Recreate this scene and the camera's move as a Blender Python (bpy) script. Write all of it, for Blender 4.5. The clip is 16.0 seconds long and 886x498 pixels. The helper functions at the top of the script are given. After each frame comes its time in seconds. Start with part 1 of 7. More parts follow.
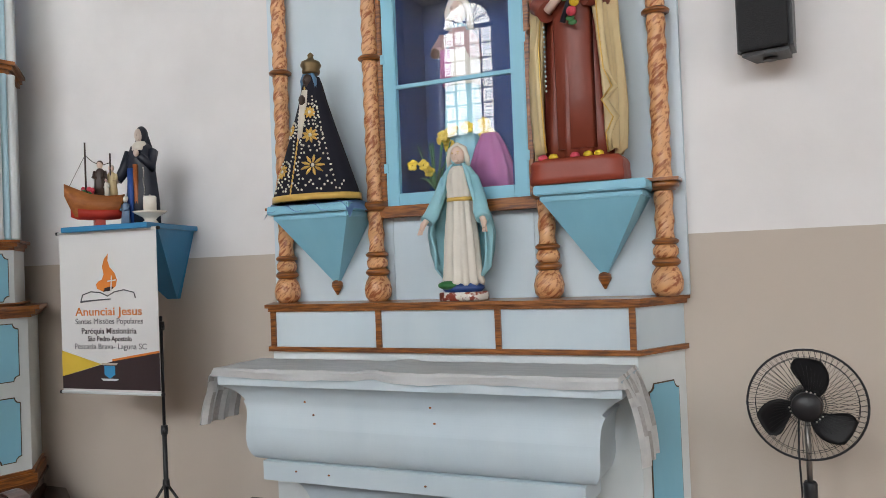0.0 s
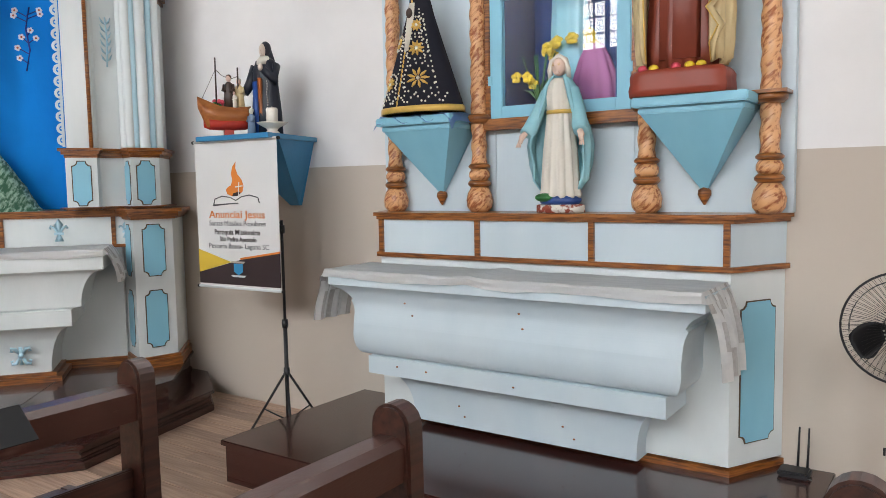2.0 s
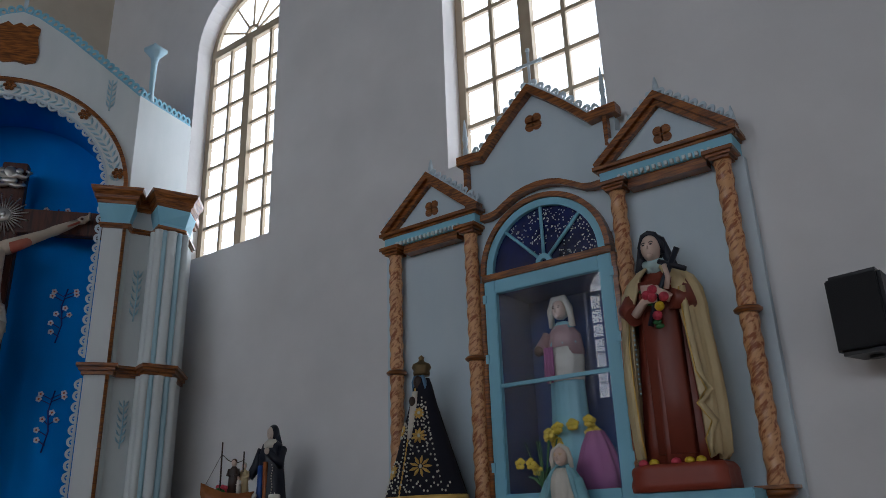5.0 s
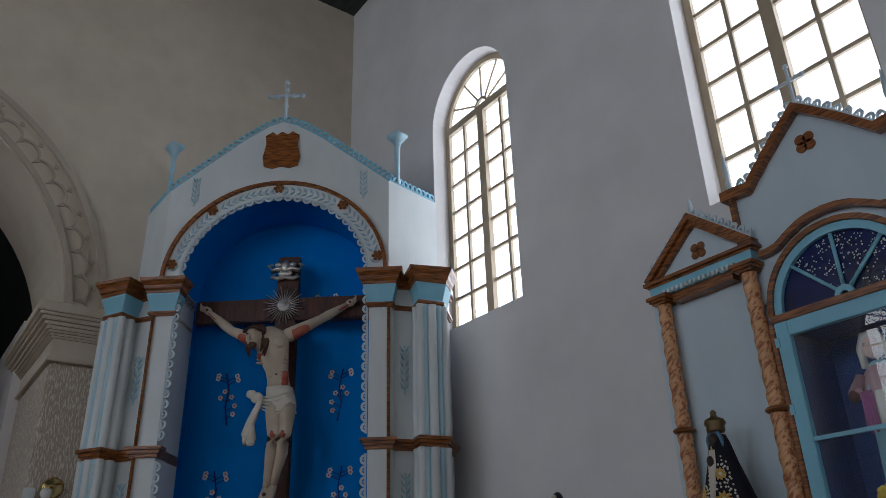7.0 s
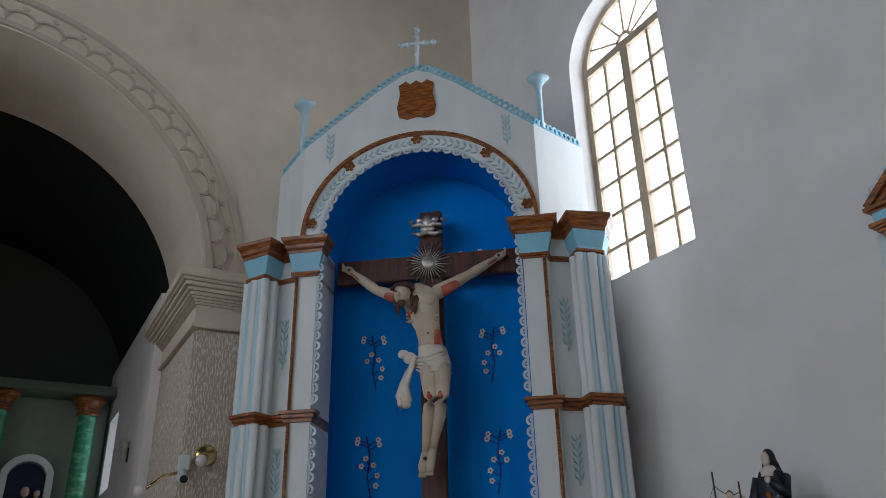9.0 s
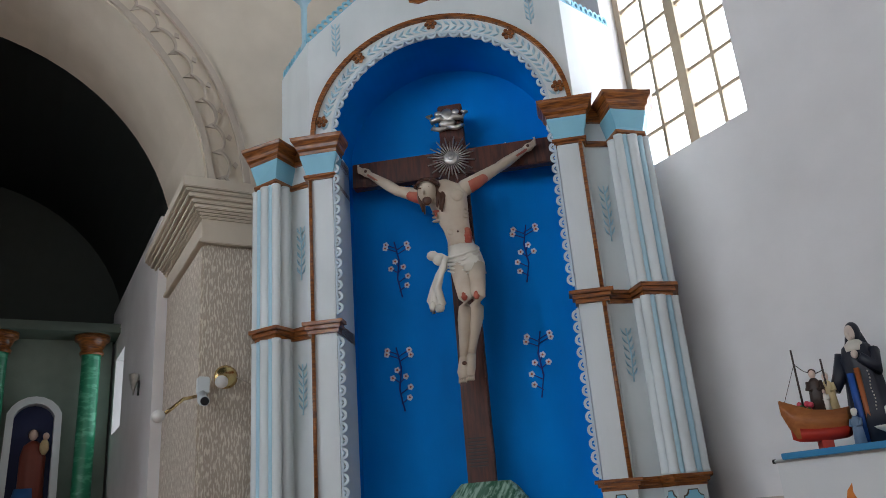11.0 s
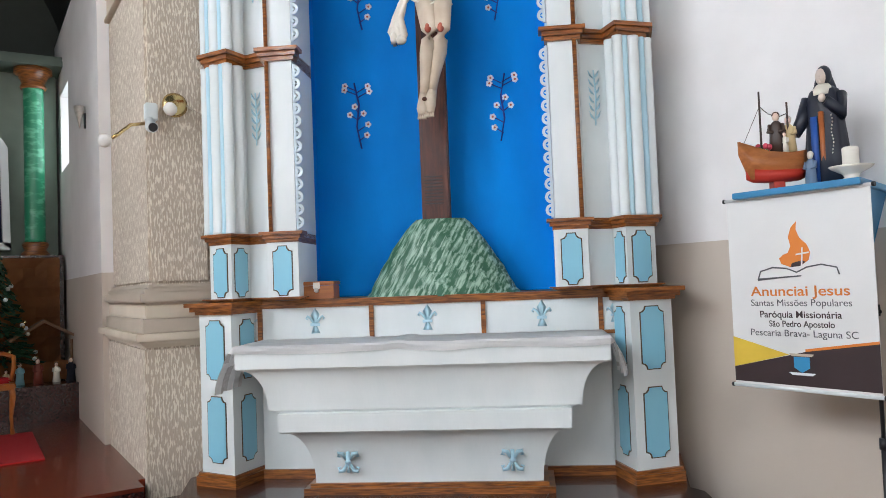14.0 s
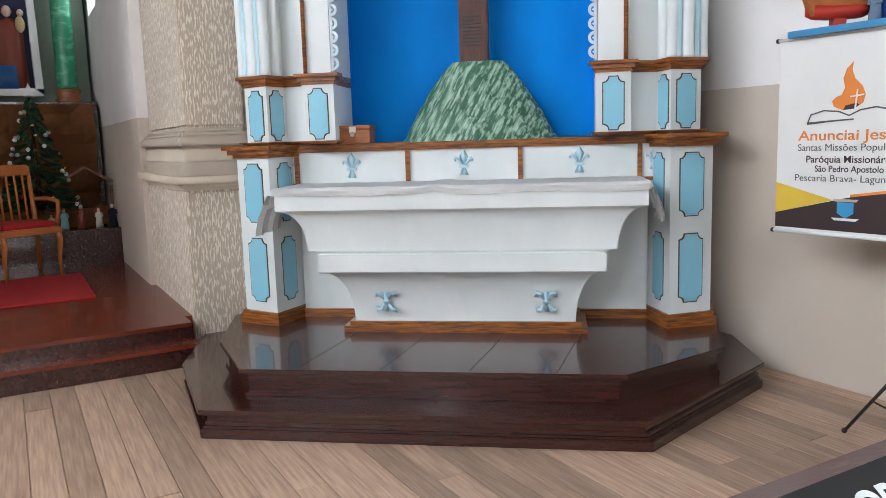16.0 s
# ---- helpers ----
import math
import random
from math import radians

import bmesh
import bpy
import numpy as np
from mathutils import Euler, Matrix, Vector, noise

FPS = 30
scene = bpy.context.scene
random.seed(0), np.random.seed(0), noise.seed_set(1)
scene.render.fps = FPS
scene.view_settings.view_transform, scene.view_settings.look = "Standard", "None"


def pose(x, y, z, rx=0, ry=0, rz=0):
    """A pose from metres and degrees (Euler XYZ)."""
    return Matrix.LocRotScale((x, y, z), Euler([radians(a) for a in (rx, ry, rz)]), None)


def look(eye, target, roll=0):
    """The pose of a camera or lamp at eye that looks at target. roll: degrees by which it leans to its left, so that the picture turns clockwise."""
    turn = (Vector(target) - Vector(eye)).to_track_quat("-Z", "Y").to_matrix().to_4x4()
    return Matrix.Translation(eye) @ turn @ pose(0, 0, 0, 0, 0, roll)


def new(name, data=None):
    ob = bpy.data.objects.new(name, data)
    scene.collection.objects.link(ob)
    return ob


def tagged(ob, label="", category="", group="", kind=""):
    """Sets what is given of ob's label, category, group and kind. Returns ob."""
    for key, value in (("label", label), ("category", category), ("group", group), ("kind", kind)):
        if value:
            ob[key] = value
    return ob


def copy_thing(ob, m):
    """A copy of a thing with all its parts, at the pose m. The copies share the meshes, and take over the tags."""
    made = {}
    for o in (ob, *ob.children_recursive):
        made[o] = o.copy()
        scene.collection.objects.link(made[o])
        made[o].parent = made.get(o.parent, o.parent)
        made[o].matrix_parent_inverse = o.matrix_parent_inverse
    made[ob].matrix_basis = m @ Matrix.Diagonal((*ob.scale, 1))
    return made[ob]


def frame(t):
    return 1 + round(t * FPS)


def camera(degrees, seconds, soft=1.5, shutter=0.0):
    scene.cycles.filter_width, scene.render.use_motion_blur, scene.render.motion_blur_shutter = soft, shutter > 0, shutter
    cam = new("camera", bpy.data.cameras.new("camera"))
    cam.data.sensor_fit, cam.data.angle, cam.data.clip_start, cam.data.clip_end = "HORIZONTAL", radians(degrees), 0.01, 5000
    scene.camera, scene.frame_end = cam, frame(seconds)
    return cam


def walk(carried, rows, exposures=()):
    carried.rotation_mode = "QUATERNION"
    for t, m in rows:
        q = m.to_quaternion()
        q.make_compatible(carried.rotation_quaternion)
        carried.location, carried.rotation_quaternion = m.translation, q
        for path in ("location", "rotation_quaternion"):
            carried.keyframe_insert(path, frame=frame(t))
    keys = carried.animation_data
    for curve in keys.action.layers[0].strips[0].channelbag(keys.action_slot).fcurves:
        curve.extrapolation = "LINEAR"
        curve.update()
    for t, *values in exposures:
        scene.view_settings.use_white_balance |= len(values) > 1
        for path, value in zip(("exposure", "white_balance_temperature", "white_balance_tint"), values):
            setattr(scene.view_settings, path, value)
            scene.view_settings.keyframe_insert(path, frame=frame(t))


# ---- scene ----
cam = camera(60.16, 16.0, soft=0.8)
# seconds, x, y, z, yaw, pitch, roll
ROWS = [
    (0, -0.156, 0.292, 1.599, 24.07, 1.00, 2.26),
    (0.5, -0.105, 0.302, 1.539, 22.98, -3.11, 1.31),
    (0.8, -0.030, 0.316, 1.505, 24.33, -4.55, 0.92),
    (1, 0.014, 0.303, 1.501, 27.68, -5.53, 0.87),
    (1.5, 0.076, 0.286, 1.514, 34.35, -6.53, 0.91),
    (2, 0.088, 0.295, 1.558, 34.58, -4.81, 1.03),
    (2.5, 0.100, 0.281, 1.609, 34.31, 1.92, 1.03),
    (3, 0.100, 0.266, 1.648, 34.17, 5.93, 0.82),
    (3.2, 0.107, 0.269, 1.653, 34.10, 7.30, 0.75),
    (5.3, 0.228, 0.336, 1.831, 38.38, 22.28, 2.40),
    (5.5, 0.204, 0.296, 1.828, 40.21, 23.57, 2.41),
    (5.6, 0.189, 0.277, 1.828, 41.26, 23.98, 2.49),
    (6, 0.188, 0.317, 1.889, 46.15, 24.54, 2.34),
    (6.5, 0.103, 0.303, 1.889, 50.86, 25.01, 2.25),
    (7, -0.016, 0.245, 1.862, 54.39, 24.99, 1.67),
    (7.5, -0.207, 0.171, 1.858, 56.54, 24.27, 1.39),
    (8, -0.365, 0.150, 1.845, 59.32, 23.50, 1.87),
    (8.5, -0.547, 0.102, 1.837, 60.65, 23.65, 1.28),
    (8.7, -0.622, 0.094, 1.826, 61.10, 23.92, 1.05),
    (11, -1.346, 0.105, 1.703, 61.64, 19.52, 4.32),
    (11.5, -1.445, 0.151, 1.631, 61.96, 14.86, 3.92),
    (12, -1.474, 0.196, 1.607, 61.15, 13.46, 2.88),
    (12.5, -1.498, 0.219, 1.587, 58.91, 11.63, 2.41),
    (13, -1.478, 0.199, 1.548, 58.25, 8.75, 2.08),
    (13.5, -1.494, 0.177, 1.534, 58.13, 5.49, 2.09),
    (14, -1.502, 0.188, 1.500, 58.21, 2.49, 2.20),
    (14.5, -1.514, 0.180, 1.479, 58.48, 0.02, 2.64),
    (15, -1.516, 0.149, 1.452, 58.95, -3.04, 2.55),
    (15.5, -1.528, 0.152, 1.450, 59.82, -6.03, 1.63),
    (16, -1.533, 0.145, 1.429, 60.34, -8.12, 1.73),
]
EXPOSURES = [(0, -0.38, 6500, 10), (0.8, -0.15, 6500, 10), (2.2, -0.12, 6500, 10), (2.5, -0.25, 6500, 10), (2.8, -0.5, 6450, 10), (3.0, -0.56, 6450, 10), (5.3, -2.58, 5900, 10), (6.0, -2.75, 5900, 10), (6.5, -2.62, 5900, 10), (7.5, -2.1, 5950, 10), (8.7, -1.8, 6000, 10), (10.8, -1.42, 6050, 10), (11.5, -0.5, 6200, 10), (12.0, -0.56, 6200, 10), (12.5, -0.28, 6240, 10), (13.2, 0.0, 6220, 10), (14, 0.06, 6210, 10), (16, 0.12, 6200, 10)]
walk(cam, [(t, pose(x, y, z, 90 + pitch, roll, yaw)) for t, x, y, z, yaw, pitch, roll in ROWS], EXPOSURES)

# ---- light ----
NORTH, SOUTH, EAST, ARCHX, CEIL = 4.05, -6.2, 9.0, -7.0, 9.0
WINDOWS = [-4.72, -1.83, 1.01, 3.85]          # centres along the side walls
SOUTH_WINDOWS = [-5.70, -2.86, -0.02, 2.82]
WIN_W, WIN_Z0, WIN_SPRING = 1.14, 4.04, 6.20
sky_world = bpy.data.worlds.new("sky")
scene.world = sky_world
sky_world.use_nodes = True
wn = sky_world.node_tree
sky_node = wn.nodes.new("ShaderNodeTexSky")
sky_node.sky_type, sky_node.sun_disc = "NISHITA", False
sky_node.sun_elevation, sky_node.sun_rotation = radians(55), radians(0)
wn.links.new(sky_node.outputs[0], wn.nodes["Background"].inputs[0])
wn.nodes["Background"].inputs[1].default_value = 0.15


def window_or_fill_lamp(x, y, z, sx, sz, turn, power, colour=(0.93, 0.96, 1.0)):
    lamp = bpy.data.lights.new("window_or_fill_lamp", "AREA")
    lamp.shape, lamp.size, lamp.size_y, lamp.energy, lamp.color = "RECTANGLE", sx, sz, power, colour
    ob = new("window_or_fill_lamp", lamp)
    ob.matrix_world = pose(x, y, z, 90, 0, turn)
    return ob


for wx in WINDOWS:
    window_or_fill_lamp(wx, NORTH + 0.30, 5.25, 0.95, 2.3, 180, 10)
for wx in SOUTH_WINDOWS:
    window_or_fill_lamp(wx, SOUTH - 0.30, 5.25, 0.95, 2.3, 0, 195, (0.88, 0.94, 1.0))
window_or_fill_lamp(EAST - 0.05, -0.6, 2.4, 2.6, 4.2, 90, 195, (1.0, 0.97, 0.93))   # unseen fill lamp added at the east end, no door is built there
sun_data = bpy.data.lights.new("sun", "SUN")
sun_data.energy, sun_data.angle, sun_data.color = 1.2, radians(12), (1.0, 0.95, 0.88)
sun_ob = new("sun", sun_data)
sun_ob.matrix_world = look((0, 0, 20), (0, -11.5, 3.6))

# ---- materials ----
MATS = {}


def material(name, colour, rough=0.6, second=None, scale=8.0, mix=0.5, stretch=(1, 1, 1), bump=0.15, bump_scale=60.0, metal=0.0, coat=0.0, detail=6.0, sharp=(0.35, 0.65), random_tint=0.0):
    """Paint or solid: two tones by a stretched noise, a second coarser stain, fine relief."""
    if name in MATS:
        return MATS[name]
    m = bpy.data.materials.new(name)
    m.use_nodes = True
    nt = m.node_tree
    b = nt.nodes["Principled BSDF"]
    b.inputs["Roughness"].default_value, b.inputs["Metallic"].default_value, b.inputs["Coat Weight"].default_value = rough, metal, coat
    tc = nt.nodes.new("ShaderNodeTexCoord")
    mp = nt.nodes.new("ShaderNodeMapping")
    mp.inputs["Scale"].default_value = stretch
    nt.links.new(tc.outputs["Object"], mp.inputs[0])
    n1 = nt.nodes.new("ShaderNodeTexNoise")
    n1.inputs["Scale"].default_value, n1.inputs["Detail"].default_value = scale, detail
    nt.links.new(mp.outputs[0], n1.inputs["Vector"])
    ramp = nt.nodes.new("ShaderNodeValToRGB")
    ramp.color_ramp.elements[0].position, ramp.color_ramp.elements[1].position = sharp
    second = second or tuple(c * 0.86 for c in colour)
    ramp.color_ramp.elements[0].color = (*colour, 1)
    ramp.color_ramp.elements[1].color = (*[a * (1 - mix) + c * mix for a, c in zip(colour, second)], 1)
    nt.links.new(n1.outputs["Fac"], ramp.inputs[0])
    n2 = nt.nodes.new("ShaderNodeTexNoise")
    n2.inputs["Scale"].default_value, n2.inputs["Detail"].default_value = 1.3, 4
    nt.links.new(tc.outputs["Object"], n2.inputs["Vector"])
    mr = nt.nodes.new("ShaderNodeMapRange")
    mr.inputs["From Min"].default_value, mr.inputs["From Max"].default_value = 0.3, 0.7
    mr.inputs["To Min"].default_value, mr.inputs["To Max"].default_value = 0.93, 1.05
    nt.links.new(n2.outputs["Fac"], mr.inputs[0])
    mul = nt.nodes.new("ShaderNodeVectorMath")
    mul.operation = "SCALE"
    nt.links.new(ramp.outputs[0], mul.inputs[0])
    last = mr.outputs[0]
    if random_tint:
        oi = nt.nodes.new("ShaderNodeObjectInfo")
        r2 = nt.nodes.new("ShaderNodeMapRange")
        r2.inputs["To Min"].default_value, r2.inputs["To Max"].default_value = 1 - random_tint, 1 + random_tint
        nt.links.new(oi.outputs["Random"], r2.inputs[0])
        mm = nt.nodes.new("ShaderNodeMath")
        mm.operation = "MULTIPLY"
        nt.links.new(r2.outputs[0], mm.inputs[0])
        nt.links.new(last, mm.inputs[1])
        last = mm.outputs[0]
    nt.links.new(last, mul.inputs["Scale"])
    nt.links.new(mul.outputs[0], b.inputs["Base Color"])
    n3 = nt.nodes.new("ShaderNodeTexNoise")
    n3.inputs["Scale"].default_value, n3.inputs["Detail"].default_value = bump_scale, 3
    nt.links.new(mp.outputs[0], n3.inputs["Vector"])
    bp = nt.nodes.new("ShaderNodeBump")
    bp.inputs["Strength"].default_value, bp.inputs["Distance"].default_value = bump, 0.004
    nt.links.new(n3.outputs["Fac"], bp.inputs["Height"])
    nt.links.new(bp.outputs[0], b.inputs["Normal"])
    MATS[name] = m
    return m


def wall_material():
    """White limewash above, beige dado below 1.69 m."""
    m = material("wall_paint", (0.79, 0.77, 0.76), 0.85, (0.73, 0.71, 0.70), 2.5, 0.6, bump=0.25, bump_scale=25)
    nt = m.node_tree
    b = nt.nodes["Principled BSDF"]
    old = b.inputs["Base Color"].links[0].from_socket
    geo = nt.nodes.new("ShaderNodeNewGeometry")
    sep = nt.nodes.new("ShaderNodeSeparateXYZ")
    nt.links.new(geo.outputs["Position"], sep.inputs[0])
    gt = nt.nodes.new("ShaderNodeMath")
    gt.operation = "GREATER_THAN"
    gt.inputs[1].default_value = 1.688
    nt.links.new(sep.outputs["Z"], gt.inputs[0])
    mixn = nt.nodes.new("ShaderNodeMix")
    mixn.data_type = "RGBA"
    dn = nt.nodes.new("ShaderNodeTexNoise")
    dn.inputs["Scale"].default_value = 3.0
    dr = nt.nodes.new("ShaderNodeValToRGB")
    dr.color_ramp.elements[0].color, dr.color_ramp.elements[1].color = (0.50, 0.43, 0.365, 1), (0.57, 0.50, 0.425, 1)
    dr.color_ramp.elements[0].position, dr.color_ramp.elements[1].position = 0.3, 0.7
    nt.links.new(dn.outputs["Fac"], dr.inputs[0])
    nt.links.new(gt.outputs[0], mixn.inputs["Factor"])
    nt.links.new(dr.outputs[0], mixn.inputs["A"])
    nt.links.new(old, mixn.inputs["B"])
    nt.links.new(mixn.outputs["Result"], b.inputs["Base Color"])
    return m


M_WALL = wall_material()
M_WHITE = material("white_paint", (0.73, 0.77, 0.77), 0.5, (0.63, 0.69, 0.69), 5, 0.6, (1, 1, 0.3), bump=0.12)
M_PALE = material("pale_blue_paint", (0.60, 0.69, 0.74), 0.5, (0.51, 0.62, 0.69), 4, 0.6, (1, 1, 0.25), bump=0.1)
M_BLUE = material("sky_blue_paint", (0.27, 0.58, 0.72), 0.45, (0.22, 0.52, 0.68), 6, 0.6, (1, 1, 0.3), bump=0.1)
M_NICHE = material("deep_blue_paint", (0.0, 0.235, 0.72), 0.7, (0.0, 0.185, 0.62), 3, 0.8, (1, 1, 0.5), bump=0.2)
M_NICHE.node_tree.nodes["Principled BSDF"].inputs["Specular IOR Level"].default_value = 0.2
M_GILT = material("grained_brown_trim", (0.37, 0.128, 0.024), 0.32, (0.095, 0.026, 0.007), 34, 0.95, (0.3, 0.3, 3), bump=0.2, coat=0.3)
M_MARBLE = material("painted_marble", (0.70, 0.37, 0.17), 0.4, (0.30, 0.075, 0.018), 60, 0.95, (1, 1, 1), bump=0.15, coat=0.25, sharp=(0.47, 0.62))
slant = M_MARBLE.node_tree.nodes["Mapping"]
slant.vector_type = "TEXTURE"
slant.inputs["Scale"].default_value, slant.inputs["Rotation"].default_value = (1, 1, 4.5), (0, radians(50), 0)
M_DARKWOOD = material("dark_varnished_wood", (0.050, 0.013, 0.010), 0.22, (0.030, 0.009, 0.007), 9, 0.7, (0.5, 6, 6), bump=0.06, coat=0.45)
M_PEW = material("pew_wood", (0.060, 0.020, 0.013), 0.33, (0.020, 0.008, 0.006), 9, 0.9, (6, 0.4, 6), bump=0.15, coat=0.25)
M_FLOOR = material("worn_floor_board", (0.50, 0.345, 0.25), 0.45, (0.32, 0.205, 0.145), 7, 0.9, (0.5, 9, 1), bump=0.25, random_tint=0.25)
M_REDWOOD = material("red_varnished_floor", (0.19, 0.030, 0.011), 0.26, (0.09, 0.014, 0.006), 7, 0.9, (6, 0.5, 1), coat=0.15)
M_GLASS = material("clear_glass", (1, 1, 1), 0.0)
gb = M_GLASS.node_tree.nodes["Principled BSDF"]
for lk in list(gb.inputs["Base Color"].links) + list(gb.inputs["Normal"].links):
    M_GLASS.node_tree.links.remove(lk)
gb.inputs["Base Color"].default_value, gb.inputs["Transmission Weight"].default_value, gb.inputs["IOR"].default_value = (0.95, 0.97, 1, 1), 1.0, 1.5
M_PANE = bpy.data.materials.new("bright_pane")      # overexposed daylight seen through obscured panes
M_PANE.use_nodes = True
pb = M_PANE.node_tree.nodes["Principled BSDF"]
pb.inputs["Base Color"].default_value, pb.inputs["Roughness"].default_value = (0.9, 0.92, 0.95, 1), 0.15
pb.inputs["Emission Color"].default_value, pb.inputs["Emission Strength"].default_value = (0.93, 0.96, 1.0, 1), 14.0
M_FRAME = material("window_frame_paint", (0.46, 0.37, 0.26), 0.5, (0.38, 0.30, 0.20), 6, 0.7)
M_CEIL = material("dark_green_ceiling_board", (0.035, 0.042, 0.036), 0.6, (0.02, 0.025, 0.022), 5, 0.8, (0.3, 6, 1))
M_STUCCO = material("rough_beige_stucco", (0.50, 0.42, 0.335), 0.9, (0.76, 0.69, 0.58), 85, 1.0, (1, 1, 0.22), bump=1.0, bump_scale=85, sharp=(0.50, 0.58))
M_BEIGE = material("beige_paint", (0.50, 0.43, 0.35), 0.7, (0.46, 0.39, 0.31), 5)
M_CREAM = material("cream_plaster", (0.67, 0.59, 0.475), 0.8, (0.59, 0.51, 0.40), 4)
M_BLACK = material("black_plastic", (0.012, 0.012, 0.014), 0.4, (0.02, 0.02, 0.022), 20)
M_SOFTBLUE = material("soft_blue_paint", (0.46, 0.68, 0.77), 0.45, (0.40, 0.62, 0.72), 6, 0.6, (1, 1, 0.3))
M_LINE = material("dark_line_paint", (0.09, 0.055, 0.03), 0.5)
M_CLOTH = material("white_lace_cloth", (0.92, 0.92, 0.91), 0.9, (0.76, 0.77, 0.78), 30, 0.5, (0.08, 1, 1), bump=0.08, bump_scale=120)
M_STRIPE = material("grey_woven_stripe", (0.60, 0.58, 0.57), 0.9, (0.80, 0.79, 0.78), 60, 0.5, (1, 1, 1), bump=0.08, bump_scale=120)


# ---- mesh helpers ----
def box(bm, x0, x1, y0, y1, z0, z1, mat=0):
    vs = [bm.verts.new((x, y, z)) for z in (z0, z1) for y in (y0, y1) for x in (x0, x1)]
    for f in ((0, 2, 3, 1), (4, 5, 7, 6), (0, 1, 5, 4), (2, 6, 7, 3), (0, 4, 6, 2), (1, 3, 7, 5)):
        bm.faces.new([vs[i] for i in f]).material_index = mat
    return vs


def prism(bm, pts, lo, hi, axis="z", mat=0):
    """Extrude a 2D polygon. axis z: pts are x,y; axis y: pts are x,z; axis x: pts are y,z."""
    put = {"z": lambda a, b, d: (a, b, d), "y": lambda a, b, d: (a, d, b), "x": lambda a, b, d: (d, a, b)}[axis]
    low = [bm.verts.new(put(a, b, lo)) for a, b in pts]
    high = [bm.verts.new(put(a, b, hi)) for a, b in pts]
    n = len(pts)
    made = [bm.faces.new(low), bm.faces.new(high)]
    for i in range(n):
        made.append(bm.faces.new((low[i], low[(i + 1) % n], high[(i + 1) % n], high[i])))
    for f in made:
        f.material_index = mat


def loft(bm, rings, mat=0, caps=True, closed=True):
    rows = [[bm.verts.new(p) for p in r] for r in rings]
    n = len(rows[0])
    for a, b in zip(rows, rows[1:]):
        for i in range(n if closed else n - 1):
            f = bm.faces.new((a[i], a[(i + 1) % n], b[(i + 1) % n], b[i]))
            f.material_index, f.smooth = mat, True
    if caps and closed:
        for r in (rows[0], rows[-1]):
            bm.faces.new(r).material_index = mat
    return rows


def ring(cx, cy, z, rx, ry, n=24, fold=0.0, k=9, phase=0.0):
    out = []
    for i in range(n):
        a = 2 * math.pi * i / n
        s = 1 + fold * math.cos(k * a + phase) + 0.4 * fold * math.cos((2 * k + 3) * a + 1.7 * phase)
        out.append((cx + rx * s * math.cos(a), cy + ry * s * math.sin(a), z))
    return out


def lathe(bm, profile, n=20, at=(0, 0, 0), mat=0):
    loft(bm, [ring(at[0], at[1], at[2] + z, max(r, 0.0005), max(r, 0.0005), n) for r, z in profile], mat)


def tube(bm, pts, radii, n=8, mat=0):
    """A round bar along points, with one radius or one for each point."""
    pts = [Vector(p) for p in pts]
    radii = radii if isinstance(radii, (list, tuple)) else [radii] * len(pts)
    rings = []
    for i, p in enumerate(pts):
        d = (pts[min(i + 1, len(pts) - 1)] - pts[max(i - 1, 0)]).normalized()
        side = d.cross(Vector((0, 0, 1)))
        side = Vector((1, 0, 0)) if side.length < 0.05 else side.normalized()
        up = side.cross(d)
        rings.append([p + radii[i] * (math.cos(2 * math.pi * j / n) * side + math.sin(2 * math.pi * j / n) * up) for j in range(n)])
    loft(bm, rings, mat)


def ball(bm, c, rx, ry=None, rz=None, mat=0, n=14, m=9):
    ry, rz = ry or rx, rz or rx
    loft(bm, [ring(c[0], c[1], c[2] - rz * math.cos(math.pi * (j + 0.15) / (m + 0.3)), rx * math.sin(math.pi * (j + 0.15) / (m + 0.3)), ry * math.sin(math.pi * (j + 0.15) / (m + 0.3)), n) for j in range(m + 1)], mat)


def arc(cx, cz, r, a0, a1, n):
    return [(cx + r * math.cos(radians(a0 + (a1 - a0) * i / n)), cz + r * math.sin(radians(a0 + (a1 - a0) * i / n))) for i in range(n + 1)]


def band(bm, inner, outer, lo, hi, axis="y", mat=0):
    """A strip between two polylines of equal length, with thickness."""
    put = {"y": lambda a, b, d: (a, d, b), "x": lambda a, b, d: (d, a, b), "z": lambda a, b, d: (a, b, d)}[axis]
    start = len(bm.faces)
    loft(bm, [[put(*p, lo), put(*p, hi), put(*q, hi), put(*q, lo)] for p, q in zip(inner, outer)], mat)
    bm.faces.ensure_lookup_table()
    for f in bm.faces[start:]:
        f.smooth = False


def part(name, bm, mats, parent=None, label="", bevel=0.0, smooth=None):
    bmesh.ops.recalc_face_normals(bm, faces=bm.faces)
    if bevel:
        edges = [e for e in bm.edges if len(e.link_faces) == 2 and e.calc_face_angle(0) > 0.6]
        bmesh.ops.bevel(bm, geom=edges, offset=bevel, segments=2, affect="EDGES", clamp_overlap=True)
    data = bpy.data.meshes.new(name)
    bm.to_mesh(data)
    bm.free()
    for m in mats if isinstance(mats, (list, tuple)) else [mats]:
        data.materials.append(m)
    ob = new(name, data)
    ob.parent = parent
    if label:
        tagged(ob, label)
    return ob


def thing(name, label, category, m, group="", kind=""):
    ob = new(name)
    ob.empty_display_size = 0.1
    ob.matrix_world = m
    return tagged(ob, label, category, group, kind)


def single(name, bm, mats, label, category, m, group="", kind="", bevel=0.0):
    ob = part(name, bm, mats, None, "", bevel)
    ob.matrix_world = m
    return tagged(ob, label, category, group, kind)


def B():
    return bmesh.new()


ID = pose(0, 0, 0)


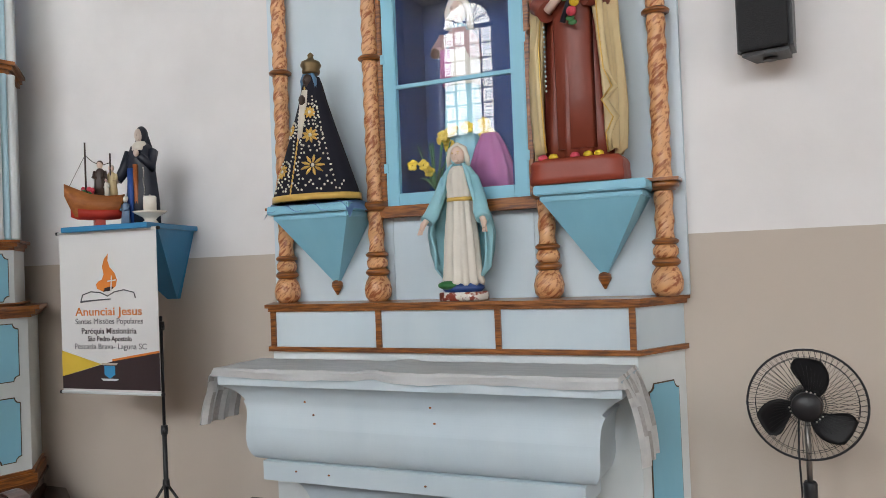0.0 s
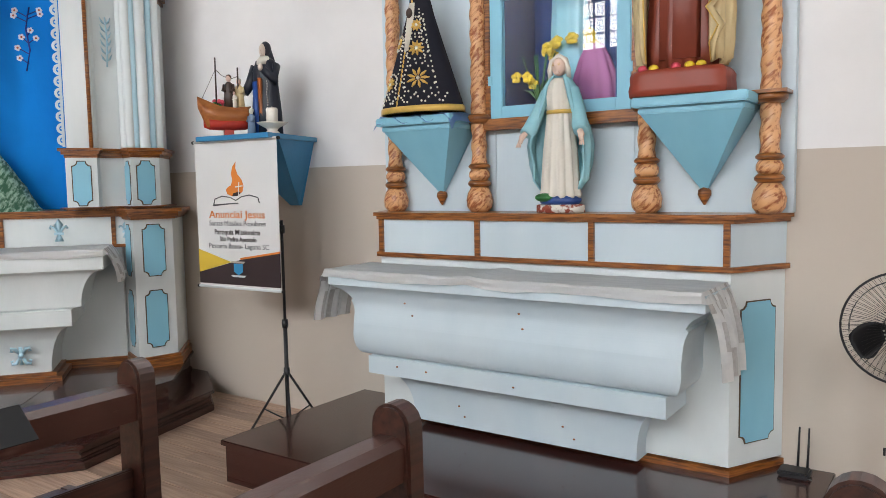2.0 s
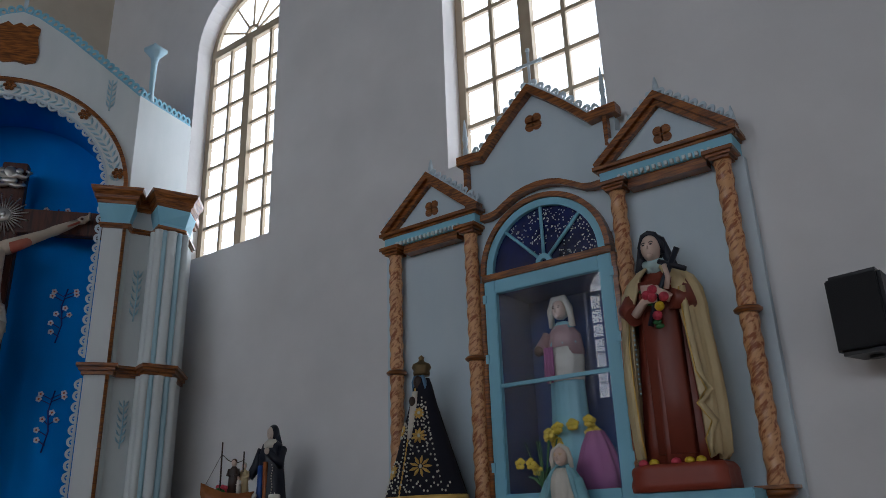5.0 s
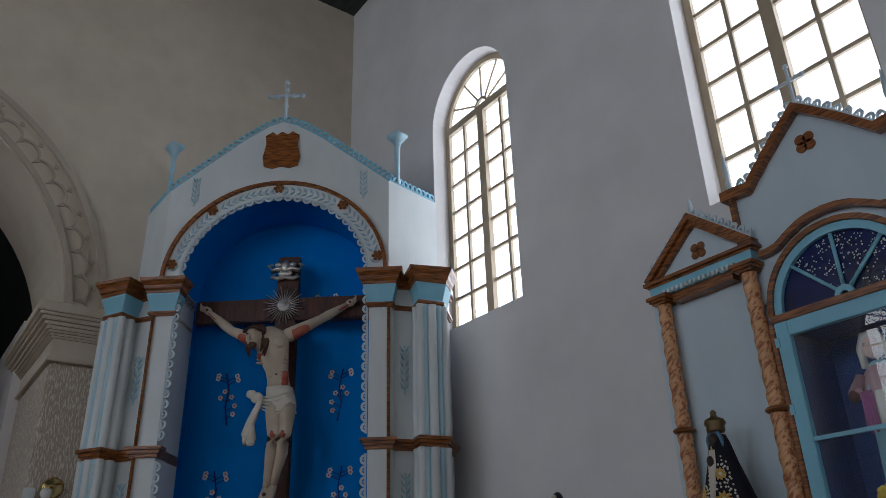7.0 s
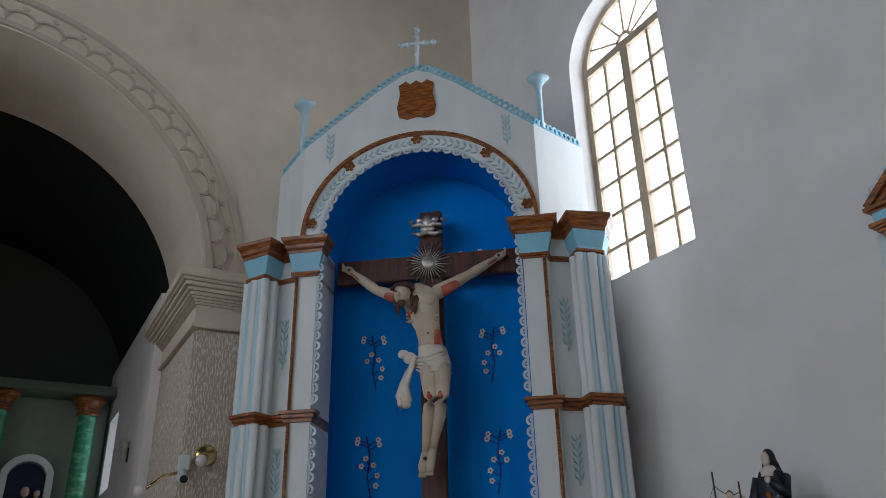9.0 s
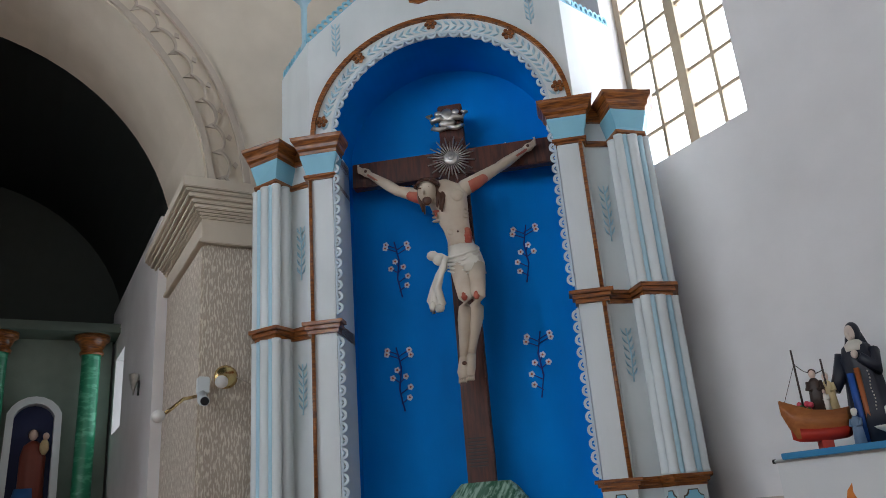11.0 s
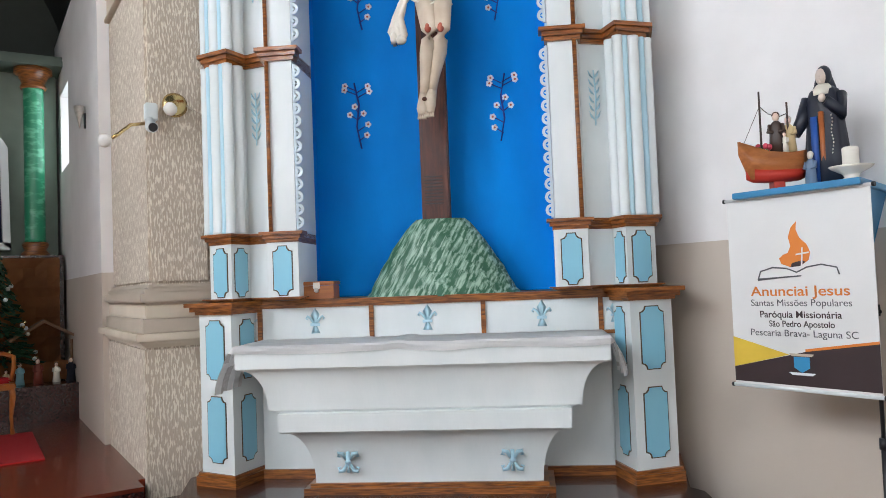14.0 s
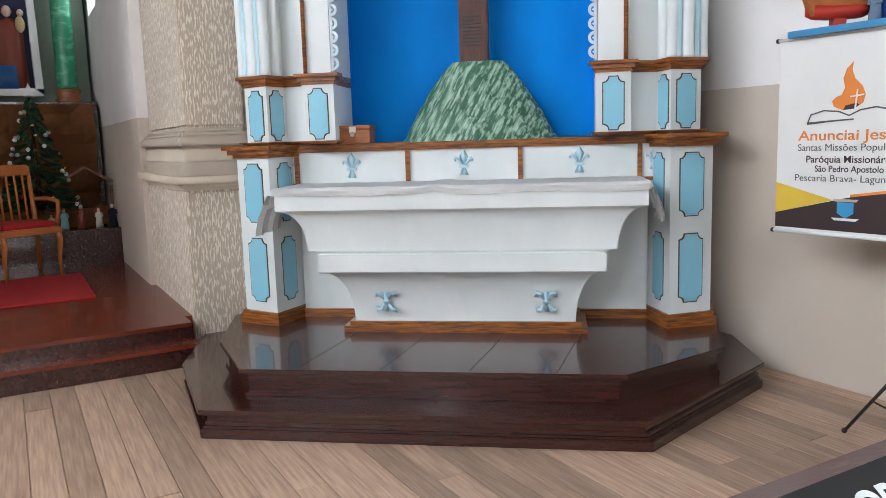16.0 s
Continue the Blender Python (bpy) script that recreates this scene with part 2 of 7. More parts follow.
# ---- structure ----
def side_wall(name, y0, y1, label, windows):
    bm = B()
    x = ARCHX
    for wx in windows:
        a, b = wx - WIN_W / 2, wx + WIN_W / 2
        prism(bm, [(x, 0), (a, 0), (a, CEIL), (x, CEIL)], y0, y1, "y")
        if y0 > 0 and wx == WINDOWS[1]:      # recess behind the glazed shrine
            prism(bm, [(a, 0), (b, 0), (b, 1.95), (a, 1.95)], y0, y1, "y")
            prism(bm, [(a, 3.12), (b, 3.12), (b, WIN_Z0), (a, WIN_Z0)], y0, y1, "y")
            prism(bm, [(a, 1.95), (-2.045, 1.95), (-2.045, 3.12), (a, 3.12)], y0, y1, "y")
            prism(bm, [(-2.045, 1.95), (b, 1.95), (b, 3.12), (-2.045, 3.12)], y0 + 0.30, y1, "y")
        else:
            prism(bm, [(a, 0), (b, 0), (b, WIN_Z0), (a, WIN_Z0)], y0, y1, "y")
        prism(bm, arc(wx, WIN_SPRING, WIN_W / 2, 180, 0, 20) + [(b, CEIL), (a, CEIL)], y0, y1, "y")
        x = b
    prism(bm, [(x, 0), (EAST, 0), (EAST, CEIL), (x, CEIL)], y0, y1, "y")
    bmesh.ops.remove_doubles(bm, verts=bm.verts, dist=0.0005)
    return single(name, bm, M_WALL, label, "wall", ID, kind="structure")


side_wall("wall_north", NORTH, NORTH + 0.45, "white plastered side wall with a beige dado and arched windows", WINDOWS)
side_wall("wall_south", SOUTH - 0.45, SOUTH, "white plastered side wall with a beige dado and arched windows", SOUTH_WINDOWS)
bm = B()
box(bm, EAST, EAST + 0.4, SOUTH - 0.45, NORTH + 0.45, 0, CEIL)
single("wall_east", bm, M_WALL, "white plastered end wall with a beige dado", "wall", ID, kind="structure")

ARCH_Y, ARCH_Z, ARCH_R = -0.85, 4.15, 2.11
bm = B()
prism(bm, [(ARCH_Y + ARCH_R, 0), (NORTH, 0), (NORTH, CEIL), (ARCH_Y + ARCH_R, CEIL)], ARCHX - 1.40, ARCHX, "x")
prism(bm, [(SOUTH, 0), (ARCH_Y - ARCH_R, 0), (ARCH_Y - ARCH_R, CEIL), (SOUTH, CEIL)], ARCHX - 1.40, ARCHX, "x")
prism(bm, arc(ARCH_Y, ARCH_Z, ARCH_R, 180, 0, 36) + [(ARCH_Y + ARCH_R, CEIL), (ARCH_Y - ARCH_R, CEIL)], ARCHX - 1.40, ARCHX, "x")
single("wall_west", bm, M_CREAM, "cream plastered wall pierced by a round chancel arch", "wall", ID, kind="structure")
bm = B()
box(bm, ARCHX - 1.40, EAST + 0.4, SOUTH - 0.45, NORTH + 0.45, CEIL, CEIL + 0.1)
for i in range(66):
    yb = SOUTH + i * 0.156
    box(bm, ARCHX, EAST, yb, yb + 0.15, CEIL - 0.02, CEIL - 0.001)
single("ceiling", bm, M_CEIL, "dark green boarded ceiling", "ceiling", ID, kind="structure")
bm = B()
box(bm, -13, EAST + 0.4, SOUTH - 0.45, NORTH + 0.45, -0.2, -0.012)
floor = single("floor", bm, M_FLOOR, "worn light brown wooden board floor", "floor", ID, kind="structure")


def arched_window(name, wx, y, out):
    """out: +1 when the outside lies towards +y."""
    win = thing(name, "tall arched window with brown frame, small panes and a fanlight", "window", pose(wx, y + out * 0.16, WIN_Z0, 0, 0, 0 if out > 0 else 180), kind="structure")
    r, h = WIN_W / 2, WIN_SPRING - WIN_Z0
    bm = B()
    band(bm, [(-r + 0.06, 0.06)] + arc(0, h, r - 0.06, 180, 0, 24) + [(r - 0.06, 0.06)], [(-r, 0)] + arc(0, h, r, 180, 0, 24) + [(r, 0)], 0, 0.07)
    box(bm, -r, r, 0, 0.07, 0, 0.06)
    part("window_frame", bm, M_FRAME, win)
    bm = B()
    box(bm, -0.045, 0.045, -0.012, 0.075, 0.06, h)
    box(bm, -r + 0.06, r - 0.06, -0.008, 0.072, h - 0.03, h + 0.05)
    part("mullion", bm, M_FRAME, win)
    rows, cols = 7, 2
    pane = None
    for s in (-1, 1):
        x0, x1 = (0.045, r - 0.06) if s > 0 else (-r + 0.06, -0.045)
        bm = B()
        for i in range(1, rows):
            z = 0.06 + (h - 0.09) * i / rows
            box(bm, x0, x1, 0.010, 0.05, z - 0.015, z + 0.015)
        box(bm, (x0 + x1) / 2 - 0.015, (x0 + x1) / 2 + 0.015, 0.007, 0.053, 0.06, h - 0.03)
        part("glazing_bars", bm, M_FRAME, win)
        pw, ph = (x1 - x0) / 2 - 0.006, (h - 0.09) / rows - 0.006
        for i in range(rows):
            for j in range(cols):
                if pane is None:
                    bm = B()
                    box(bm, -pw / 2, pw / 2, 0, 0.004, -ph / 2, ph / 2)
                    ob = part("pane", bm, M_PANE, win)
                    pane = ob.data
                else:
                    ob = new("pane", pane)
                    ob.parent = win
                ob.location = (x0 + (j + 0.5) * (x1 - x0) / 2, 0.036, 0.06 + (h - 0.09) * (i + 0.5) / rows)
                ob.visible_shadow = False
    bm = B()
    for a in (30, 60, 90, 120, 150):
        c, s = math.cos(radians(a)), math.sin(radians(a))
        tube(bm, [(0.08 * c, 0.03, h + 0.05 + 0.08 * s), ((r - 0.06) * c, 0.03, h + (r - 0.06) * s)], 0.012, 6)
    band(bm, arc(0, h + 0.05, 0.07, 180, 0, 10), arc(0, h + 0.05, 0.10, 180, 0, 10), 0.01, 0.05)
    part("fanlight_bars", bm, M_FRAME, win)
    bm = B()
    prism(bm, arc(0, h + 0.045, r - 0.065, 180, 0, 24), 0.036, 0.040, "y")
    ob = part("fanlight_pane", bm, M_PANE, win)
    ob.visible_shadow = False
    return win


for i, wx in enumerate(WINDOWS):
    arched_window(f"window_{i + 1}", wx, NORTH, 1)
    arched_window(f"window_{i + 5}", SOUTH_WINDOWS[i], SOUTH, -1)

# ---- corner altar of the crucifix ----
PHI = 51.97
CORNER = pose(-5.591, 2.61, 0.352, 0, 0, PHI)      # x to its right, -y to its front, z from its platform
Z0 = 0.352


def flank(pts, s):
    return [(s * a, b) for a, b in (pts if s > 0 else pts[::-1])]


def side_plan(e, s, back=0.36):
    """The stepped plan of one flank, grown by e; s mirrors it."""
    return flank([(0.80, back), (0.80, -0.037), (0.785 - e, -0.037), (0.785 - e, -0.11 - e), (0.985 + e * 0.9, -0.11 - e), (0.995 + e * 0.6, -0.02 - e), (1.145 - e * 0.5, 0.03 - e), (1.205 - e * 0.4, -0.135 - e), (1.385 + e, -0.035 - e), (1.44 + e, back)], s)


def front_plan(e, s):
    """The flat inner pilaster alone."""
    return flank([(0.785 - e, 0.0), (0.785 - e, -0.11 - e), (0.985 + e, -0.11 - e), (0.985 + e, 0.0)], s)


def cluster_plan(e, s):
    """The canted outer pier alone."""
    return flank([(1.145 - e, 0.05), (1.205 - e * 0.7, -0.135 - e), (1.385 + e, -0.035 - e), (1.42 + e, 0.12), (1.25, 0.2)], s)


def flare(bm, plan, s, steps, mat=0):
    """Stack of grown plans: growth, height."""
    loft(bm, [[(a, b, z) for a, b in plan(e, s)] for e, z in steps], mat)
    for f in bm.faces:
        f.smooth = False


def low_plan(e, s, back=0.45):
    return flank([(1.06 - e, back), (1.06 - e, 0.10 - e), (1.11 - e * 0.6, 0.10 - e), (1.20 - e * 0.5, -0.18 - e), (1.455 + e, -0.06 - e), (1.52 + e, back)], s)


def notched(w, h, n):
    """Upright panel outline with hollow corners."""
    pts = []
    for sx, sz, a0 in ((1, 1, 270), (-1, 1, 360), (-1, -1, 90), (1, -1, 180)):
        pts += [(sx * w / 2 + n * math.cos(radians(a0 - t)), sz * h / 2 + n * math.sin(radians(a0 - t))) for t in (0, 30, 60, 90)]
    return pts


def panel(parent, at, turn, w, h):
    """A light blue panel with a dark line round it, laid on a face."""
    bm = B()
    prism(bm, notched(w + 0.012, h + 0.012, 0.035), -0.003, 0.01, "y", 1)
    prism(bm, notched(w, h, 0.035), -0.006, 0.01, "y", 0)
    ob = part("panel", bm, [M_BLUE, M_LINE], parent, "light blue panel with a dark outline")
    ob.matrix_local = pose(*at, 0, 0, turn)
    return ob


altar = thing("corner_altar", "white and pale blue altar with a blue arched niche", "altar", CORNER)
for s in (1, -1):
    bm = B()
    prism(bm, low_plan(0, s), 0.003, 1.0)
    part("pedestal", bm, M_WHITE, altar)
    bm = B()
    prism(bm, low_plan(0.03, s), -0.057, 0.0)
    prism(bm, low_plan(0.018, s), 0.0, 0.022)
    part("plinth", bm, M_GILT, altar, "dark brown moulding at the foot")
    bm = B()
    prism(bm, low_plan(0.02, s), 1.0, 1.02)
    prism(bm, low_plan(0.045, s), 1.02, 1.05)
    prism(bm, low_plan(0.07, s), 1.05, 1.075)
    part("cornice", bm, M_GILT, altar, "grained brown moulding")
    bm = B()
    prism(bm, side_plan(0, s), 1.075, 1.435)
    part("upper_pedestal", bm, M_WHITE, altar)
    bm = B()
    prism(bm, side_plan(-0.012, s), 1.47, 3.99)
    part("pilaster", bm, M_WHITE, altar)
    for z, hh in ((1.435, 0.065), (2.575, 0.08), (1.075, 0.02)):
        bm = B()
        prism(bm, side_plan(0.006, s), z, z + hh * 0.35)
        prism(bm, side_plan(0.022, s), z + hh * 0.35, z + hh * 0.7)
        prism(bm, side_plan(0.04, s), z + hh * 0.7, z + hh)
        part("moulding", bm, M_GILT, altar, "grained brown moulding")
    bm = B()
    prism(bm, side_plan(0.004, s), 3.70, 3.715)
    prism(bm, side_plan(0.016, s), 3.715, 3.735)
    part("neck_moulding", bm, M_GILT, altar, "thin brown moulding")
    for plan in (front_plan, cluster_plan):
        bm = B()
        flare(bm, plan, s, ((0.002, 3.735), (0.004, 3.76), (0.034, 3.87), (0.034, 3.885)))
        part("capital", bm, M_BLUE, altar, "light blue flared capital")
    bm = B()
    prism(bm, side_plan(0.012, s), 3.885, 3.915)
    part("moulding", bm, M_GILT, altar, "grained brown moulding")
    for plan in (front_plan, cluster_plan):
        bm = B()
        flare(bm, plan, s, ((0.036, 3.886), (0.040, 3.91), (0.055, 3.925), (0.06, 3.95), (0.085, 3.985), (0.09, 4.01)))
        part("cornice", bm, M_GILT, altar, "grained brown flared cornice")
    bm = B()
    prism(bm, side_plan(0.03, s), 3.915, 3.98)
    part("moulding", bm, M_GILT, altar, "grained brown moulding")
    # ribbed shafts on the canted pier, in two tiers
    for z0, z1 in ((1.50, 2.575), (2.655, 3.70)):
        # the narrow soft blue ribs paint in the shadow lines between the shafts
        for ca, cb, cr, mt in ((1.175, -0.04, 0.036, 0), (1.208, -0.118, 0.030, 0), (1.245, -0.108, 0.022, 1), (1.296, -0.080, 0.040, 0), (1.352, -0.052, 0.022, 1), (1.392, -0.020, 0.030, 0)):
            bm = B()
            lathe(bm, [(cr * 1.08, z0), (cr * 1.08, z0 + 0.02), (cr, z0 + 0.03), (cr, z1 - 0.03), (cr * 1.08, z1 - 0.02), (cr * 1.08, z1)], 12, (s * ca, cb, 0))
            part("half_column", bm, [M_WHITE, M_SOFTBLUE][mt], altar)
        bm = B()
        tube(bm, [(s * 0.955, -0.112, z0), (s * 0.955, -0.112, z1)], 0.013, 8)
        part("rod", bm, M_GILT, altar, "thin brown grained rod")
    # panels of pedestals
    tf = math.degrees(math.atan2(0.12, 0.265)) * s
    mid = (s * 1.3275, -0.123)
    panel(altar, (mid[0], mid[1], 0.29), tf, 0.15, 0.40)
    panel(altar, (mid[0], mid[1], 0.78), tf, 0.15, 0.36)
    tin = -math.degrees(math.atan2(0.28, 0.095)) * s
    panel(altar, (s * 1.155, -0.042, 0.29), tin, 0.13, 0.40)
    panel(altar, (s * 1.155, -0.042, 0.78), tin, 0.13, 0.36)
    panel(altar, (s * 0.885, -0.112, 1.258), 0, 0.115, 0.30)
    panel(altar, (s * 1.295, -0.087, 1.258), math.degrees(math.atan2(0.10, 0.18)) * s, 0.125, 0.30)
    panel(altar, (s * 1.175, -0.0545, 1.258), -math.degrees(math.atan2(0.165, 0.06)) * s, 0.115, 0.30)
    # leaf sprays in relief on the recessed faces
    for z in (2.18, 3.14):
        bm = B()
        tube(bm, [(0, -0.004, -0.20), (0.008, -0.006, 0), (0, -0.004, 0.2)], 0.005, 6)
        for i in range(6):
            for q in (-1, 1):
                zz = -0.16 + i * 0.06
                loft(bm, [[(q * 0.004, 0, zz), (q * 0.004, -0.008, zz), (q * 0.004, 0, zz + 0.012)], [(q * 0.028, 0.0, zz + 0.022), (q * 0.028, -0.012, zz + 0.03), (q * 0.024, 0, zz + 0.045)], [(q * 0.036, 0.0, zz + 0.062), (q * 0.036, -0.003, zz + 0.063), (q * 0.035, 0, zz + 0.064)]])
        ob = part("leaf_spray", bm, M_SOFTBLUE, altar, "light blue carved leaf spray")
        ob.matrix_local = pose(s * 1.07, 0.006, z * 1.0 + 0.06, 0, 0, math.degrees(math.atan2(0.05, 0.15)) * s) @ Matrix.Diagonal((1.0, 1, 0.85 if z < 2.5 else 1.0, 1))
    # slanting return of the gable to the wall
    bm = B()
    prism(bm, [(s * 0.955, -0.10), (s * 1.34, 0.36), (s * 1.32, 0.38), (s * 0.935, -0.06)], 3.98, 4.87)
    part("gable_return", bm, M_WHITE, altar)

# arched front and gable
AZ = 4.01
EX = 1.06      # the arch is a little wider than high
R_IN = 0.745


def oval(r, n=40):
    return [(a * EX, b) for a, b in arc(0, AZ, r, 180, 0, n)]

bm = B()
outline = [(-0.955, AZ), (-R_IN * EX, AZ)] + oval(R_IN)[1:-1] + [(R_IN * EX, AZ), (0.955, AZ), (0.955, 4.86), (0.62, 5.13), (0.34, 5.35), (0.12, 5.49), (0, 5.53), (-0.12, 5.49), (-0.34, 5.35), (-0.62, 5.13), (-0.955, 4.86)]
prism(bm, outline, -0.10, -0.04, "y")
part("gable", bm, M_WHITE, altar, "white painted arched gable")
bm = B()
band(bm, oval(0.862), oval(0.890), -0.13, -0.10)
part("arch_moulding", bm, M_GILT, altar, "grained brown arch moulding")
for a in (10, 50, 90, 130, 170):
    bm = B()
    for k in range(6):
        aa = radians(k * 60)
        ball(bm, (0.032 * math.cos(aa), 0, 0.032 * math.sin(aa)), 0.017, 0.012, 0.017, n=8, m=5)
    ball(bm, (0, -0.006, 0), 0.018, 0.014, 0.018, n=8, m=5)
    ob = part("rosette", bm, M_GILT, altar, "carved brown rosette")
    ob.location = (0.825 * EX * math.cos(radians(a)), -0.112, AZ + 0.825 * math.sin(radians(a)))
leaf = None
for i in range(46):
    a = 6 + 168 * i / 45
    if min(abs(a - q) for q in (10, 50, 90, 130, 170)) < 3.2:
        continue
    for q in (-1, 1):
        if leaf is None:
            bm = B()
            loft(bm, [[(-0.004, 0, 0), (0, -0.006, 0), (0.004, 0, 0)], [(-0.012, 0, 0.03), (0, -0.012, 0.03), (0.012, 0, 0.03)], [(-0.001, 0, 0.065), (0, -0.002, 0.065), (0.001, 0, 0.065)]])
            ob = part("leaf", bm, M_SOFTBLUE, altar)
            leaf = ob.data
        else:
            ob = new("leaf", leaf)
            ob.parent = altar
        rr = 0.803 + q * 0.006
        ob.matrix_local = pose(rr * EX * math.cos(radians(a)), -0.101, AZ + rr * math.sin(radians(a)), 0, -(a - 90) - (90 if a < 90 else -90) + q * 38 + 0, 0)


def lace_piece():
    """One fretted scallop: a crescent with a drop in it."""
    bm = B()
    band(bm, arc(0, 0, 0.020, -100, 100, 10), arc(0, 0, 0.037, -90, 90, 10), -0.006, 0.006)
    prism(bm, [(-0.012, -0.045), (0.004, -0.045), (0.004, 0.045), (-0.012, 0.045)], -0.006, 0.006, "y")
    prism(bm, [(0.0, -0.009), (0.016, 0), (0.0, 0.009)], -0.005, 0.005, "y")
    return bm


lace = None


def put_lace(m, parent):
    global lace
    if lace is None:
        ob = part("lace_scallop", lace_piece(), M_PALE, parent)
        lace = ob.data
    else:
        ob = new("lace_scallop", lace)
        ob.parent = parent
    ob.matrix_local = m


for s in (1, -1):
    z = 1.555
    while z < 3.98:
        if not (1.43 < z < 1.53 or 2.56 < z < 2.67):
            put_lace(pose(s * 0.779, -0.10, z, 0, 0, 180 if s > 0 else 0), altar)
        z += 0.079
for i in range(29):
    a = 3 + 174 * i / 28
    put_lace(pose(0.737 * EX * math.cos(radians(a)), -0.105, AZ + 0.737 * math.sin(radians(a))) @ pose(0, 0, 0, 0, -a + 180, 0), altar)
# fretted cresting along the gable
crest = None
ridge = [(-1.32, 4.885, 0.36), (-0.955, 4.885, -0.07), (-0.62, 5.15, -0.07), (-0.34, 5.37, -0.07), (-0.12, 5.51, -0.07), (0, 5.55, -0.07), (0.12, 5.51, -0.07), (0.34, 5.37, -0.07), (0.62, 5.15, -0.07), (0.955, 4.885, -0.07), (1.32, 4.885, 0.36)]
for (xa, za, ya), (xb, zb, yb) in zip(ridge, ridge[1:]):
    a, b = Vector((xa, ya, za)), Vector((xb, yb, zb))
    n = max(1, round((b - a).length / 0.055))
    for i in range(n):
        p = a.lerp(b, (i + 0.5) / n)
        if crest is None:
            bm = B()
            band(bm, arc(0, 0.012, 0.014, 0, 360, 10), arc(0, 0.012, 0.027, 0, 360, 10), -0.008, 0.008)
            box(bm, -0.03, 0.03, -0.012, 0.012, -0.035, -0.008)
            ob = part("cresting", bm, M_BLUE, altar)
            crest = ob.data
        else:
            ob = new("cresting", crest)
            ob.parent = altar
        ob.matrix_local = pose(p.x, p.y, p.z + 0.012, 0, -math.degrees(math.atan2(zb - za, math.hypot(xb - xa, yb - ya))), math.degrees(math.atan2(yb - ya, xb - xa))) @ Matrix.Diagonal((1.15, 1, 1.5, 1))
for s in (-1, 1):
    bm = B()
    lathe(bm, [(0.03, 0), (0.03, 0.04), (0.022, 0.06), (0.026, 0.38), (0.036, 0.42), (0.075, 0.465), (0.095, 0.485), (0.095, 0.515)], 4, (s * 1.02, 0.01, 4.885))
    part("finial", bm, M_SOFTBLUE, altar, "pale blue wooden finial")
bm = B()
tube(bm, [(0.0, -0.07, 5.58), (0.0, -0.07, 5.98)], 0.016, 8)
tube(bm, [(-0.15, -0.07, 5.84), (0.15, -0.07, 5.84)], 0.016, 8)
for p in ((0, 5.99), (-0.15, 5.84), (0.15, 5.84), (-0.075, 5.84), (0.075, 5.84), (0, 5.91), (0, 5.72)):
    ball(bm, (p[0], -0.07, p[1]), 0.026, 0.022, 0.026, n=8, m=6)
part("gable_cross", bm, M_PALE, altar, "pale carved wooden cross")
bm = B()
shape = [(-0.15, -0.12), (-0.08, -0.14), (0, -0.125), (0.08, -0.14), (0.15, -0.12), (0.165, -0.05), (0.14, 0.05), (0.15, 0.12), (0.09, 0.15), (0.05, 0.125), (0, 0.15), (-0.05, 0.125), (-0.09, 0.15), (-0.15, 0.12), (-0.14, 0.05), (-0.165, -0.05)]
prism(bm, shape, -0.018, 0, "y")
ob = part("plaque", bm, M_GILT, altar, "brown scroll-shaped plaque")
ob.location, ob.scale = (0.0, -0.10, 5.22), (1.0, 1.0, 1.3)
for s in (-1, 1):
    bm = B()
    tube(bm, [(0, -0.004, -0.14), (0, -0.006, 0.14)], 0.005, 6)
    for i in range(5):
        for q in (-1, 1):
            zz = -0.11 + i * 0.05
            loft(bm, [[(q * 0.004, 0, zz), (q * 0.004, -0.008, zz), (q * 0.004, 0, zz + 0.012)], [(q * 0.03, 0, zz + 0.025), (q * 0.03, -0.01, zz + 0.032), (q * 0.026, 0, zz + 0.05)], [(q * 0.034, 0, zz + 0.062), (q * 0.034, -0.003, zz + 0.063), (q * 0.033, 0, zz + 0.064)]])
    ob = part("leaf_spray", bm, M_SOFTBLUE, altar, "light blue carved leaf spray")
    ob.location = (s * 0.735, -0.10, 4.84)

# niche lining
bm = B()
D0, D1 = -0.035, 0.45
prof = [(-0.80, 1.074)] + oval(0.755) + [(0.80, 1.074)]
prof_out = [(-0.84, 1.074)] + oval(0.792) + [(0.84, 1.074)]
band(bm, prof, prof_out, D0, D1 + 0.03)
prism(bm, prof_out, D1, D1 + 0.04, "y")
box(bm, -0.84, 0.84, 0.09, D1, 1.02, 1.06)
part("niche", bm, M_NICHE, altar, "deep blue painted niche lining")
# lower body, ledge strip and table
bm = B()
box(bm, -1.10, 1.10, 0.07, 0.5, -0.057, 0.80)
part("body", bm, M_WHITE, altar)
bm = B()
box(bm, -1.10, 1.10, 0.05, 0.075, -0.057, 0.0)
part("body_plinth", bm, M_GILT, altar, "dark brown moulding at the foot")
bm = B()
box(bm, -1.22, 1.22, 0.05, 0.5, 0.80, 1.04)
part("ledge", bm, M_WHITE, altar)
bm = B()
box(bm, -1.22, 1.22, 0.02, 0.5, 1.042, 1.07)
box(bm, -1.22, 1.22, 0.035, 0.06, 1.02, 1.042)
box(bm, -1.22, 1.22, 0.035, 0.06, 0.80, 0.822)
for x in (-1.215, -1.095, -0.37, 0.335, 1.052, 1.215):
    box(bm, x - 0.014, x + 0.014, 0.032, 0.06, 0.822, 1.02)
part("ledge_trim", bm, M_GILT, altar, "grained brown ledge trim")


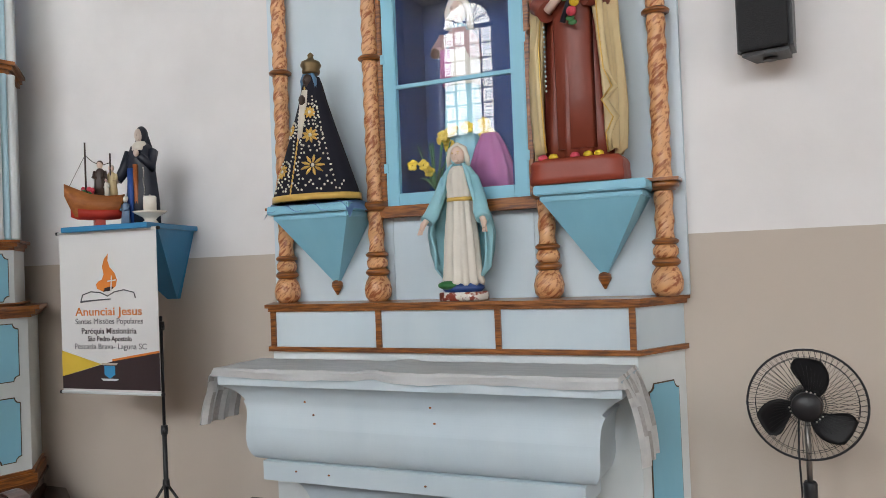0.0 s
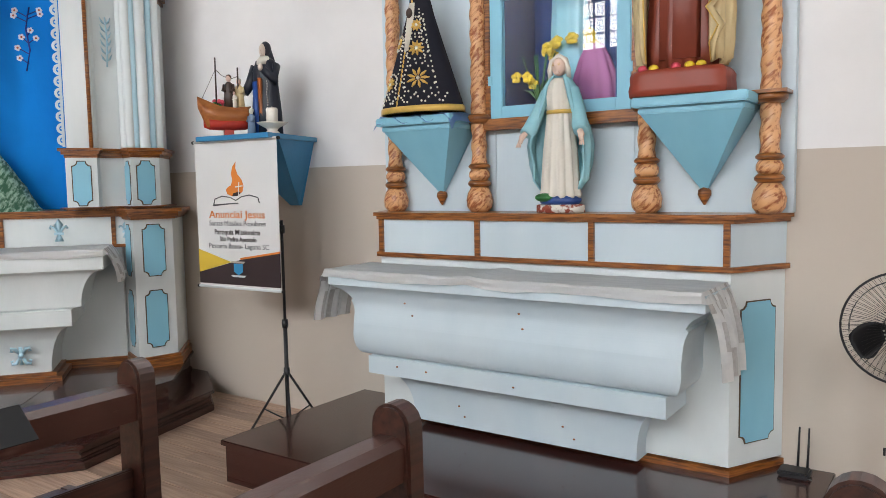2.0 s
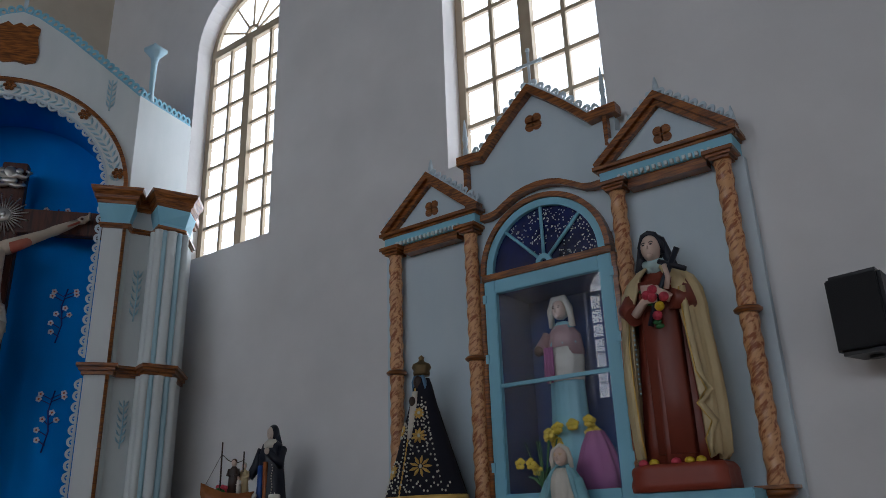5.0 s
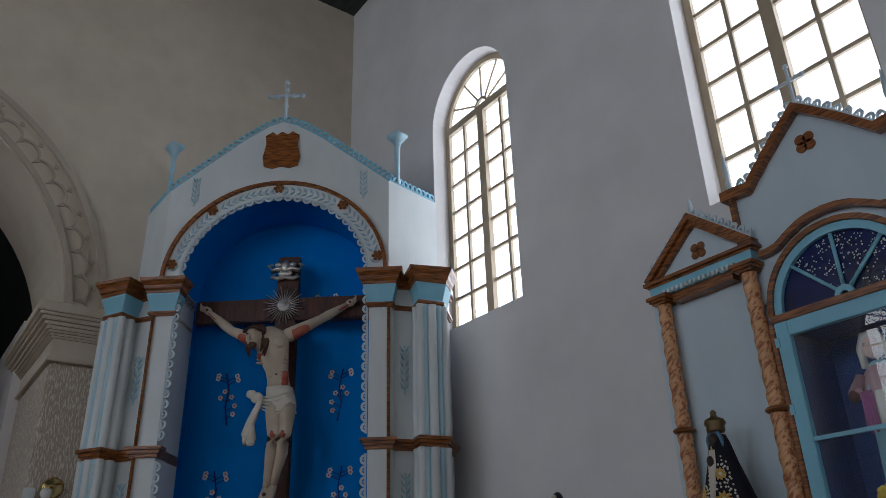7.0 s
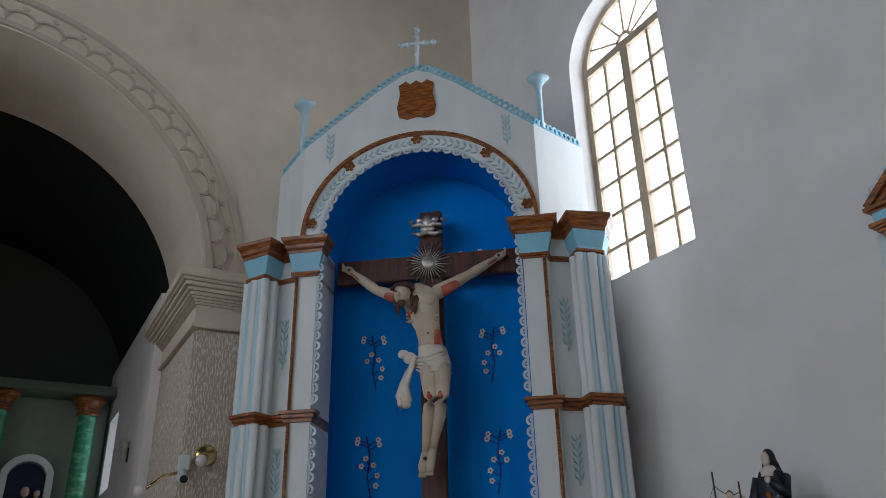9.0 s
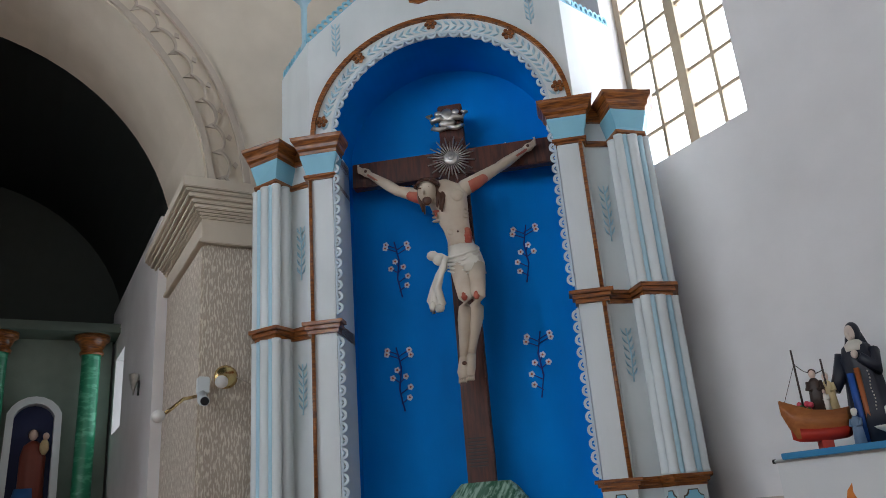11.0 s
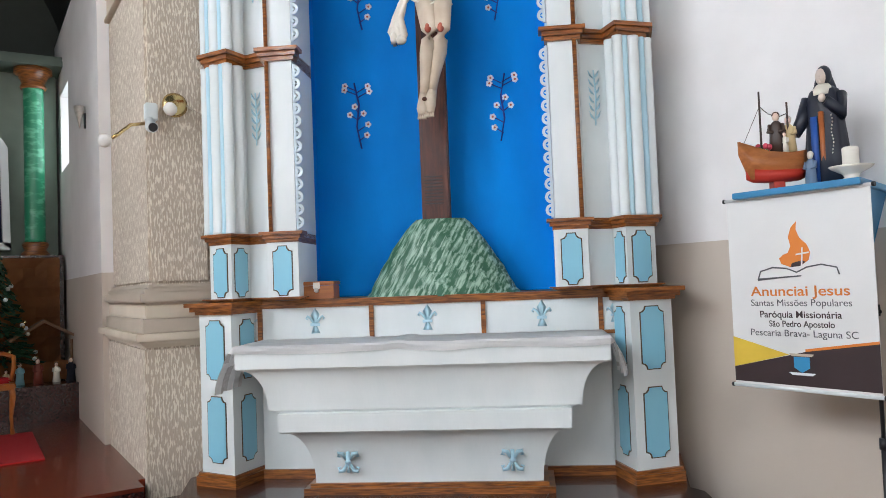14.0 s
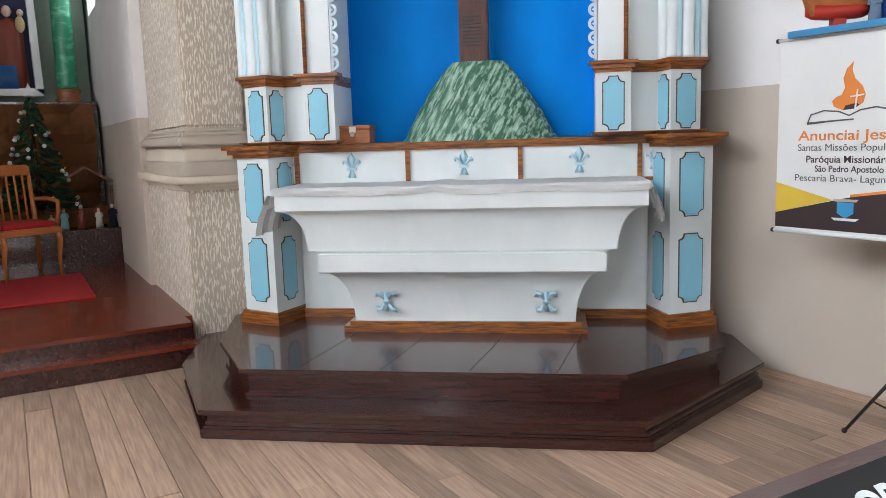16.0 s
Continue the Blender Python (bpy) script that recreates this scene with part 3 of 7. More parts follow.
def fleur():
    bm = B()
    loft(bm, [[(-0.012, 0, 0.0), (0, -0.012, 0), (0.012, 0, 0)], [(-0.028, 0, 0.06), (0, -0.016, 0.06), (0.028, 0, 0.06)], [(-0.002, 0, 0.10), (0, -0.003, 0.10), (0.002, 0, 0.10)]])
    for q in (-1, 1):
        tube(bm, [(q * 0.008, -0.004, 0.0), (q * 0.028, -0.006, 0.035), (q * 0.05, -0.006, 0.05), (q * 0.058, -0.004, 0.036), (q * 0.05, -0.004, 0.026)], [0.006, 0.009, 0.008, 0.006, 0.003], 6)
    box(bm, -0.03, 0.03, -0.010, 0, -0.014, 0.004)
    loft(bm, [[(-0.01, 0, -0.012), (0, -0.01, -0.012), (0.01, 0, -0.012)], [(-0.03, 0, -0.06), (0, -0.01, -0.06), (0.03, 0, -0.06)]])
    return bm


fl = None
for x, sc in ((-1.155, 0.8), (-0.735, 1.0), (-0.015, 1.0), (0.695, 1.0), (1.135, 0.8)):
    if fl is None:
        ob = part("fleur_de_lis", fleur(), M_SOFTBLUE, altar, "light blue fleur-de-lis ornament")
        fl = ob.data
    else:
        ob = new("fleur_de_lis", fl)
        ob.parent = altar
    ob.matrix_local = pose(x, 0.05, 0.915) @ Matrix.Diagonal((sc, 1, sc, 1))


def table_block(bm, rows):
    """Stack of rectangles: half width, front depth, height."""
    loft(bm, [[(-a, 0.08, z), (-a, -w, z), (a, -w, z), (a, 0.08, z)] for a, w, z in rows])


def cove(a0, w0, z0, a1, w1, z1, n=26, bulge=0.0):
    """A hollow quarter from a lower to an upper size."""
    out = []
    for i in range(n + 1):
        t = i / n
        k = 1 - math.cos(t * math.pi / 2)
        out.append((a0 + (a1 - a0) * k, w0 + (w1 - w0) * k, z0 + (z1 - z0) * math.sin(t * math.pi / 2)))
    return out


bm = B()
table_block(bm, cove(0.66, 0.30, 0.003, 0.81, 0.46, 0.325) + [(0.825, 0.47, 0.333), (0.825, 0.47, 0.435), (0.81, 0.46, 0.44)])
table_block(bm, [(0.81, 0.44, 0.44)] + cove(0.885, 0.455, 0.455, 1.02, 0.53, 0.69) + [(1.04, 0.545, 0.70), (1.04, 0.545, 0.815)])
for f in bm.faces:
    f.smooth = False
part("table", bm, M_WHITE, altar, "white painted altar table with hollow moulded sides")
bm = B()
box(bm, -0.725, 0.725, -0.335, 0.07, -0.057, -0.02)
box(bm, -0.69, 0.69, -0.32, 0.07, -0.02, 0.006)
part("table_plinth", bm, M_GILT, altar, "brown moulded plinth")
for x in (-0.455, 0.49):
    bm = B()
    for q in (-1, 1):
        for v in (-1, 1):
            tube(bm, [(q * 0.012, -0.006, v * 0.015), (q * 0.03, -0.012, v * 0.05), (q * 0.055, -0.012, v * 0.055), (q * 0.06, -0.008, v * 0.035), (q * 0.045, -0.006, v * 0.03)], [0.008, 0.012, 0.011, 0.008, 0.004], 7)
    tube(bm, [(0, -0.008, -0.06), (0, -0.012, 0), (0, -0.008, 0.06)], [0.012, 0.01, 0.012], 7)
    ball(bm, (0, -0.012, 0), 0.02, 0.012, 0.014, n=8, m=5)
    ob = part("scroll_ornament", bm, M_SOFTBLUE, altar, "light blue carved double scroll")
    ob.matrix_local = pose(x, -0.335, 0.135, 8, 0, 0)


def cloth(name, label, m, half, depth, drop_l, drop_r):
    """A runner over a table top whose ends hang off the corners, gently creased."""
    bm = B()
    nx, nh, ny = 44, 9, 12
    prof = [(-half - 0.13 * math.sin(1.57 * (1 - i / nh)) - 0.012, -drop_l * (1 - i / nh)) for i in range(nh)]
    prof += [(-half + 2 * half * i / nx, 0.008 + 0.0015 * math.sin(i * 1.9) + (0.009 if i in (19, 20) else 0)) for i in range(nx + 1)]
    prof += [(half + 0.07 * math.sin(1.57 * (i + 1) / nh) + 0.012, -drop_r * (i + 1) / nh) for i in range(nh)]
    rows = []
    for j in range(ny + 1):
        y = -depth * j / ny
        row = []
        for i, (x, z) in enumerate(prof):
            hang = min(1.0, max(0.0, -z / 0.12))
            fold = 0.016 * math.sin(j * 1.35 + (0.6 if x > 0 else 0)) * hang
            row.append((x + fold, y * (1 - 0.25 * hang) - 0.03 * hang + 0.006 * math.sin(i * 0.7), z + 0.0012 * math.sin(i * 0.9 + j)))
        rows.append(row)
    for d in (0.014, 0.030, 0.046):
        rows.append([(x, y - 0.008 - 0.004 * math.sin(i * 0.5 + d * 60), z - (d + 0.005 * math.sin(i * 0.42)) * (0 if i < nh or i > nh + nx else 1)) for i, (x, y, z) in enumerate(rows[ny])])
    loft(bm, rows, 0, False, False)
    bmesh.ops.solidify(bm, geom=bm.faces[:], thickness=0.004)
    for f in bm.faces:
        f.smooth = False
        c = f.calc_center_median()
        if abs(c.x) > half and int((-c.y - 0.02) / (depth * 0.75 / ny)) % 3 == 1:
            f.material_index = 1      # woven stripes of the hanging ends
    ob = single(name, bm, M_CLOTH, label, "cloth", m)
    ob.data.materials.append(M_STRIPE)
    return ob


cloth("altar_cloth", "creased white striped cloth lying on the corner altar table", CORNER @ pose(0, -0.05, 0.822), 1.045, 0.50, 0.27, 0.22)

# ---- platform of the corner altar, chancel arch and chancel ----
platform = thing("altar_steps", "two dark varnished wooden altar steps with canted ends", "platform", pose(-5.591, 2.61, 0, 0, 0, PHI))
for name, pts, z0, z1 in (("lower_step", [(-1.9, 0.3), (-1.66, -0.55), (-1.19, -1.31), (0.97, -1.315), (1.68, -0.36), (1.62, 0.6), (-1.4, 0.9)], 0.0, 0.148), ("upper_step", [(-1.60, 0.1), (-1.40, -0.57), (-1.055, -1.10), (0.87, -1.10), (1.42, -0.58), (1.56, 0.5), (-1.3, 0.7)], 0.148, 0.295)):
    bm = B()
    grow = lambda e: [(p[0] + (e if p[0] > 0 else -e), p[1] - (e if p[1] < 0 else 0)) for p in pts]
    prism(bm, grow(-0.022), z0, z1 - 0.024)
    prism(bm, grow(0.012), z1 - 0.024, z1)
    prism(bm, grow(-0.008), z1 - 0.036, z1 - 0.024)
    if z0 == 0:
        prism(bm, grow(0.008), 0.0, 0.05)
        prism(bm, grow(-0.004), 0.05, 0.062)
        prism(bm, grow(-0.012), 0.062, 0.085)
    else:
        prism(bm, grow(-0.006), z0, z0 + 0.016)
    part(name, bm, M_DARKWOOD, platform, bevel=0.004)

platform2 = thing("altar_platform", "low dark varnished wooden platform beneath the side altar", "platform", pose(-1.755, 4.05, 0))
bm = B()
box(bm, -1.38, 1.36, -1.16, -0.002, 0, 0.20)
part("riser", bm, M_DARKWOOD, platform2)
bm = B()
box(bm, -1.40, 1.38, -1.18, -0.002, 0.20, 0.23)
part("deck", bm, M_DARKWOOD, platform2, bevel=0.005)

for jx in (-0.62, -0.18, 0.27, 0.70):
    bm = B()
    prism(bm, [(jx - 0.02, -0.33), (jx + 0.02 - 0.034, -0.33), (jx - 0.15, -1.08), (jx - 0.144, -1.08)], 0.2945, 0.2957)
    part("board_joint", bm, M_BLACK, platform)
pil = thing("pillar", "pillar of rough beige stucco with white moulded capital and base", "pillar", pose(-6.9, 1.22, 0.0))


def pier(bm, e, z0, z1, mat=0):
    box(bm, -1.50 - e, e, -e, 0.41 + e * 0.2, z0, z1, mat)


bm = B()
pier(bm, 0.0, 1.56, 3.80)
part("shaft", bm, M_STUCCO, pil, "rough beige stucco shaft", bevel=0.02)
bm = B()
pier(bm, 0.045, 0.0, 1.14)
part("plinth", bm, M_STUCCO, pil, bevel=0.015)
bm = B()
for e, z0, z1 in ((0.055, 1.14, 1.16), (0.075, 1.16, 1.185), (0.11, 1.185, 1.235)):
    pier(bm, e, z0, z1)
part("base_cornice", bm, M_CREAM, pil, "white moulded band", bevel=0.006)
bm = B()
pier(bm, 0.06, 1.235, 1.33)
part("base_block", bm, M_BEIGE, pil, bevel=0.006)
bm = B()
pier(bm, 0.035, 1.33, 1.42)
part("base_fillet", bm, M_CREAM, pil, bevel=0.006)
bm = B()
for e, z0, z1 in ((0.05, 1.42, 1.44), (0.075, 1.44, 1.50), (0.05, 1.50, 1.53), (0.02, 1.53, 1.56)):
    pier(bm, e, z0, z1)
part("torus", bm, M_BEIGE, pil, bevel=0.012)
bm = B()
pier(bm, 0.035, 3.80, 3.83)
pier(bm, 0.012, 3.83, 4.0)
part("neck", bm, M_CREAM, pil, bevel=0.006)
bm = B()
for e, z0, z1 in ((0.03, 3.995, 4.015), (0.045, 4.015, 4.035), (0.065, 4.035, 4.055), (0.085, 4.055, 4.085), (0.11, 4.085, 4.115), (0.14, 4.115, 4.15), (0.165, 4.15, 4.175), (0.185, 4.175, 4.26)):
    pier(bm, e, z0, z1)
part("capital", bm, M_CREAM, pil, "white stepped capital", bevel=0.006)

# relief band round the arch
bm = B()
band(bm, arc(ARCH_Y, ARCH_Z, 2.125, 180, 0, 60), arc(ARCH_Y, ARCH_Z, 2.175, 180, 0, 60), ARCHX + 0.0, ARCHX + 0.03, "x")
band(bm, arc(ARCH_Y, ARCH_Z, 2.405, 180, 0, 60), arc(ARCH_Y, ARCH_Z, 2.455, 180, 0, 60), ARCHX + 0.0, ARCHX + 0.04, "x")
arch_band = single("arch_trim", bm, M_BEIGE, "beige moulded band round the chancel arch", "trim", ID, kind="structure")
orn = None
for i in range(30):
    a = 3.4 + i * 5.97
    if orn is None:
        bm = B()       # a hollow swag between two points, with a small bud under it
        band(bm, arc(0, 0.135, 0.150, 218, 322, 12), arc(0, 0.120, 0.155, 216, 324, 12), -0.03, 0, "y")
        prism(bm, [(-0.125, 0.045), (-0.09, 0.02), (-0.115, 0.10)], -0.018, 0, "y")
        prism(bm, [(0.125, 0.045), (0.09, 0.02), (0.115, 0.10)], -0.018, 0, "y")
        prism(bm, [(-0.03, -0.075), (0, -0.095), (0.03, -0.075), (0, -0.045)], -0.014, 0, "y")
        ob = part("relief_swag", bm, M_BEIGE, arch_band)
        orn = ob.data
    else:
        ob = new("relief_swag", orn)
        ob.parent = arch_band
    ob.matrix_local = pose(ARCHX + 0.002, ARCH_Y + 2.285 * math.cos(radians(a)), ARCH_Z + 2.285 * math.sin(radians(a))) @ pose(0, 0, 0, 0, 0, 90) @ pose(0, 0, 0, 0, -a + 90 + 180, 0)

# chancel shell
CH_N, CH_S, CH_W = 1.13, -2.96, -12.0
bm = B()
prism(bm, [(-10.6, 0), (ARCHX - 1.40, 0), (ARCHX - 1.40, 4.6), (-10.6, 4.6)], CH_N, CH_N + 0.3, "y")
prism(bm, [(CH_W, 0), (-11.4, 0), (-11.4, 4.6), (CH_W, 4.6)], CH_N, CH_N + 0.3, "y")
prism(bm, [(-11.4, 0), (-10.6, 0), (-10.6, 2.95), (-11.4, 2.95)], CH_N, CH_N + 0.3, "y")
prism(bm, [(-11.4, 3.85), (-10.6, 3.85), (-10.6, 4.6), (-11.4, 4.6)], CH_N, CH_N + 0.3, "y")
single("wall_chancel_north", bm, M_WALL, "white chancel wall with a beige dado and a narrow window", "wall", ID, kind="structure")
bm = B()
box(bm, CH_W, ARCHX - 1.40, CH_S - 0.3, CH_S, 0, 4.6)
single("wall_chancel_south", bm, M_WALL, "white chancel wall with a beige dado", "wall", ID, kind="structure")
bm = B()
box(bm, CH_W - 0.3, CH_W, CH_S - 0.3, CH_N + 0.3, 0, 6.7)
# pale green wall coloured near black to stand for the chancel's shade
single("wall_chancel_west", bm, material("shade_darkened_green_wall", (0.05, 0.06, 0.052), 0.8), "pale green chancel end wall, darkened for shade", "wall", ID, kind="structure")
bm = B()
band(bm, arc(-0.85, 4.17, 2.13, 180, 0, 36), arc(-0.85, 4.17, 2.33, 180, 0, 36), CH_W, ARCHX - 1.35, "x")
# dark boards, blackened further so that the vault seems to lie in shade
single("ceiling_chancel", bm, material("shaded_dark_vault_board", (0.008, 0.011, 0.009), 0.7), "dark boarded chancel vault, shade deepening its colour", "ceiling", ID, kind="structure")
bm = B()
box(bm, -11.4, -10.6, CH_N + 0.2, CH_N + 0.21, 2.95, 3.85)
M_SLIT = M_PANE.copy()
M_SLIT.name = "dim_daylight_pane"
M_SLIT.node_tree.nodes["Principled BSDF"].inputs["Emission Strength"].default_value = 2.2
slit_pane = single("window_9", bm, M_SLIT, "narrow bright chancel window", "window", ID, kind="structure")
slit_pane.visible_shadow = False
bm = B()
box(bm, CH_W, -6.95, CH_S, CH_N + 0.09, 0, 0.27)
box(bm, -6.95, -6.74, CH_S, 1.13, 0.10, 0.245, 1)
box(bm, -6.95, -6.72, CH_S, 1.13, 0.245, 0.272)
single("floor_chancel", bm, [M_REDWOOD, M_DARKWOOD], "polished red-brown wooden chancel floor", "floor", ID, kind="structure", bevel=0.004)
bm = B()
box(bm, -6.95, -6.62, CH_S, 1.15, 0, 0.125, 1)
box(bm, -6.95, -6.60, CH_S, 1.15, 0.125, 0.15)
single("chancel_step", bm, [M_REDWOOD, M_DARKWOOD], "red-brown wooden step up to the chancel", "step", ID, kind="structure", bevel=0.004)
bm = B()
box(bm, -9.5, -8.1, -1.6, 0.67, 0.271, 0.283)
single("carpet", bm, material("red_carpet", (0.42, 0.012, 0.016), 0.95, (0.32, 0.01, 0.012), 60, bump=0.6, bump_scale=300), "bright red carpet on the chancel floor", "carpet", ID)

# chancel furnishings
stage = thing("altar_stage", "raised dark stage with brown paper rockwork front", "stage", pose(-11.4, -0.45, 0.27))
bm = B()
box(bm, -0.55, 1.3, -1.65, 1.69, 0, 0.36)
part("dais", bm, M_DARKWOOD, stage)
bm = B()
box(bm, -0.55, 0.35, -1.65, 1.55, 0.36, 1.70)
part("body", bm, M_DARKWOOD, stage)
bm = B()
nx, nz = 26, 12
rows = []
for j in range(nz + 1):
    rows.append([(0.36 + 0.10 * noise.noise((i * 0.55, j * 0.6, 3.1)) + 0.07, -1.6 + 3.1 * i / nx, 0.37 + 1.30 * j / nz) for i in range(nx + 1)])
loft(bm, rows, 0, False, False)
for f in bm.faces:
    f.smooth = False
bmesh.ops.solidify(bm, geom=bm.faces[:], thickness=0.02)
part("rockwork", bm, material("brown_crumpled_paper", (0.30, 0.12, 0.04), 0.8, (0.15, 0.06, 0.02), 6), stage, "crumpled brown paper rockwork")
M_GREEN = material("green_marbled_paint", (0.02, 0.26, 0.13), 0.35, (0.10, 0.45, 0.26), 7, 1.0, (1, 1, 2.5), coat=0.3, sharp=(0.5, 0.62))
for y in (0.965, -0.02):
    col = thing("green_column", "green marbled column with a brown gilded base and capital", "column", pose(-11.35, y - 0.12, 1.97), "green columns of the high altar")
    bm = B()
    lathe(bm, [(0.115, 0.16), (0.108, 0.2), (0.105, 1.9), (0.115, 1.92)], 24)
    part("shaft", bm, M_GREEN, col)
    bm = B()
    lathe(bm, [(0.14, 0), (0.15, 0.03), (0.11, 0.07), (0.14, 0.13), (0.13, 0.16)], 20)
    part("base", bm, M_GILT, col)
    bm = B()
    lathe(bm, [(0.13, 1.92), (0.14, 1.95), (0.12, 1.98), (0.16, 2.08), (0.20, 2.10), (0.20, 2.16)], 20)
    part("capital", bm, M_GILT, col)
# screen and cornice are pale; their greens are lowered to carry the shade
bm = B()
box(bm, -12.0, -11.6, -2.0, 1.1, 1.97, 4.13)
rer = thing("high_altar_screen", "pale green painted screen with a moulded cornice, darkened for shade", "screen", pose(-11.8, -0.45, 1.97))
ob = part("panel", bm, material("shaded_greenish_panel", (0.24, 0.30, 0.25), 0.6), rer)
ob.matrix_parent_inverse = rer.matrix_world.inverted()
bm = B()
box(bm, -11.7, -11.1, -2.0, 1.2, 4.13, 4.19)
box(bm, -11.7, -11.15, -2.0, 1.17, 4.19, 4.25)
ob = part("cornice", bm, material("shaded_pale_cornice", (0.12, 0.16, 0.13), 0.6), rer, "pale moulded cornice, darkened for shade")
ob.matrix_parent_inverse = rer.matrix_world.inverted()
nch = thing("statue_niche", "white arched shrine box with a dark blue lining", "niche", pose(-11.56, 0.30, 2.05))
bm = B()
band(bm, [(-0.22, 0.08)] + arc(0, 1.05, 0.22, 160, 20, 8) + [(0.22, 0.08)], [(-0.30, 0)] + arc(0, 1.05, 0.30, 160, 20, 8) + [(0.30, 0)], 0, 0.22, "x")
box(bm, 0, 0.22, -0.30, 0.30, 0, 0.08)
part("frame", bm, M_WHITE, nch)
bm = B()
prism(bm, [(-0.25, 0.05)] + arc(0, 1.05, 0.25, 160, 20, 8) + [(0.25, 0.05)], -0.02, 0.02, "x")
part("backing", bm, material("night_blue", (0.01, 0.02, 0.09), 0.6), nch)

# ---- side altar below the second window ----
SIDE = pose(-1.755, 4.05, 0.23)
sa = thing("side_altar", "pale blue wooden side altar with marbled columns and glazed shrine", "altar", SIDE)


def canted(e, half, wall_half, front):
    return [(-wall_half - e, -0.001), (-half - e * 0.7, -front - e), (half + e * 0.7, -front - e), (wall_half + e, -0.001)]


bm = B()
prism(bm, canted(0, 0.985, 1.15, 0.30), 0.04, 0.92)
part("base", bm, M_WHITE, sa)
bm = B()
prism(bm, canted(0.010, 0.985, 1.15, 0.30), 0.0, 0.028)
part("plinth", bm, M_GILT, sa, "thin brown moulding at the foot")
bm = B()
prism(bm, canted(0.004, 0.985, 1.15, 0.30), 0.945, 1.135)
part("strip", bm, M_PALE, sa, "white panelled strip")
for z0, z1, e in ((0.92, 0.945, 0.022), (1.135, 1.155, 0.02), (1.155, 1.175, 0.035)):
    bm = B()
    prism(bm, canted(e, 0.985, 1.15, 0.30), z0, z1)
    part("moulding", bm, M_GILT, sa, "grained brown moulding")
for x in (-0.97, -0.315, 0.335, 0.97):
    bm = B()
    box(bm, x - 0.014, x + 0.014, -0.32, -0.30, 0.945, 1.135)
    part("divider", bm, M_GILT, sa, "narrow brown divider")
for s in (-1, 1):
    panel(sa, (s * 1.068, -0.150, 0.46), math.degrees(math.atan2(0.30, 0.165)) * s, 0.21, 0.64)
# bulging table
bm = B()
prof = [(0.60, 0.40, 0.03), (0.60, 0.42, 0.035)] + [(0.60 + 0.13 * (1 - math.cos(t)), 0.42 + 0.10 * (1 - math.cos(t)), 0.06 + 0.24 * math.sin(t)) for t in [0.075 * i for i in range(21)]] + [(0.79, 0.585, 0.305), (0.79, 0.585, 0.40), (0.74, 0.56, 0.405)]
prof += [(0.80 + 0.045 * math.sin(t), 0.57 + 0.05 * math.sin(t), 0.41 + 0.11 * (1 - math.cos(t))) for t in [0.2 + 0.1 * i for i in range(17)]]
swell = [Vector(p) for p in ((0.845, 0.62, 0.54), (0.845, 0.615, 0.58), (0.85, 0.60, 0.65), (0.87, 0.60, 0.70), (0.91, 0.625, 0.75), (0.965, 0.665, 0.785), (0.98, 0.685, 0.795))]
for p0, p1, p2, p3 in zip(swell, swell[1:], swell[2:], swell[3:]):
    for t in (0, 0.2, 0.4, 0.6, 0.8):
        prof.append(tuple(0.5 * (2 * p1 + (p2 - p0) * t + (2 * p0 - 5 * p1 + 4 * p2 - p3) * t * t + (3 * p1 - p0 - 3 * p2 + p3) * t ** 3)))
prof += [(0.965, 0.665, 0.785), (0.98, 0.685, 0.795), (0.98, 0.685, 0.865)]
loft(bm, [[(-a - 0.045, -0.28, z), (-a - 0.045, -w, z), (a - 0.02, -w, z), (a - 0.02, -0.28, z)] for a, w, z in [(q[0] + (0.045 if 0.40 < q[2] < 0.70 else 0.025), q[1], q[2]) for q in prof]])
for f in bm.faces:
    f.smooth = False
part("table", bm, M_PALE, sa, "pale painted altar table with bulging moulded front")
for x, y, z in ((-0.55, -0.652, 0.72), (0.12, -0.652, 0.72), (-0.50, -0.655, 0.66), (0.14, -0.655, 0.65), (-0.47, -0.588, 0.355), (0.05, -0.588, 0.345), (-0.66, -0.588, 0.36), (-0.35, -0.46, 0.16), (0.25, -0.46, 0.15), (0.30, -0.44, 0.09), (-0.33, -0.44, 0.10)):
    bm = B()
    ball(bm, (x, y, z), 0.007, 0.004, 0.005, n=8, m=5)
    part("screw_head", bm, M_GILT, sa, "small rusty screw head")
cloth("altar_cloth", "white lace-edged cloth lying on the side altar table", SIDE @ pose(-0.045, -0.31, 0.872), 1.02, 0.385, 0.30, 0.36)
# back board
CXS = 0.058
for x0, x1, z0, z1 in ((-1.13, CXS - 0.40, 1.175, 3.28), (CXS + 0.40, 1.19, 1.175, 3.28), (CXS - 0.398, CXS + 0.398, 1.175, 1.70)):
    bm = B()
    box(bm, x0, x1, -0.06, -0.002, z0, z1)
    part("back_board", bm, M_PALE, sa, "pale blue back board", bevel=0.002)


def twisted(x, y, z0, z1, r):
    """A round column wound with a spiral rib."""
    bm = B()
    n, m = 24, int((z1 - z0) / 0.011)
    rings = []
    for j in range(m + 1):
        z = z0 + (z1 - z0) * j / m
        rings.append([(x + r * (1 + 0.075 * math.cos(2 * a - z * 62)) * math.cos(a), y + r * (1 + 0.075 * math.cos(2 * a - z * 62)) * math.sin(a), z) for a in [2 * math.pi * i / n for i in range(n)]])
    loft(bm, rings)
    return part("twisted_shaft", bm, M_MARBLE, sa, "orange marbled twisted column")


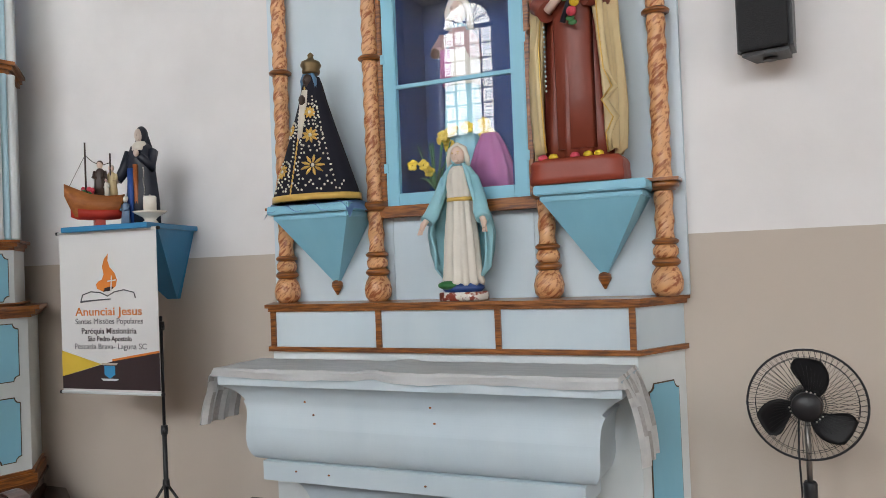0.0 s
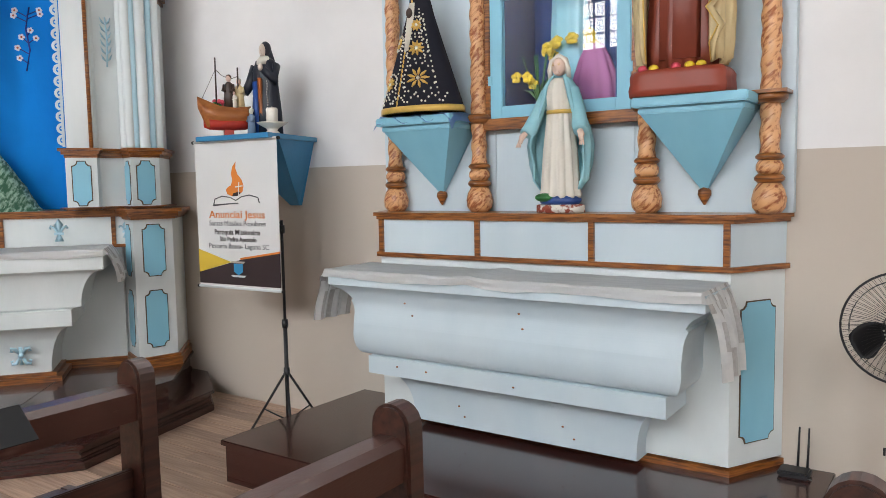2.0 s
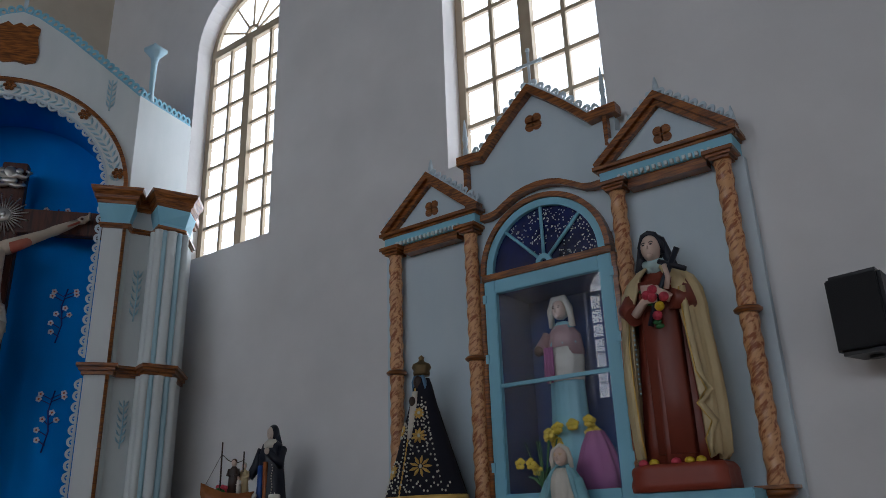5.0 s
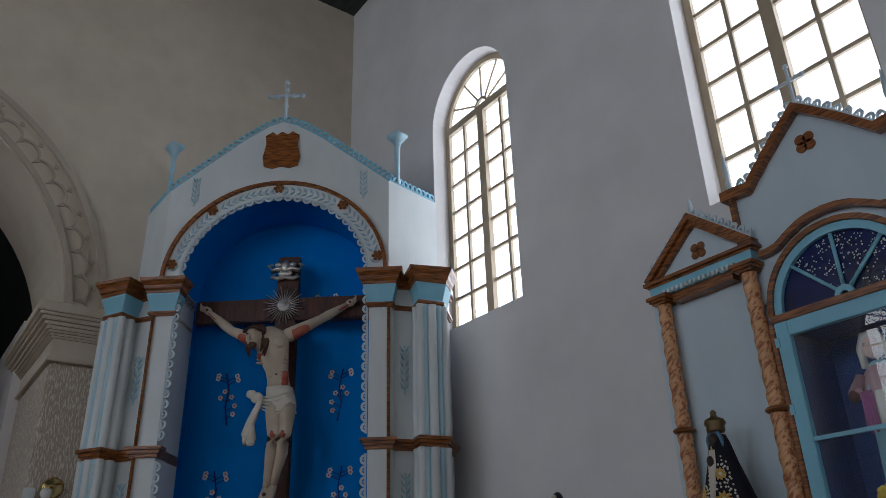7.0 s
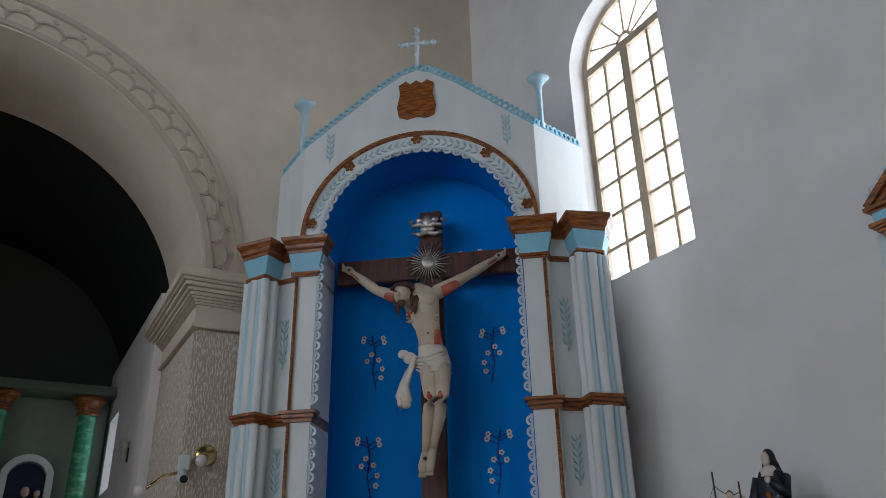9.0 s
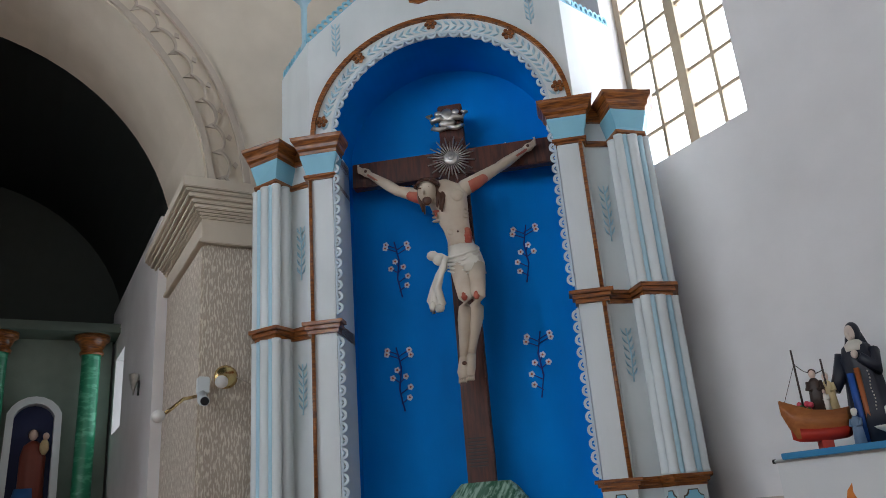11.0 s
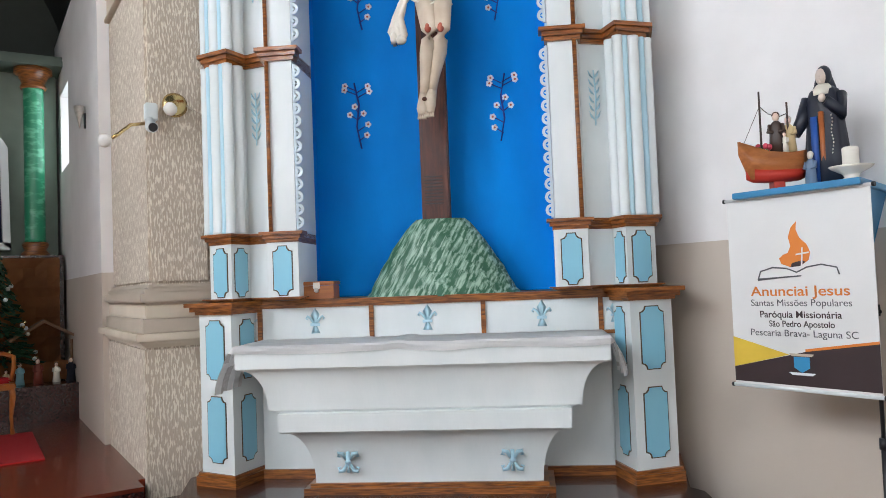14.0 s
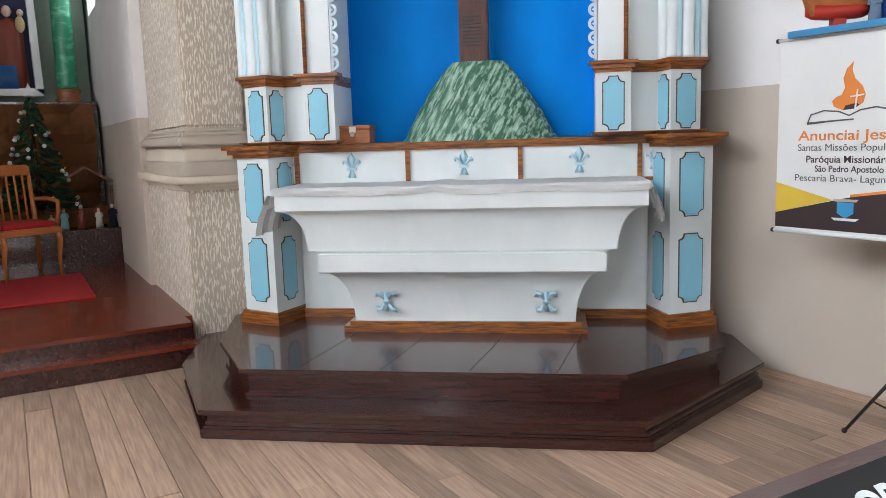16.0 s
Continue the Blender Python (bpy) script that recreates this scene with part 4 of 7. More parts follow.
def collar(x, y, z, r, h=0.04):
    bm = B()
    lathe(bm, [(r * 0.9, z), (r * 1.15, z + h * 0.3), (r * 1.2, z + h * 0.6), (r * 0.95, z + h)], 16, (x, y, 0))
    part("collar", bm, M_GILT, sa, "brown ring")


for x in (-1.005, -0.415, 0.54, 1.10):
    y = -0.12
    bm = B()
    n = 18
    lathe(bm, [(0.05, 1.175), (0.07, 1.20), (0.075, 1.24), (0.065, 1.28), (0.048, 1.31)], n, (x, y, 0))
    part("column_foot", bm, M_MARBLE, sa, "marbled bulb foot")
    collar(x, y, 1.31, 0.055)
    lathe_b = B()
    lathe(lathe_b, [(0.046, 1.35), (0.058, 1.37), (0.058, 1.39), (0.046, 1.41)], n, (x, y, 0))
    part("column_ring", lathe_b, M_MARBLE, sa)
    collar(x, y, 1.41, 0.052, 0.03)
    twisted(x, y, 1.44, 1.66, 0.042)
    collar(x, y, 1.66, 0.062, 0.05)
    twisted(x, y, 1.71, 2.475, 0.042)
    collar(x, y, 2.475, 0.055, 0.03)
    twisted(x, y, 2.505, 3.25, 0.041)
    bm = B()
    for e, z0, z1 in ((0.05, 3.25, 3.265), (0.062, 3.265, 3.28), (0.075, 3.28, 3.30)):
        box(bm, x - e, x + e, y - e, y + e, z0, z1)
    part("column_cap", bm, M_GILT, sa, "brown square cap")
    if abs(x) > 0.8:
        bm = B()
        box(bm, x - 0.08, x + 0.08, y - 0.08, -0.06, 1.70, 1.715)
        part("ledge_cap", bm, M_GILT, sa)

# glazed shrine in the middle bay
for nm, x0, x1, z0, z1 in (("door_stile", -0.40, -0.325, 1.68, 2.93), ("door_stile", 0.325, 0.40, 1.68, 2.93), ("door_rail", -0.325, 0.325, 1.68, 1.745), ("door_rail", -0.325, 0.325, 2.85, 2.93)):
    bm = B()
    box(bm, CXS + x0, CXS + x1, -0.115, -0.075, z0, z1)
    part(nm, bm, M_BLUE, sa, "light blue shrine door frame", bevel=0.004)
bm = B()
box(bm, CXS - 0.325, CXS + 0.325, -0.108, -0.085, 2.308, 2.328)
part("glazing_bar", bm, M_BLUE, sa)
bm = B()
box(bm, CXS - 0.325, CXS + 0.325, -0.098, -0.094, 1.745, 2.85)
ob = part("shrine_glass", bm, M_GLASS, sa, "clear reflecting glass")
ob.visible_shadow = False
for nm, x0, x1, y0, z0, z1 in (("shrine_lintel", -0.41, 0.41, -0.125, 2.93, 2.97), ("shrine_sill", -0.47, 0.45, -0.135, 1.62, 1.68), ("shrine_jamb", -0.43, -0.402, -0.12, 1.68, 2.93), ("shrine_jamb", 0.402, 0.43, -0.12, 1.68, 2.93)):
    bm = B()
    box(bm, CXS + x0, CXS + x1, y0, -0.06, z0, z1)
    part(nm, bm, M_GILT, sa, "grained brown shrine surround", bevel=0.004)
for sx in (-1, 1):
    for z in (1.86, 2.45, 2.80):
        bm = B()
        box(bm, CXS + sx * 0.398 - 0.012, CXS + sx * 0.398 + 0.012, -0.121, -0.1155, z, z + 0.05)
        part("hinge", bm, M_BLUE, sa, "painted door hinge")
bm = B()
band(bm, arc(CXS, 2.97, 0.335, 180, 0, 28), arc(CXS, 2.97, 0.378, 180, 0, 28), -0.115, -0.075)
for a in (45, 90, 135):
    tube(bm, [(CXS + 0.05 * math.cos(radians(a)), -0.1, 2.97 + 0.05 * math.sin(radians(a))), (CXS + 0.34 * math.cos(radians(a)), -0.1, 2.97 + 0.34 * math.sin(radians(a)))], 0.011, 6)
band(bm, arc(CXS, 2.97, 0.02, 180, 0, 10), arc(CXS, 2.97, 0.05, 180, 0, 10), -0.112, -0.09)
part("fanlight", bm, M_BLUE, sa, "light blue fan-shaped glazing bars")
bm = B()
band(bm, arc(CXS, 2.97, 0.38, 180, 0, 28), arc(CXS, 2.97, 0.41, 180, 0, 28), -0.13, -0.06)
part("arch_moulding", bm, M_GILT, sa, "grained brown arch moulding")
M_STAR = material("dark_blue_starred_glass", (0.008, 0.02, 0.14), 0.15, (0.004, 0.008, 0.03), 3, 1.0)
bm = B()
prism(bm, arc(CXS, 2.97, 0.34, 180, 0, 28), -0.088, -0.084, "y")
part("fanlight_glass", bm, M_STAR, sa, "dark blue patterned glass")
rs = random.Random(5)
bm = B()
for i in range(210):
    a, r = radians(rs.uniform(4, 132)), 0.06 + 0.265 * math.sqrt(rs.random())
    ball(bm, (CXS + r * math.cos(a), -0.0895, 2.97 + r * math.sin(a)), 0.0045, 0.002, 0.0045, n=6, m=3)
tagged(part("glass_dots", bm, M_WHITE, sa, "small white dots on the glass"), kind="stuff")
# shrine interior
bm = B()
box(bm, CXS - 0.345, CXS + 0.325, 0.27, 0.295, 1.725, 2.885)
box(bm, CXS - 0.345, CXS - 0.325, -0.075, 0.27, 1.725, 2.885)
box(bm, CXS + 0.305, CXS + 0.325, -0.075, 0.27, 1.725, 2.885)
box(bm, CXS - 0.325, CXS + 0.305, -0.075, 0.27, 1.725, 1.745)
box(bm, CXS - 0.325, CXS + 0.305, -0.075, 0.27, 2.865, 2.885)
part("shrine_back", bm, material("navy_shrine_paint", (0.001, 0.045, 0.19), 0.7, (0.001, 0.03, 0.13), 4), sa, "dark blue shrine lining")

# entablatures and gables


def gable(cx, half, z0, top, y=-0.10):
    """A pointed gable with brown rakes, fretted crest and a quatrefoil."""
    bm = B()
    prism(bm, [(cx - half, z0), (cx + half, z0), (cx, top)], y, y + 0.05, "y")
    part("gable_panel", bm, M_PALE, sa)
    bm = B()
    for s in (-1, 1):
        dx, dz = s * half, z0 - top
        ln = math.hypot(dx, dz)
        nx_, nz_ = -dz / ln * s, abs(dx) / ln
        for e0, e1, yy in ((-0.03, 0.02, 0.035), (0.005, 0.035, 0.06)):
            prism(bm, [(cx + e0 * 0, top + e0), (cx + dx * 1.06, z0 + e0 - 0.01), (cx + dx * 1.06 + s * 0.02, z0 + e1 - 0.01), (cx, top + e1 * 1.5)], y - yy, y, "y")
    part("rake", bm, M_GILT, sa, "brown raking moulding")
    n = 9
    for s in (-1, 1):
        for i in range(n):
            t = (i + 0.5) / n
            put_lace(pose(cx + s * half * 1.05 * t, y - 0.02, top + (z0 - top) * t + 0.052) @ pose(0, 0, 0, 0, -90 + s * math.degrees(math.atan2(top - z0, half)), 0) @ Matrix.Diagonal((1.15, 1, 0.60, 1)), sa)
    bm = B()
    rr = 0.028
    zc = z0 + (top - z0) * 0.36
    for k in range(4):
        a = radians(45 + 90 * k)
        lathe_y = arc(0, 0, rr, 0, 360, 12)
        prism(bm, [(cx + rr * 1.1 * math.cos(a) + px, zc + rr * 1.1 * math.sin(a) + pz) for px, pz in lathe_y[:-1]], y - 0.006, y, "y")
    part("quatrefoil", bm, M_GILT, sa, "brown quatrefoil opening")


def finial(x, z, h, y=-0.10):
    bm = B()
    lathe(bm, [(0.018, 0), (0.018, h * 0.2), (0.012, h * 0.3), (0.018, h * 0.45), (0.012, h * 0.75), (0.004, h)], 8, (x, y, z))
    part("finial", bm, M_PALE, sa, "small pale turned finial")


for s, cx in ((-1, -0.715), (1, 0.818)):
    bm = B()
    box(bm, cx - 0.355, cx + 0.355, -0.15, -0.002, 3.30, 3.37)
    part("entablature", bm, M_BLUE, sa, "light blue entablature")
    bm = B()
    box(bm, cx - 0.21, cx + 0.21, -0.135, -0.06, 3.245, 3.30)
    part("lintel", bm, M_GILT, sa, "brown lintel")
    den = None
    for i in range(16):
        if den is None:
            bm = B()
            box(bm, -0.008, 0.008, -0.02, 0, 0, 0.022)
            ob = part("dentil", bm, M_WHITE, sa)
            den = ob.data
        else:
            ob = new("dentil", den)
            ob.parent = sa
        ob.location = (cx - 0.24 + i * 0.032, -0.15, 3.302)
    bm = B()
    box(bm, cx - 0.365, cx + 0.365, -0.155, -0.002, 3.37, 3.385)
    box(bm, cx - 0.385, cx + 0.385, -0.175, -0.002, 3.385, 3.405)
    part("cornice", bm, M_GILT, sa, "brown cornice")
    gable(cx, 0.345, 3.405, 3.70)
    finial(cx, 3.73, 0.13)
    finial(cx + s * 0.36, 3.405, 0.14)
bm = B()
hood = [(-0.34, 3.315), (-0.28, 3.315), (-0.23, 3.325), (-0.17, 3.36), (-0.09, 3.40), (-0.02, 3.418), (0.058, 3.425), (0.136, 3.418), (0.206, 3.40), (0.286, 3.36), (0.346, 3.325), (0.396, 3.315), (0.456, 3.315)]
prism(bm, [(-0.455, 3.06), (-0.455, 3.73), (0.555, 3.73), (0.555, 3.06), (CXS + 0.40, 3.06)] + arc(CXS, 2.97, 0.41, 13, 167, 24) + [(CXS - 0.40, 3.06)], -0.075, -0.002, "y")
prism(bm, [(-0.455, 3.73), (0.555, 3.73), (0.42, 3.745), (0.28, 3.88), (0.13, 4.02), (0.05, 4.085), (-0.03, 4.02), (-0.18, 3.88), (-0.32, 3.745)], -0.075, -0.002, "y")
part("centre_gable", bm, M_PALE, sa, "pale blue centre gable")
bm = B()
band(bm, hood, [(a, b + 0.035) for a, b in hood], -0.125, -0.07)
part("hood_moulding", bm, M_GILT, sa, "brown ogee hood moulding")
bm = B()
rake = [(-0.49, 3.755), (-0.40, 3.755), (-0.32, 3.745), (-0.18, 3.885), (-0.04, 4.01), (0.05, 4.085), (0.14, 4.01), (0.28, 3.885), (0.42, 3.745), (0.50, 3.755), (0.59, 3.755)]
band(bm, [(a, b - 0.03) for a, b in rake], [(a, b + 0.03) for a, b in rake], -0.13, -0.05)
part("rake", bm, M_GILT, sa, "brown raking moulding")
for (xa, za), (xb, zb) in zip(rake[1:], rake[2:-1]):
    n = max(1, round(math.hypot(xb - xa, zb - za) / 0.06))
    for i in range(n):
        t = (i + 0.5) / n
        put_lace(pose(xa + (xb - xa) * t, -0.10, za + (zb - za) * t + 0.042) @ pose(0, 0, 0, 0, -90 - math.degrees(math.atan2(zb - za, xb - xa)), 0) @ Matrix.Diagonal((1.15, 1, 0.72, 1)), sa)
bm = B()
for k in range(4):
    a = radians(45 + 90 * k)
    prism(bm, [(0.048 + 0.033 * math.cos(a) + px, 3.87 + 0.033 * math.sin(a) + pz) for px, pz in arc(0, 0, 0.032, 0, 360, 12)[:-1]], -0.082, -0.075, "y")
part("quatrefoil", bm, M_GILT, sa, "brown quatrefoil opening")
finial(-0.435, 3.78, 0.27)
finial(0.515, 3.78, 0.27)
for x in (-0.435, 0.515):
    bm = B()
    box(bm, x - 0.012, x + 0.012, -0.12, -0.06, 3.405, 3.73)
    part("post", bm, M_GILT, sa)
bm = B()
tube(bm, [(0.055, -0.09, 4.08), (0.055, -0.09, 4.36)], 0.010, 6)
tube(bm, [(-0.02, -0.09, 4.27), (0.13, -0.09, 4.27)], 0.010, 6)
for p in ((0.055, 4.37), (-0.025, 4.27), (0.135, 4.27)):
    ball(bm, (p[0], -0.09, p[1]), 0.016, n=6, m=4)
part("gable_cross", bm, M_PALE, sa, "small pale cross")


def wall_bracket(name, x, label):
    br = thing(name, label, "bracket", SIDE @ pose(x, -0.062, 1.23), "pyramid brackets of the side altar")
    bm = B()
    loft(bm, [[(-0.012, 0, 0.05), (-0.012, -0.02, 0.05), (0.012, -0.02, 0.05), (0.012, 0, 0.05)], [(-0.225, 0, 0.40), (-0.225, -0.26, 0.40), (0.225, -0.26, 0.40), (0.225, 0, 0.40)]])
    for f in bm.faces:
        f.smooth = False
    part("pyramid", bm, M_BLUE, br)
    bm = B()
    box(bm, -0.235, 0.235, -0.27, 0, 0.40, 0.43)
    box(bm, -0.255, 0.255, -0.30, 0, 0.43, 0.475)
    part("shelf", bm, M_BLUE, br, bevel=0.006)
    bm = B()
    lathe(bm, [(0.004, -0.02), (0.016, 0.0), (0.032, 0.03), (0.03, 0.05), (0.012, 0.065)], 12, (0, -0.015, 0))
    part("knob", bm, M_GILT, br, "turned brown knob")
    return br


wall_bracket("wall_bracket", -0.70, "light blue inverted pyramid bracket under the dark robed statue")
wall_bracket("wall_bracket", 0.805, "light blue inverted pyramid bracket under the tall statue")

# ---- statues: one plain mesh each ----
def tint(name, c, rough=0.45, second=None):
    return material(name, c, rough, second, 10, 0.6, bump=0.08, bump_scale=90)


T_SKIN = tint("plaster_flesh", (0.76, 0.56, 0.46))
T_WHITE = tint("plaster_cream", (0.72, 0.67, 0.58))
T_BLUE = tint("plaster_light_blue", (0.32, 0.60, 0.66), 0.45, (0.22, 0.48, 0.56))
T_BLACK = tint("plaster_black", (0.011, 0.014, 0.026))
T_BROWN = tint("plaster_brown", (0.22, 0.045, 0.025))
T_CREAM = tint("plaster_yellow_cream", (0.66, 0.52, 0.28))
T_GOLD = material("worn_gold", (0.78, 0.52, 0.13), 0.35, (0.5, 0.30, 0.07), 20, metal=0.3)
T_NAVY = tint("navy_velvet", (0.006, 0.006, 0.014), 0.9)
T_DARK = tint("dark_brown_plaster", (0.045, 0.025, 0.018))
T_PINK = tint("rose_pink", (0.62, 0.06, 0.10))
T_YEL = tint("petal_yellow", (0.75, 0.52, 0.03))
T_LEAF = tint("leaf_green", (0.03, 0.16, 0.04))
T_MAUVE = tint("mauve_cloth", (0.42, 0.14, 0.30), 0.8)
T_RED = tint("red_brown_base", (0.30, 0.05, 0.025))
T_BLOOD = tint("painted_red", (0.40, 0.06, 0.03), 0.5, (0.52, 0.22, 0.14))
T_HAIR = tint("brown_hair", (0.09, 0.035, 0.018))
T_FLESH2 = tint("pale_flesh", (0.58, 0.49, 0.38), 0.5, (0.49, 0.38, 0.28))
M_SILVER = material("polished_silver", (0.72, 0.70, 0.65), 0.3, (0.45, 0.43, 0.40), 30, metal=0.85)
M_CANDLE = material("white_wax", (0.82, 0.78, 0.70), 0.5)
M_BOAT = material("boat_wood", (0.42, 0.15, 0.04), 0.4, (0.28, 0.09, 0.025), 12, 0.8, (0.4, 4, 4))
M_REDP = material("red_paint", (0.45, 0.03, 0.015), 0.4)
M_TIN = material("tinsel_dark_green", (0.012, 0.05, 0.018), 0.6)


def robe(bm, rows, mat, fold=0.05, k=9, n=36, cx=0.0, cy=0.0):
    """Loft of folded rings: z, rx, ry, optional x shift."""
    loft(bm, [ring(cx + (r[3] if len(r) > 3 else 0), cy + (r[4] if len(r) > 4 else 0), r[0], r[1], r[2], n, fold * (1 - 0.75 * i / len(rows)), k, i * 0.12) for i, r in enumerate(rows)], mat)


def cape(bm, rows, mat, fold=0.05, k=14, n=60, thick=0.010):
    """An open mantle round the back: z, rx, ry and half the gap left in front, in degrees."""
    rings = []
    for j, (z, rx, ry, gap) in enumerate(rows):
        out, inn = [], []
        for i in range(n + 1):
            a = radians(270 + gap + (360 - 2 * gap) * i / n)
            f = 1 + fold * (1 - 0.6 * j / len(rows)) * (math.cos(k * a + 0.5 * j) + 0.5 * math.cos((2 * k + 5) * a))
            dip = 0.012 * math.cos(k * a) if j == 0 else 0
            out.append((rx * f * math.cos(a), ry * f * math.sin(a), z + dip))
            inn.append(((rx * f - thick) * math.cos(a), (ry * f - thick) * math.sin(a), z + dip))
        rings.append(out + inn[::-1])
    loft(bm, rings, mat)


def head(bm, c, r, skin, hair=None, veil=None):
    ball(bm, c, r * 0.82, r * 0.9, r * 1.12, skin, 16, 12)
    ball(bm, (c[0], c[1] - r * 0.88, c[2] - r * 0.12), r * 0.11, r * 0.16, r * 0.2, skin, 8, 5)
    ball(bm, (c[0], c[1] - r * 0.55, c[2] - r * 0.75), r * 0.35, r * 0.3, r * 0.3, skin, 8, 5)
    if hair is not None:
        for s in (-1, 1):
            ball(bm, (c[0] + s * r * 0.33, c[1] - r * 0.84, c[2] + r * 0.10), r * 0.13, r * 0.05, r * 0.06, hair, 8, 4)
            tube(bm, [(c[0] + s * r * 0.18, c[1] - r * 0.86, c[2] + r * 0.26), (c[0] + s * r * 0.36, c[1] - r * 0.84, c[2] + r * 0.32), (c[0] + s * r * 0.5, c[1] - r * 0.72, c[2] + r * 0.24)], r * 0.035, 5, hair)
    if veil is not None:
        ball(bm, (c[0], c[1] + r * 0.55, c[2] + r * 0.12), r * 1.02, r * 0.85, r * 1.15, veil, 16, 10)


def statue(name, bm, mats, label, m):
    return single(name, bm, mats, label, "statue", m)


# white and blue robed figure with open hands
bm = B()
robe(bm, [(0.0, 0.115, 0.09), (0.035, 0.115, 0.09), (0.04, 0.105, 0.085)], 4, 0.0)
ball(bm, (0, 0, 0.06), 0.10, 0.085, 0.04, 5)
ball(bm, (-0.05, -0.06, 0.075), 0.05, 0.04, 0.022, 6)
robe(bm, [(0.07, 0.085, 0.072), (0.085, 0.092, 0.078), (0.12, 0.086, 0.072), (0.30, 0.076, 0.064), (0.45, 0.062, 0.052), (0.50, 0.058, 0.048), (0.54, 0.066, 0.05), (0.60, 0.07, 0.05), (0.645, 0.05, 0.04), (0.66, 0.028, 0.026)], 0, 0.11, 11, 66)
robe(bm, [(0.485, 0.064, 0.053), (0.50, 0.065, 0.054), (0.505, 0.062, 0.05)], 3, 0.0)
for s in (-1, 1):
    tube(bm, [(s * 0.06, 0.0, 0.60), (s * 0.10, -0.02, 0.50), (s * 0.12, -0.06, 0.42), (s * 0.135, -0.085, 0.39)], [0.032, 0.030, 0.036, 0.032], 12, 1)
    tube(bm, [(s * 0.13, -0.085, 0.40), (s * 0.145, -0.105, 0.375), (s * 0.148, -0.115, 0.345)], [0.014, 0.015, 0.008], 8, 2)
    for f_ in range(3):
        tube(bm, [(s * (0.143 + f_ * 0.006), -0.112, 0.36), (s * (0.146 + f_ * 0.009), -0.125, 0.325)], 0.004, 5, 2)
cape(bm, [(0.11, 0.098, 0.075, 84), (0.16, 0.128, 0.085, 74), (0.24, 0.145, 0.095, 66), (0.33, 0.152, 0.10, 60), (0.41, 0.140, 0.098, 54), (0.48, 0.115, 0.085, 48), (0.56, 0.09, 0.068, 42), (0.62, 0.075, 0.056, 38), (0.655, 0.052, 0.045, 40), (0.672, 0.034, 0.034, 50)], 1, 0.07, 13)
head(bm, (0, -0.012, 0.715), 0.04, 2, 3, 0)
tube(bm, [(-0.044, 0.0, 0.66), (-0.046, -0.01, 0.70), (-0.035, -0.012, 0.745), (0, -0.012, 0.768), (0.035, -0.012, 0.745), (0.046, -0.01, 0.70), (0.044, 0.0, 0.66)], 0.012, 8, 0)
statue("statue", bm, [T_WHITE, T_BLUE, T_SKIN, T_GOLD, material("chipped_red_base", (0.27, 0.05, 0.025), 0.6, (0.74, 0.70, 0.64), 26, 1.0, sharp=(0.48, 0.54)), tint("deep_blue_globe", (0.02, 0.06, 0.22)), T_LEAF], "plaster figure in white gown and light blue mantle, open hands", pose(-1.637, 3.85, 1.407) @ Matrix.Diagonal((1.12, 1, 1.02, 1)))

# dark robed crowned figure with spangled mantle
bm = B()
mant = [(0.0, 0.265, 0.15), (0.04, 0.262, 0.148), (0.20, 0.205, 0.12), (0.40, 0.135, 0.09), (0.55, 0.085, 0.065), (0.66, 0.055, 0.05), (0.70, 0.04, 0.04)]
loft(bm, [ring(0, 0, z, rx, ry, 40, 0.012, 11, z * 4) for z, rx, ry in mant], 0)
loft(bm, [ring(0, 0, z, rx, ry, 40, 0.012, 11, z * 4) for z, rx, ry in ((0.0, 0.272, 0.156), (0.035, 0.270, 0.154))], 1)


def on_mantle(a, z):
    for (za, ra, sa_), (zb, rb, sb) in zip(mant, mant[1:]):
        if za <= z <= zb:
            t = (z - za) / (zb - za)
            rx, ry = ra + (rb - ra) * t, sa_ + (sb - sa_) * t
            return (rx * 1.01 * math.cos(a), ry * 1.015 * math.sin(a), z)
    return (0, 0, z)


for q in range(24):
    z = 0.03 + q * 0.026
    ball(bm, on_mantle(radians(255), z), 0.006, 0.005, 0.014, 1, 6, 4)
for z, a, rr in ((0.19, 287, 0.058), (0.36, 284, 0.044), (0.49, 283, 0.034), (0.40, 222, 0.030), (0.17, 226, 0.040)):
    wide = 0.205 - 0.2 * z
    for k in range(9):
        t = 2 * math.pi * k / 9
        tube(bm, [on_mantle(radians(a) + f_ * rr * math.cos(t) / wide, z + f_ * rr * math.sin(t)) for f_ in (0.25, 0.62, 1.0)], [0.004, 0.0095, 0.003], 6, 1)
    ball(bm, on_mantle(radians(a), z), 0.012, 0.006, 0.012, 4, 8, 4)
    for k in range(15):
        t = 2 * math.pi * k / 15
        ball(bm, on_mantle(radians(a) + 1.5 * rr * math.cos(t) / wide, max(0.05, z + 1.45 * rr * math.sin(t))), 0.0068, 0.005, 0.0068, 4, 8, 4)
for k in range(22):
    ball(bm, on_mantle(radians(264 + 2.5 * math.sin(k * 0.9)), 0.07 + k * 0.024), 0.006, 0.005, 0.006, 4, 8, 4)
    ball(bm, on_mantle(radians(246 + 2.5 * math.sin(k * 0.9)), 0.07 + k * 0.022), 0.006, 0.005, 0.006, 4, 8, 4)
for k in range(26):
    a, z = radians(205 + 128 * k / 25), 0.075 + 0.022 * math.cos(k * 1.25)
    ball(bm, on_mantle(a, z), 0.0068, 0.005, 0.0068, 4, 8, 4)
